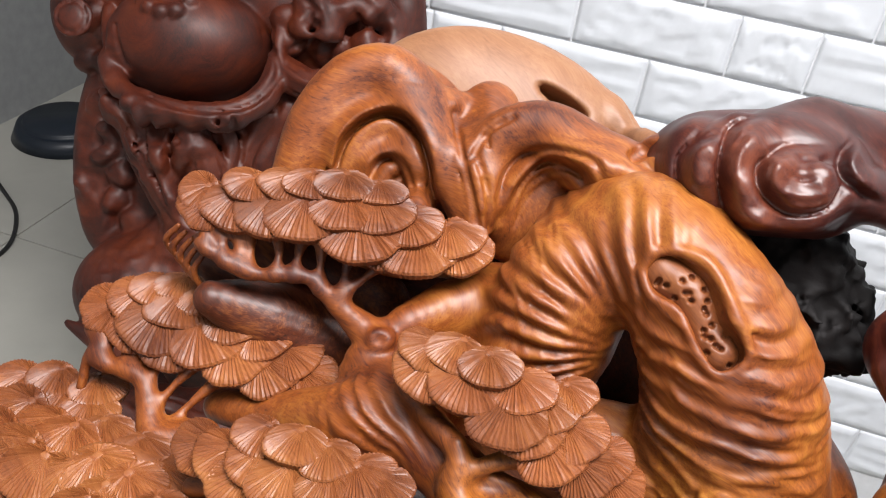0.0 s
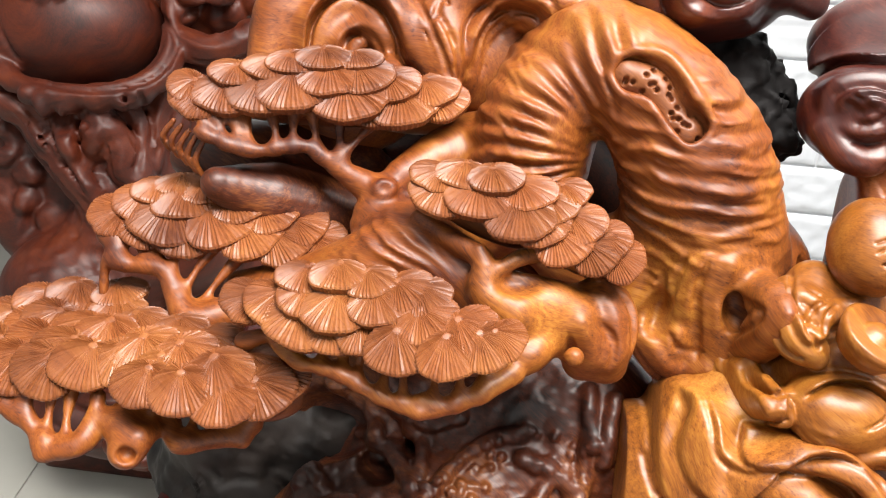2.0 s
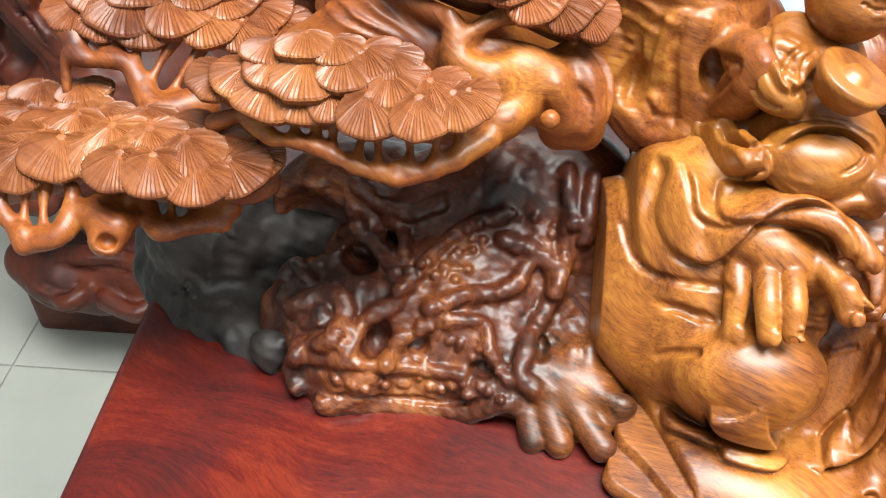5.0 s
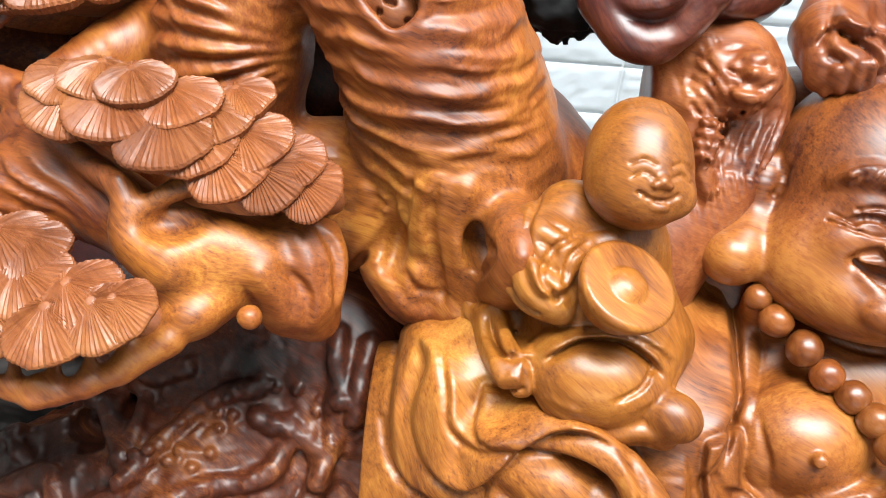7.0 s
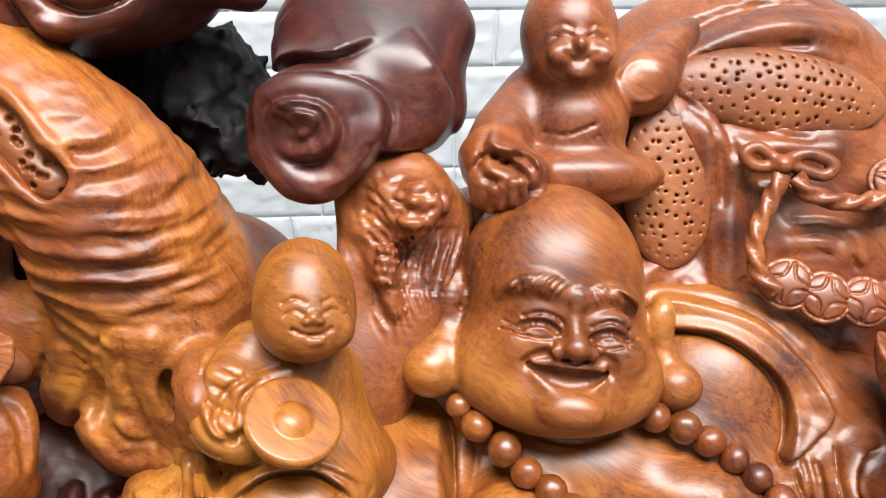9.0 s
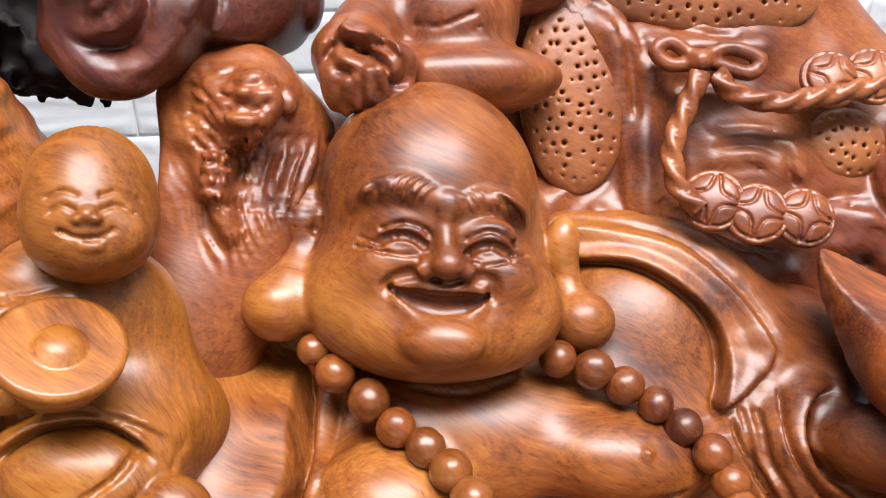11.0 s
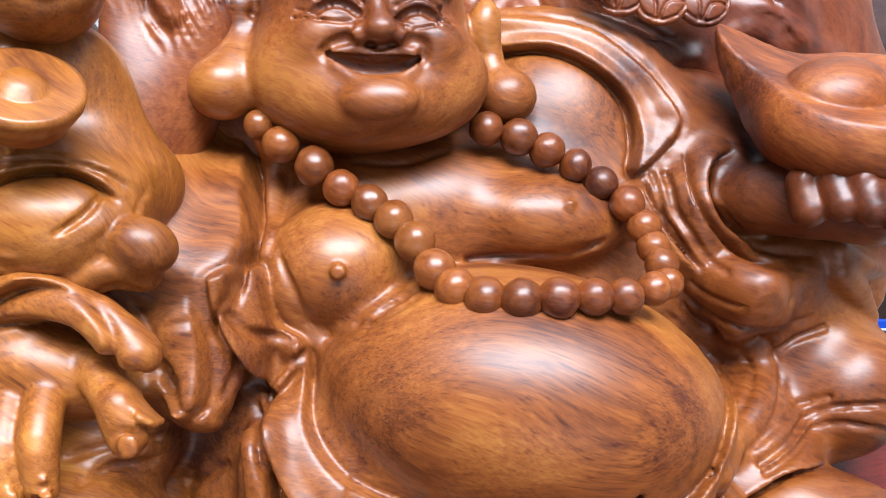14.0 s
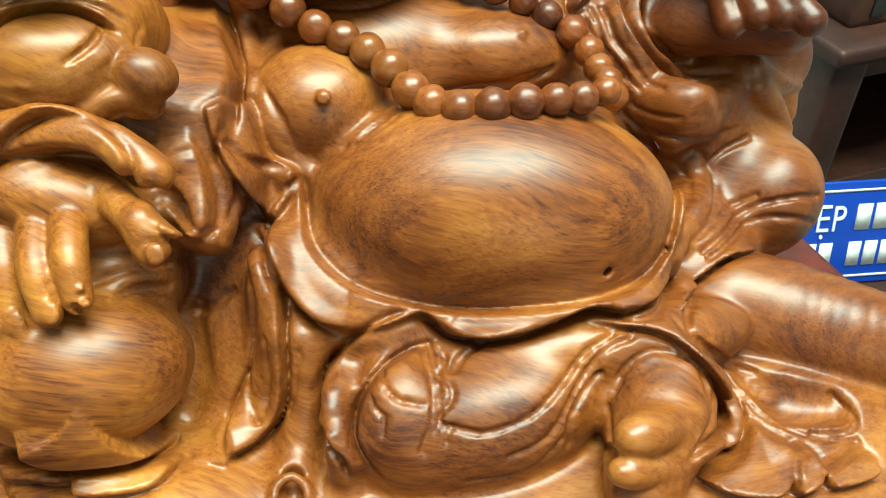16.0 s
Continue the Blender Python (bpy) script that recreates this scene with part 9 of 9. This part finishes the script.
x0, y0, x1, y1, top = 0.765, 0.38, 1.22, 0.78, 0.665
piece_of(stool, "tabletop", (x0 - 0.012, y0 - 0.012, top - 0.022), (x1 + 0.012, y1 + 0.012, top), STAND, 0.007)
piece_of(stool, "raised_block", (x0 + 0.035, y0 + 0.035, top - 0.001), (x1 - 0.035, y1 - 0.035, top + 0.05), STAND, 0.008, "moulded upper block with pierced fretwork")
piece_of(stool, "apron", (x0 + 0.006, y0 + 0.006, top - 0.052), (x1 - 0.006, y0 + 0.02, top - 0.021), STAND)
piece_of(stool, "apron", (x0 + 0.006, y0 + 0.021, top - 0.052), (x0 + 0.02, y1 - 0.006, top - 0.021), STAND)
for x in (x0, x1 - 0.05):
    for y in (y0, y1 - 0.05):
        piece_of(stool, "leg", (x + 0.001, y + 0.001, 0.0), (x + 0.049, y + 0.049, top - 0.0215), STAND, 0.006)
for z in (0.12, 0.30):
    piece_of(stool, "rail", (x0 + 0.05, y0 + 0.012, z), (x1 - 0.05, y0 + 0.036, z + 0.03), STAND)
    piece_of(stool, "rail", (x0 + 0.05, y1 - 0.036, z), (x1 - 0.05, y1 - 0.012, z + 0.03), STAND)
piece_of(stool, "shelf", (x0 + 0.01, y0 + 0.04, 0.40), (x1 - 0.01, y1 - 0.04, 0.425), STAND)
# two boards added to stand for the shade under the top
piece_of(stool, "back_panel", (x0 + 0.05, y1 - 0.034, 0.15), (x1 - 0.05, y1 - 0.02, top - 0.022), STAND)
piece_of(stool, "side_panel", (x1 - 0.034, y0 + 0.05, 0.15), (x1 - 0.02, y1 - 0.05, top - 0.022), STAND)
for k in range(9):
    piece_of(stool, "fretwork_bar", (x0 + 0.06 + 0.034 * k, y0 + 0.031, top + 0.012), (x0 + 0.078 + 0.034 * k, y0 + 0.0345, top + 0.040), RUBBER, 0.002)

bench = tagged(new("low_bench"), "low brown wooden bench beside the table", "bench")
bench.location = (0.95, 0.2, 0.0)
piece_of(bench, "seat", (0.55, 0.09, 0.455), (1.25, 0.33, 0.490), STAND, 0.005)
for x in (0.57, 1.18):
    for y in (0.10, 0.27):
        piece_of(bench, "leg", (x, y, 0.0), (x + 0.05, y + 0.05, 0.4555), STAND, 0.005)

sign = tagged(new("shop_sign"), "blue shop sign with white lettering leaning on a bench", "sign")
sign.location = (0.63, 0.20, 0.492)
SIGN = pose(0.555, 0.222, 0.4925, 76, 0, -14)
H = 0.118
ob = part("board", box(bmesh.new(), (0, 0, -0.004), (0.42, H, 0.0), 0.001), BLUE, None, "blue plastic board")
ob.matrix_world = SIGN
under(ob, sign)
for lo, hi in (((0.012, 0.008), (0.40, 0.0105)), ((0.012, H - 0.0105), (0.40, H - 0.008)), ((0.012, 0.0105), (0.0145, H - 0.0105))):
    ob = part("border_line", box(bmesh.new(), (*lo, 0.0003), (*hi, 0.0011)), WHITE)
    ob.matrix_world = SIGN
    under(ob, sign)
text = bpy.data.curves.new("sign_word", "FONT")
text.body, text.size, text.extrude = "ĐẸP", 0.041, 0.0006
ob = new("sign_word", text)
text.materials.append(WHITE)
ob.matrix_world = SIGN @ Matrix.Translation((0.052, 0.064, 0.0009)) @ Matrix.Diagonal((0.72, 1, 1, 1))
under(ob, sign)
for n, (x, w) in enumerate(((0.118, 0.016), (0.138, 0.016), (0.158, 0.016), (0.178, 0.016), (0.206, 0.016), (0.226, 0.016), (0.246, 0.016), (0.28, 0.07))):
    ob = part("letter_bar", box(bmesh.new(), (x, 0.064, 0.0003), (x + w, 0.093, 0.0013)), WHITE)
    ob.matrix_world = SIGN
    under(ob, sign)
for x, w in ((0.03, 0.014), (0.048, 0.014), (0.066, 0.014), (0.084, 0.014), (0.116, 0.014), (0.134, 0.014), (0.152, 0.014), (0.170, 0.014), (0.196, 0.014), (0.214, 0.014), (0.232, 0.014), (0.26, 0.09)):
    ob = part("letter_bar", box(bmesh.new(), (x, 0.022, 0.0003), (x + w, 0.050, 0.0013)), WHITE)
    ob.matrix_world = SIGN
    under(ob, sign)

# ---------------------------------------------------------------- floor things on the far side
stand = tagged(part("round_base", (lambda bm: (bmesh.ops.create_cone(bm, cap_ends=True, segments=48, radius1=0.16, radius2=0.135, depth=0.06, matrix=pose(-1.83, 1.73, 0.031)), bmesh.ops.bevel(bm, geom=[e for e in bm.edges if e.verts[0].co.z > 0.05 and e.verts[1].co.z > 0.05], offset=0.015, segments=4, affect="EDGES"), bm)[2])(bmesh.new()), NAVY), "dark navy plastic fan base on the floor", "fan base")
cable = tagged(new("power_cable"), "loop of black power cable on the floor", "cable")
cable.location = (-1.7, 1.3, 0.0)
bm = bmesh.new()
p, _ = curve_points([(-2.2, 1.55, 0.006), (-1.9, 1.45, 0.006), (-1.74, 1.36, 0.006), (-1.64, 1.285, 0.006), (-1.56, 1.165, 0.006), (-1.57, 1.08, 0.006), (-1.7, 0.98, 0.006), (-1.95, 0.95, 0.006)], 1.0, 8)
rows = []
for i, c in enumerate(p):
    t = Vector(p[min(i + 1, len(p) - 1)] - p[max(i - 1, 0)]).normalized()
    a = t.cross(Vector((0, 0, 1)))
    rows.append([bm.verts.new(Vector(c) + (a * math.cos(f) + Vector((0, 0, 1)) * math.sin(f)) * 0.0055) for f in np.linspace(0, 2 * math.pi, 8, endpoint=False)])
for x, y in zip(rows, rows[1:]):
    for k in range(8):
        bm.faces.new((x[k], x[(k + 1) % 8], y[(k + 1) % 8], y[k]))
under(part("cord", bm, RUBBER), cable)

# ---------------------------------------------------------------- floor tiles
tile_mesh = None
for i in range(2, 11):
    for j in range(10):
        if tile_mesh is None:
            bm = box(bmesh.new(), (-0.298, -0.298, -0.012), (0.298, 0.298, 0.0), 0.0015)
            ob = part("floor_tile", bm, TILE, floor, smooth=False)
            tile_mesh = ob.data
        else:
            ob = new("floor_tile", tile_mesh)
            ob.parent = floor
        ob.location = (-3.1 + 0.6 * i + 0.02, -3.3 + 0.6 * j + 0.01, 0.0)

# ---------------------------------------------------------------- brick cladding: long and short bricks in courses
random.seed(5)
ROW, LONG, SHORT = 0.086, 0.216, 0.105
brick_meshes = {}


def brick_mesh(w, kind):
    """A raised brick with a soft rim and an embossed worn face."""
    key = (w, kind)
    if key in brick_meshes:
        return brick_meshes[key]
    bm = bmesh.new()
    nx, nz = 36, 16
    rng = random.Random(kind * 7 + int(w * 100))
    off = rng.uniform(0, 50)
    grid = {}
    for i in range(nx + 1):
        for j in range(nz + 1):
            x, z = (i / nx - 0.5) * (w - 0.003), (j / nz - 0.5) * (ROW - 0.003)
            e = min(i, nx - i, 3) / 3 * min(j, nz - j, 2) / 2
            rel = 0.0
            if kind % 3 != 2:
                v = noise.noise((x * 38 + off, z * 52, off)) + 0.45 * noise.noise((x * 95, z * 120 + off, 1.5))
                rel = 0.0016 * max(-0.3, min(1.0, v * 5)) + 0.0007 * noise.noise((x * 160, z * 200, off)) + 0.0016 * (1 - min(1, abs(v) * 7))
            else:
                v = noise.noise((x * 9 + off, z * 70, off))
                rel = 0.0014 * max(-0.5, min(1.0, v * 4)) + 0.0005 * noise.noise((x * 160, z * 200, off))
            grid[i, j] = bm.verts.new((x, -0.0028 * min(1, e) - rel * min(1, e) * min(1, 4 * e) - 0.002, z))
    for i in range(nx):
        for j in range(nz):
            bm.faces.new((grid[i, j], grid[i + 1, j], grid[i + 1, j + 1], grid[i, j + 1]))
    rim = [grid[i, 0] for i in range(nx + 1)] + [grid[nx, j] for j in range(1, nz + 1)] + [grid[i, nz] for i in range(nx - 1, -1, -1)] + [grid[0, j] for j in range(nz - 1, 0, -1)]
    back = [bm.verts.new((v.co.x, 0.004, v.co.z)) for v in rim]
    for i in range(len(rim)):
        j = (i + 1) % len(rim)
        bm.faces.new((rim[j], rim[i], back[i], back[j]))
    ob = part("brick", bm, WALL, wall_north)
    brick_meshes[key] = ob.data
    bpy.data.objects.remove(ob)
    return brick_meshes[key]


for row in range(1, 14):
    x, z = -0.88 + (0.07, 0.13, 0.02, -0.033)[row % 4], 0.895 + (row - 7) * ROW - ROW / 2
    n = row
    while x < 1.35:
        w = SHORT if n % 3 == 0 else LONG
        n += 1
        if x > -0.72:
            ob = new("brick", brick_mesh(w, random.randrange(6)))
            ob.parent = wall_north
            ob.location = (x + w / 2, 0.9602, z)
        x += w
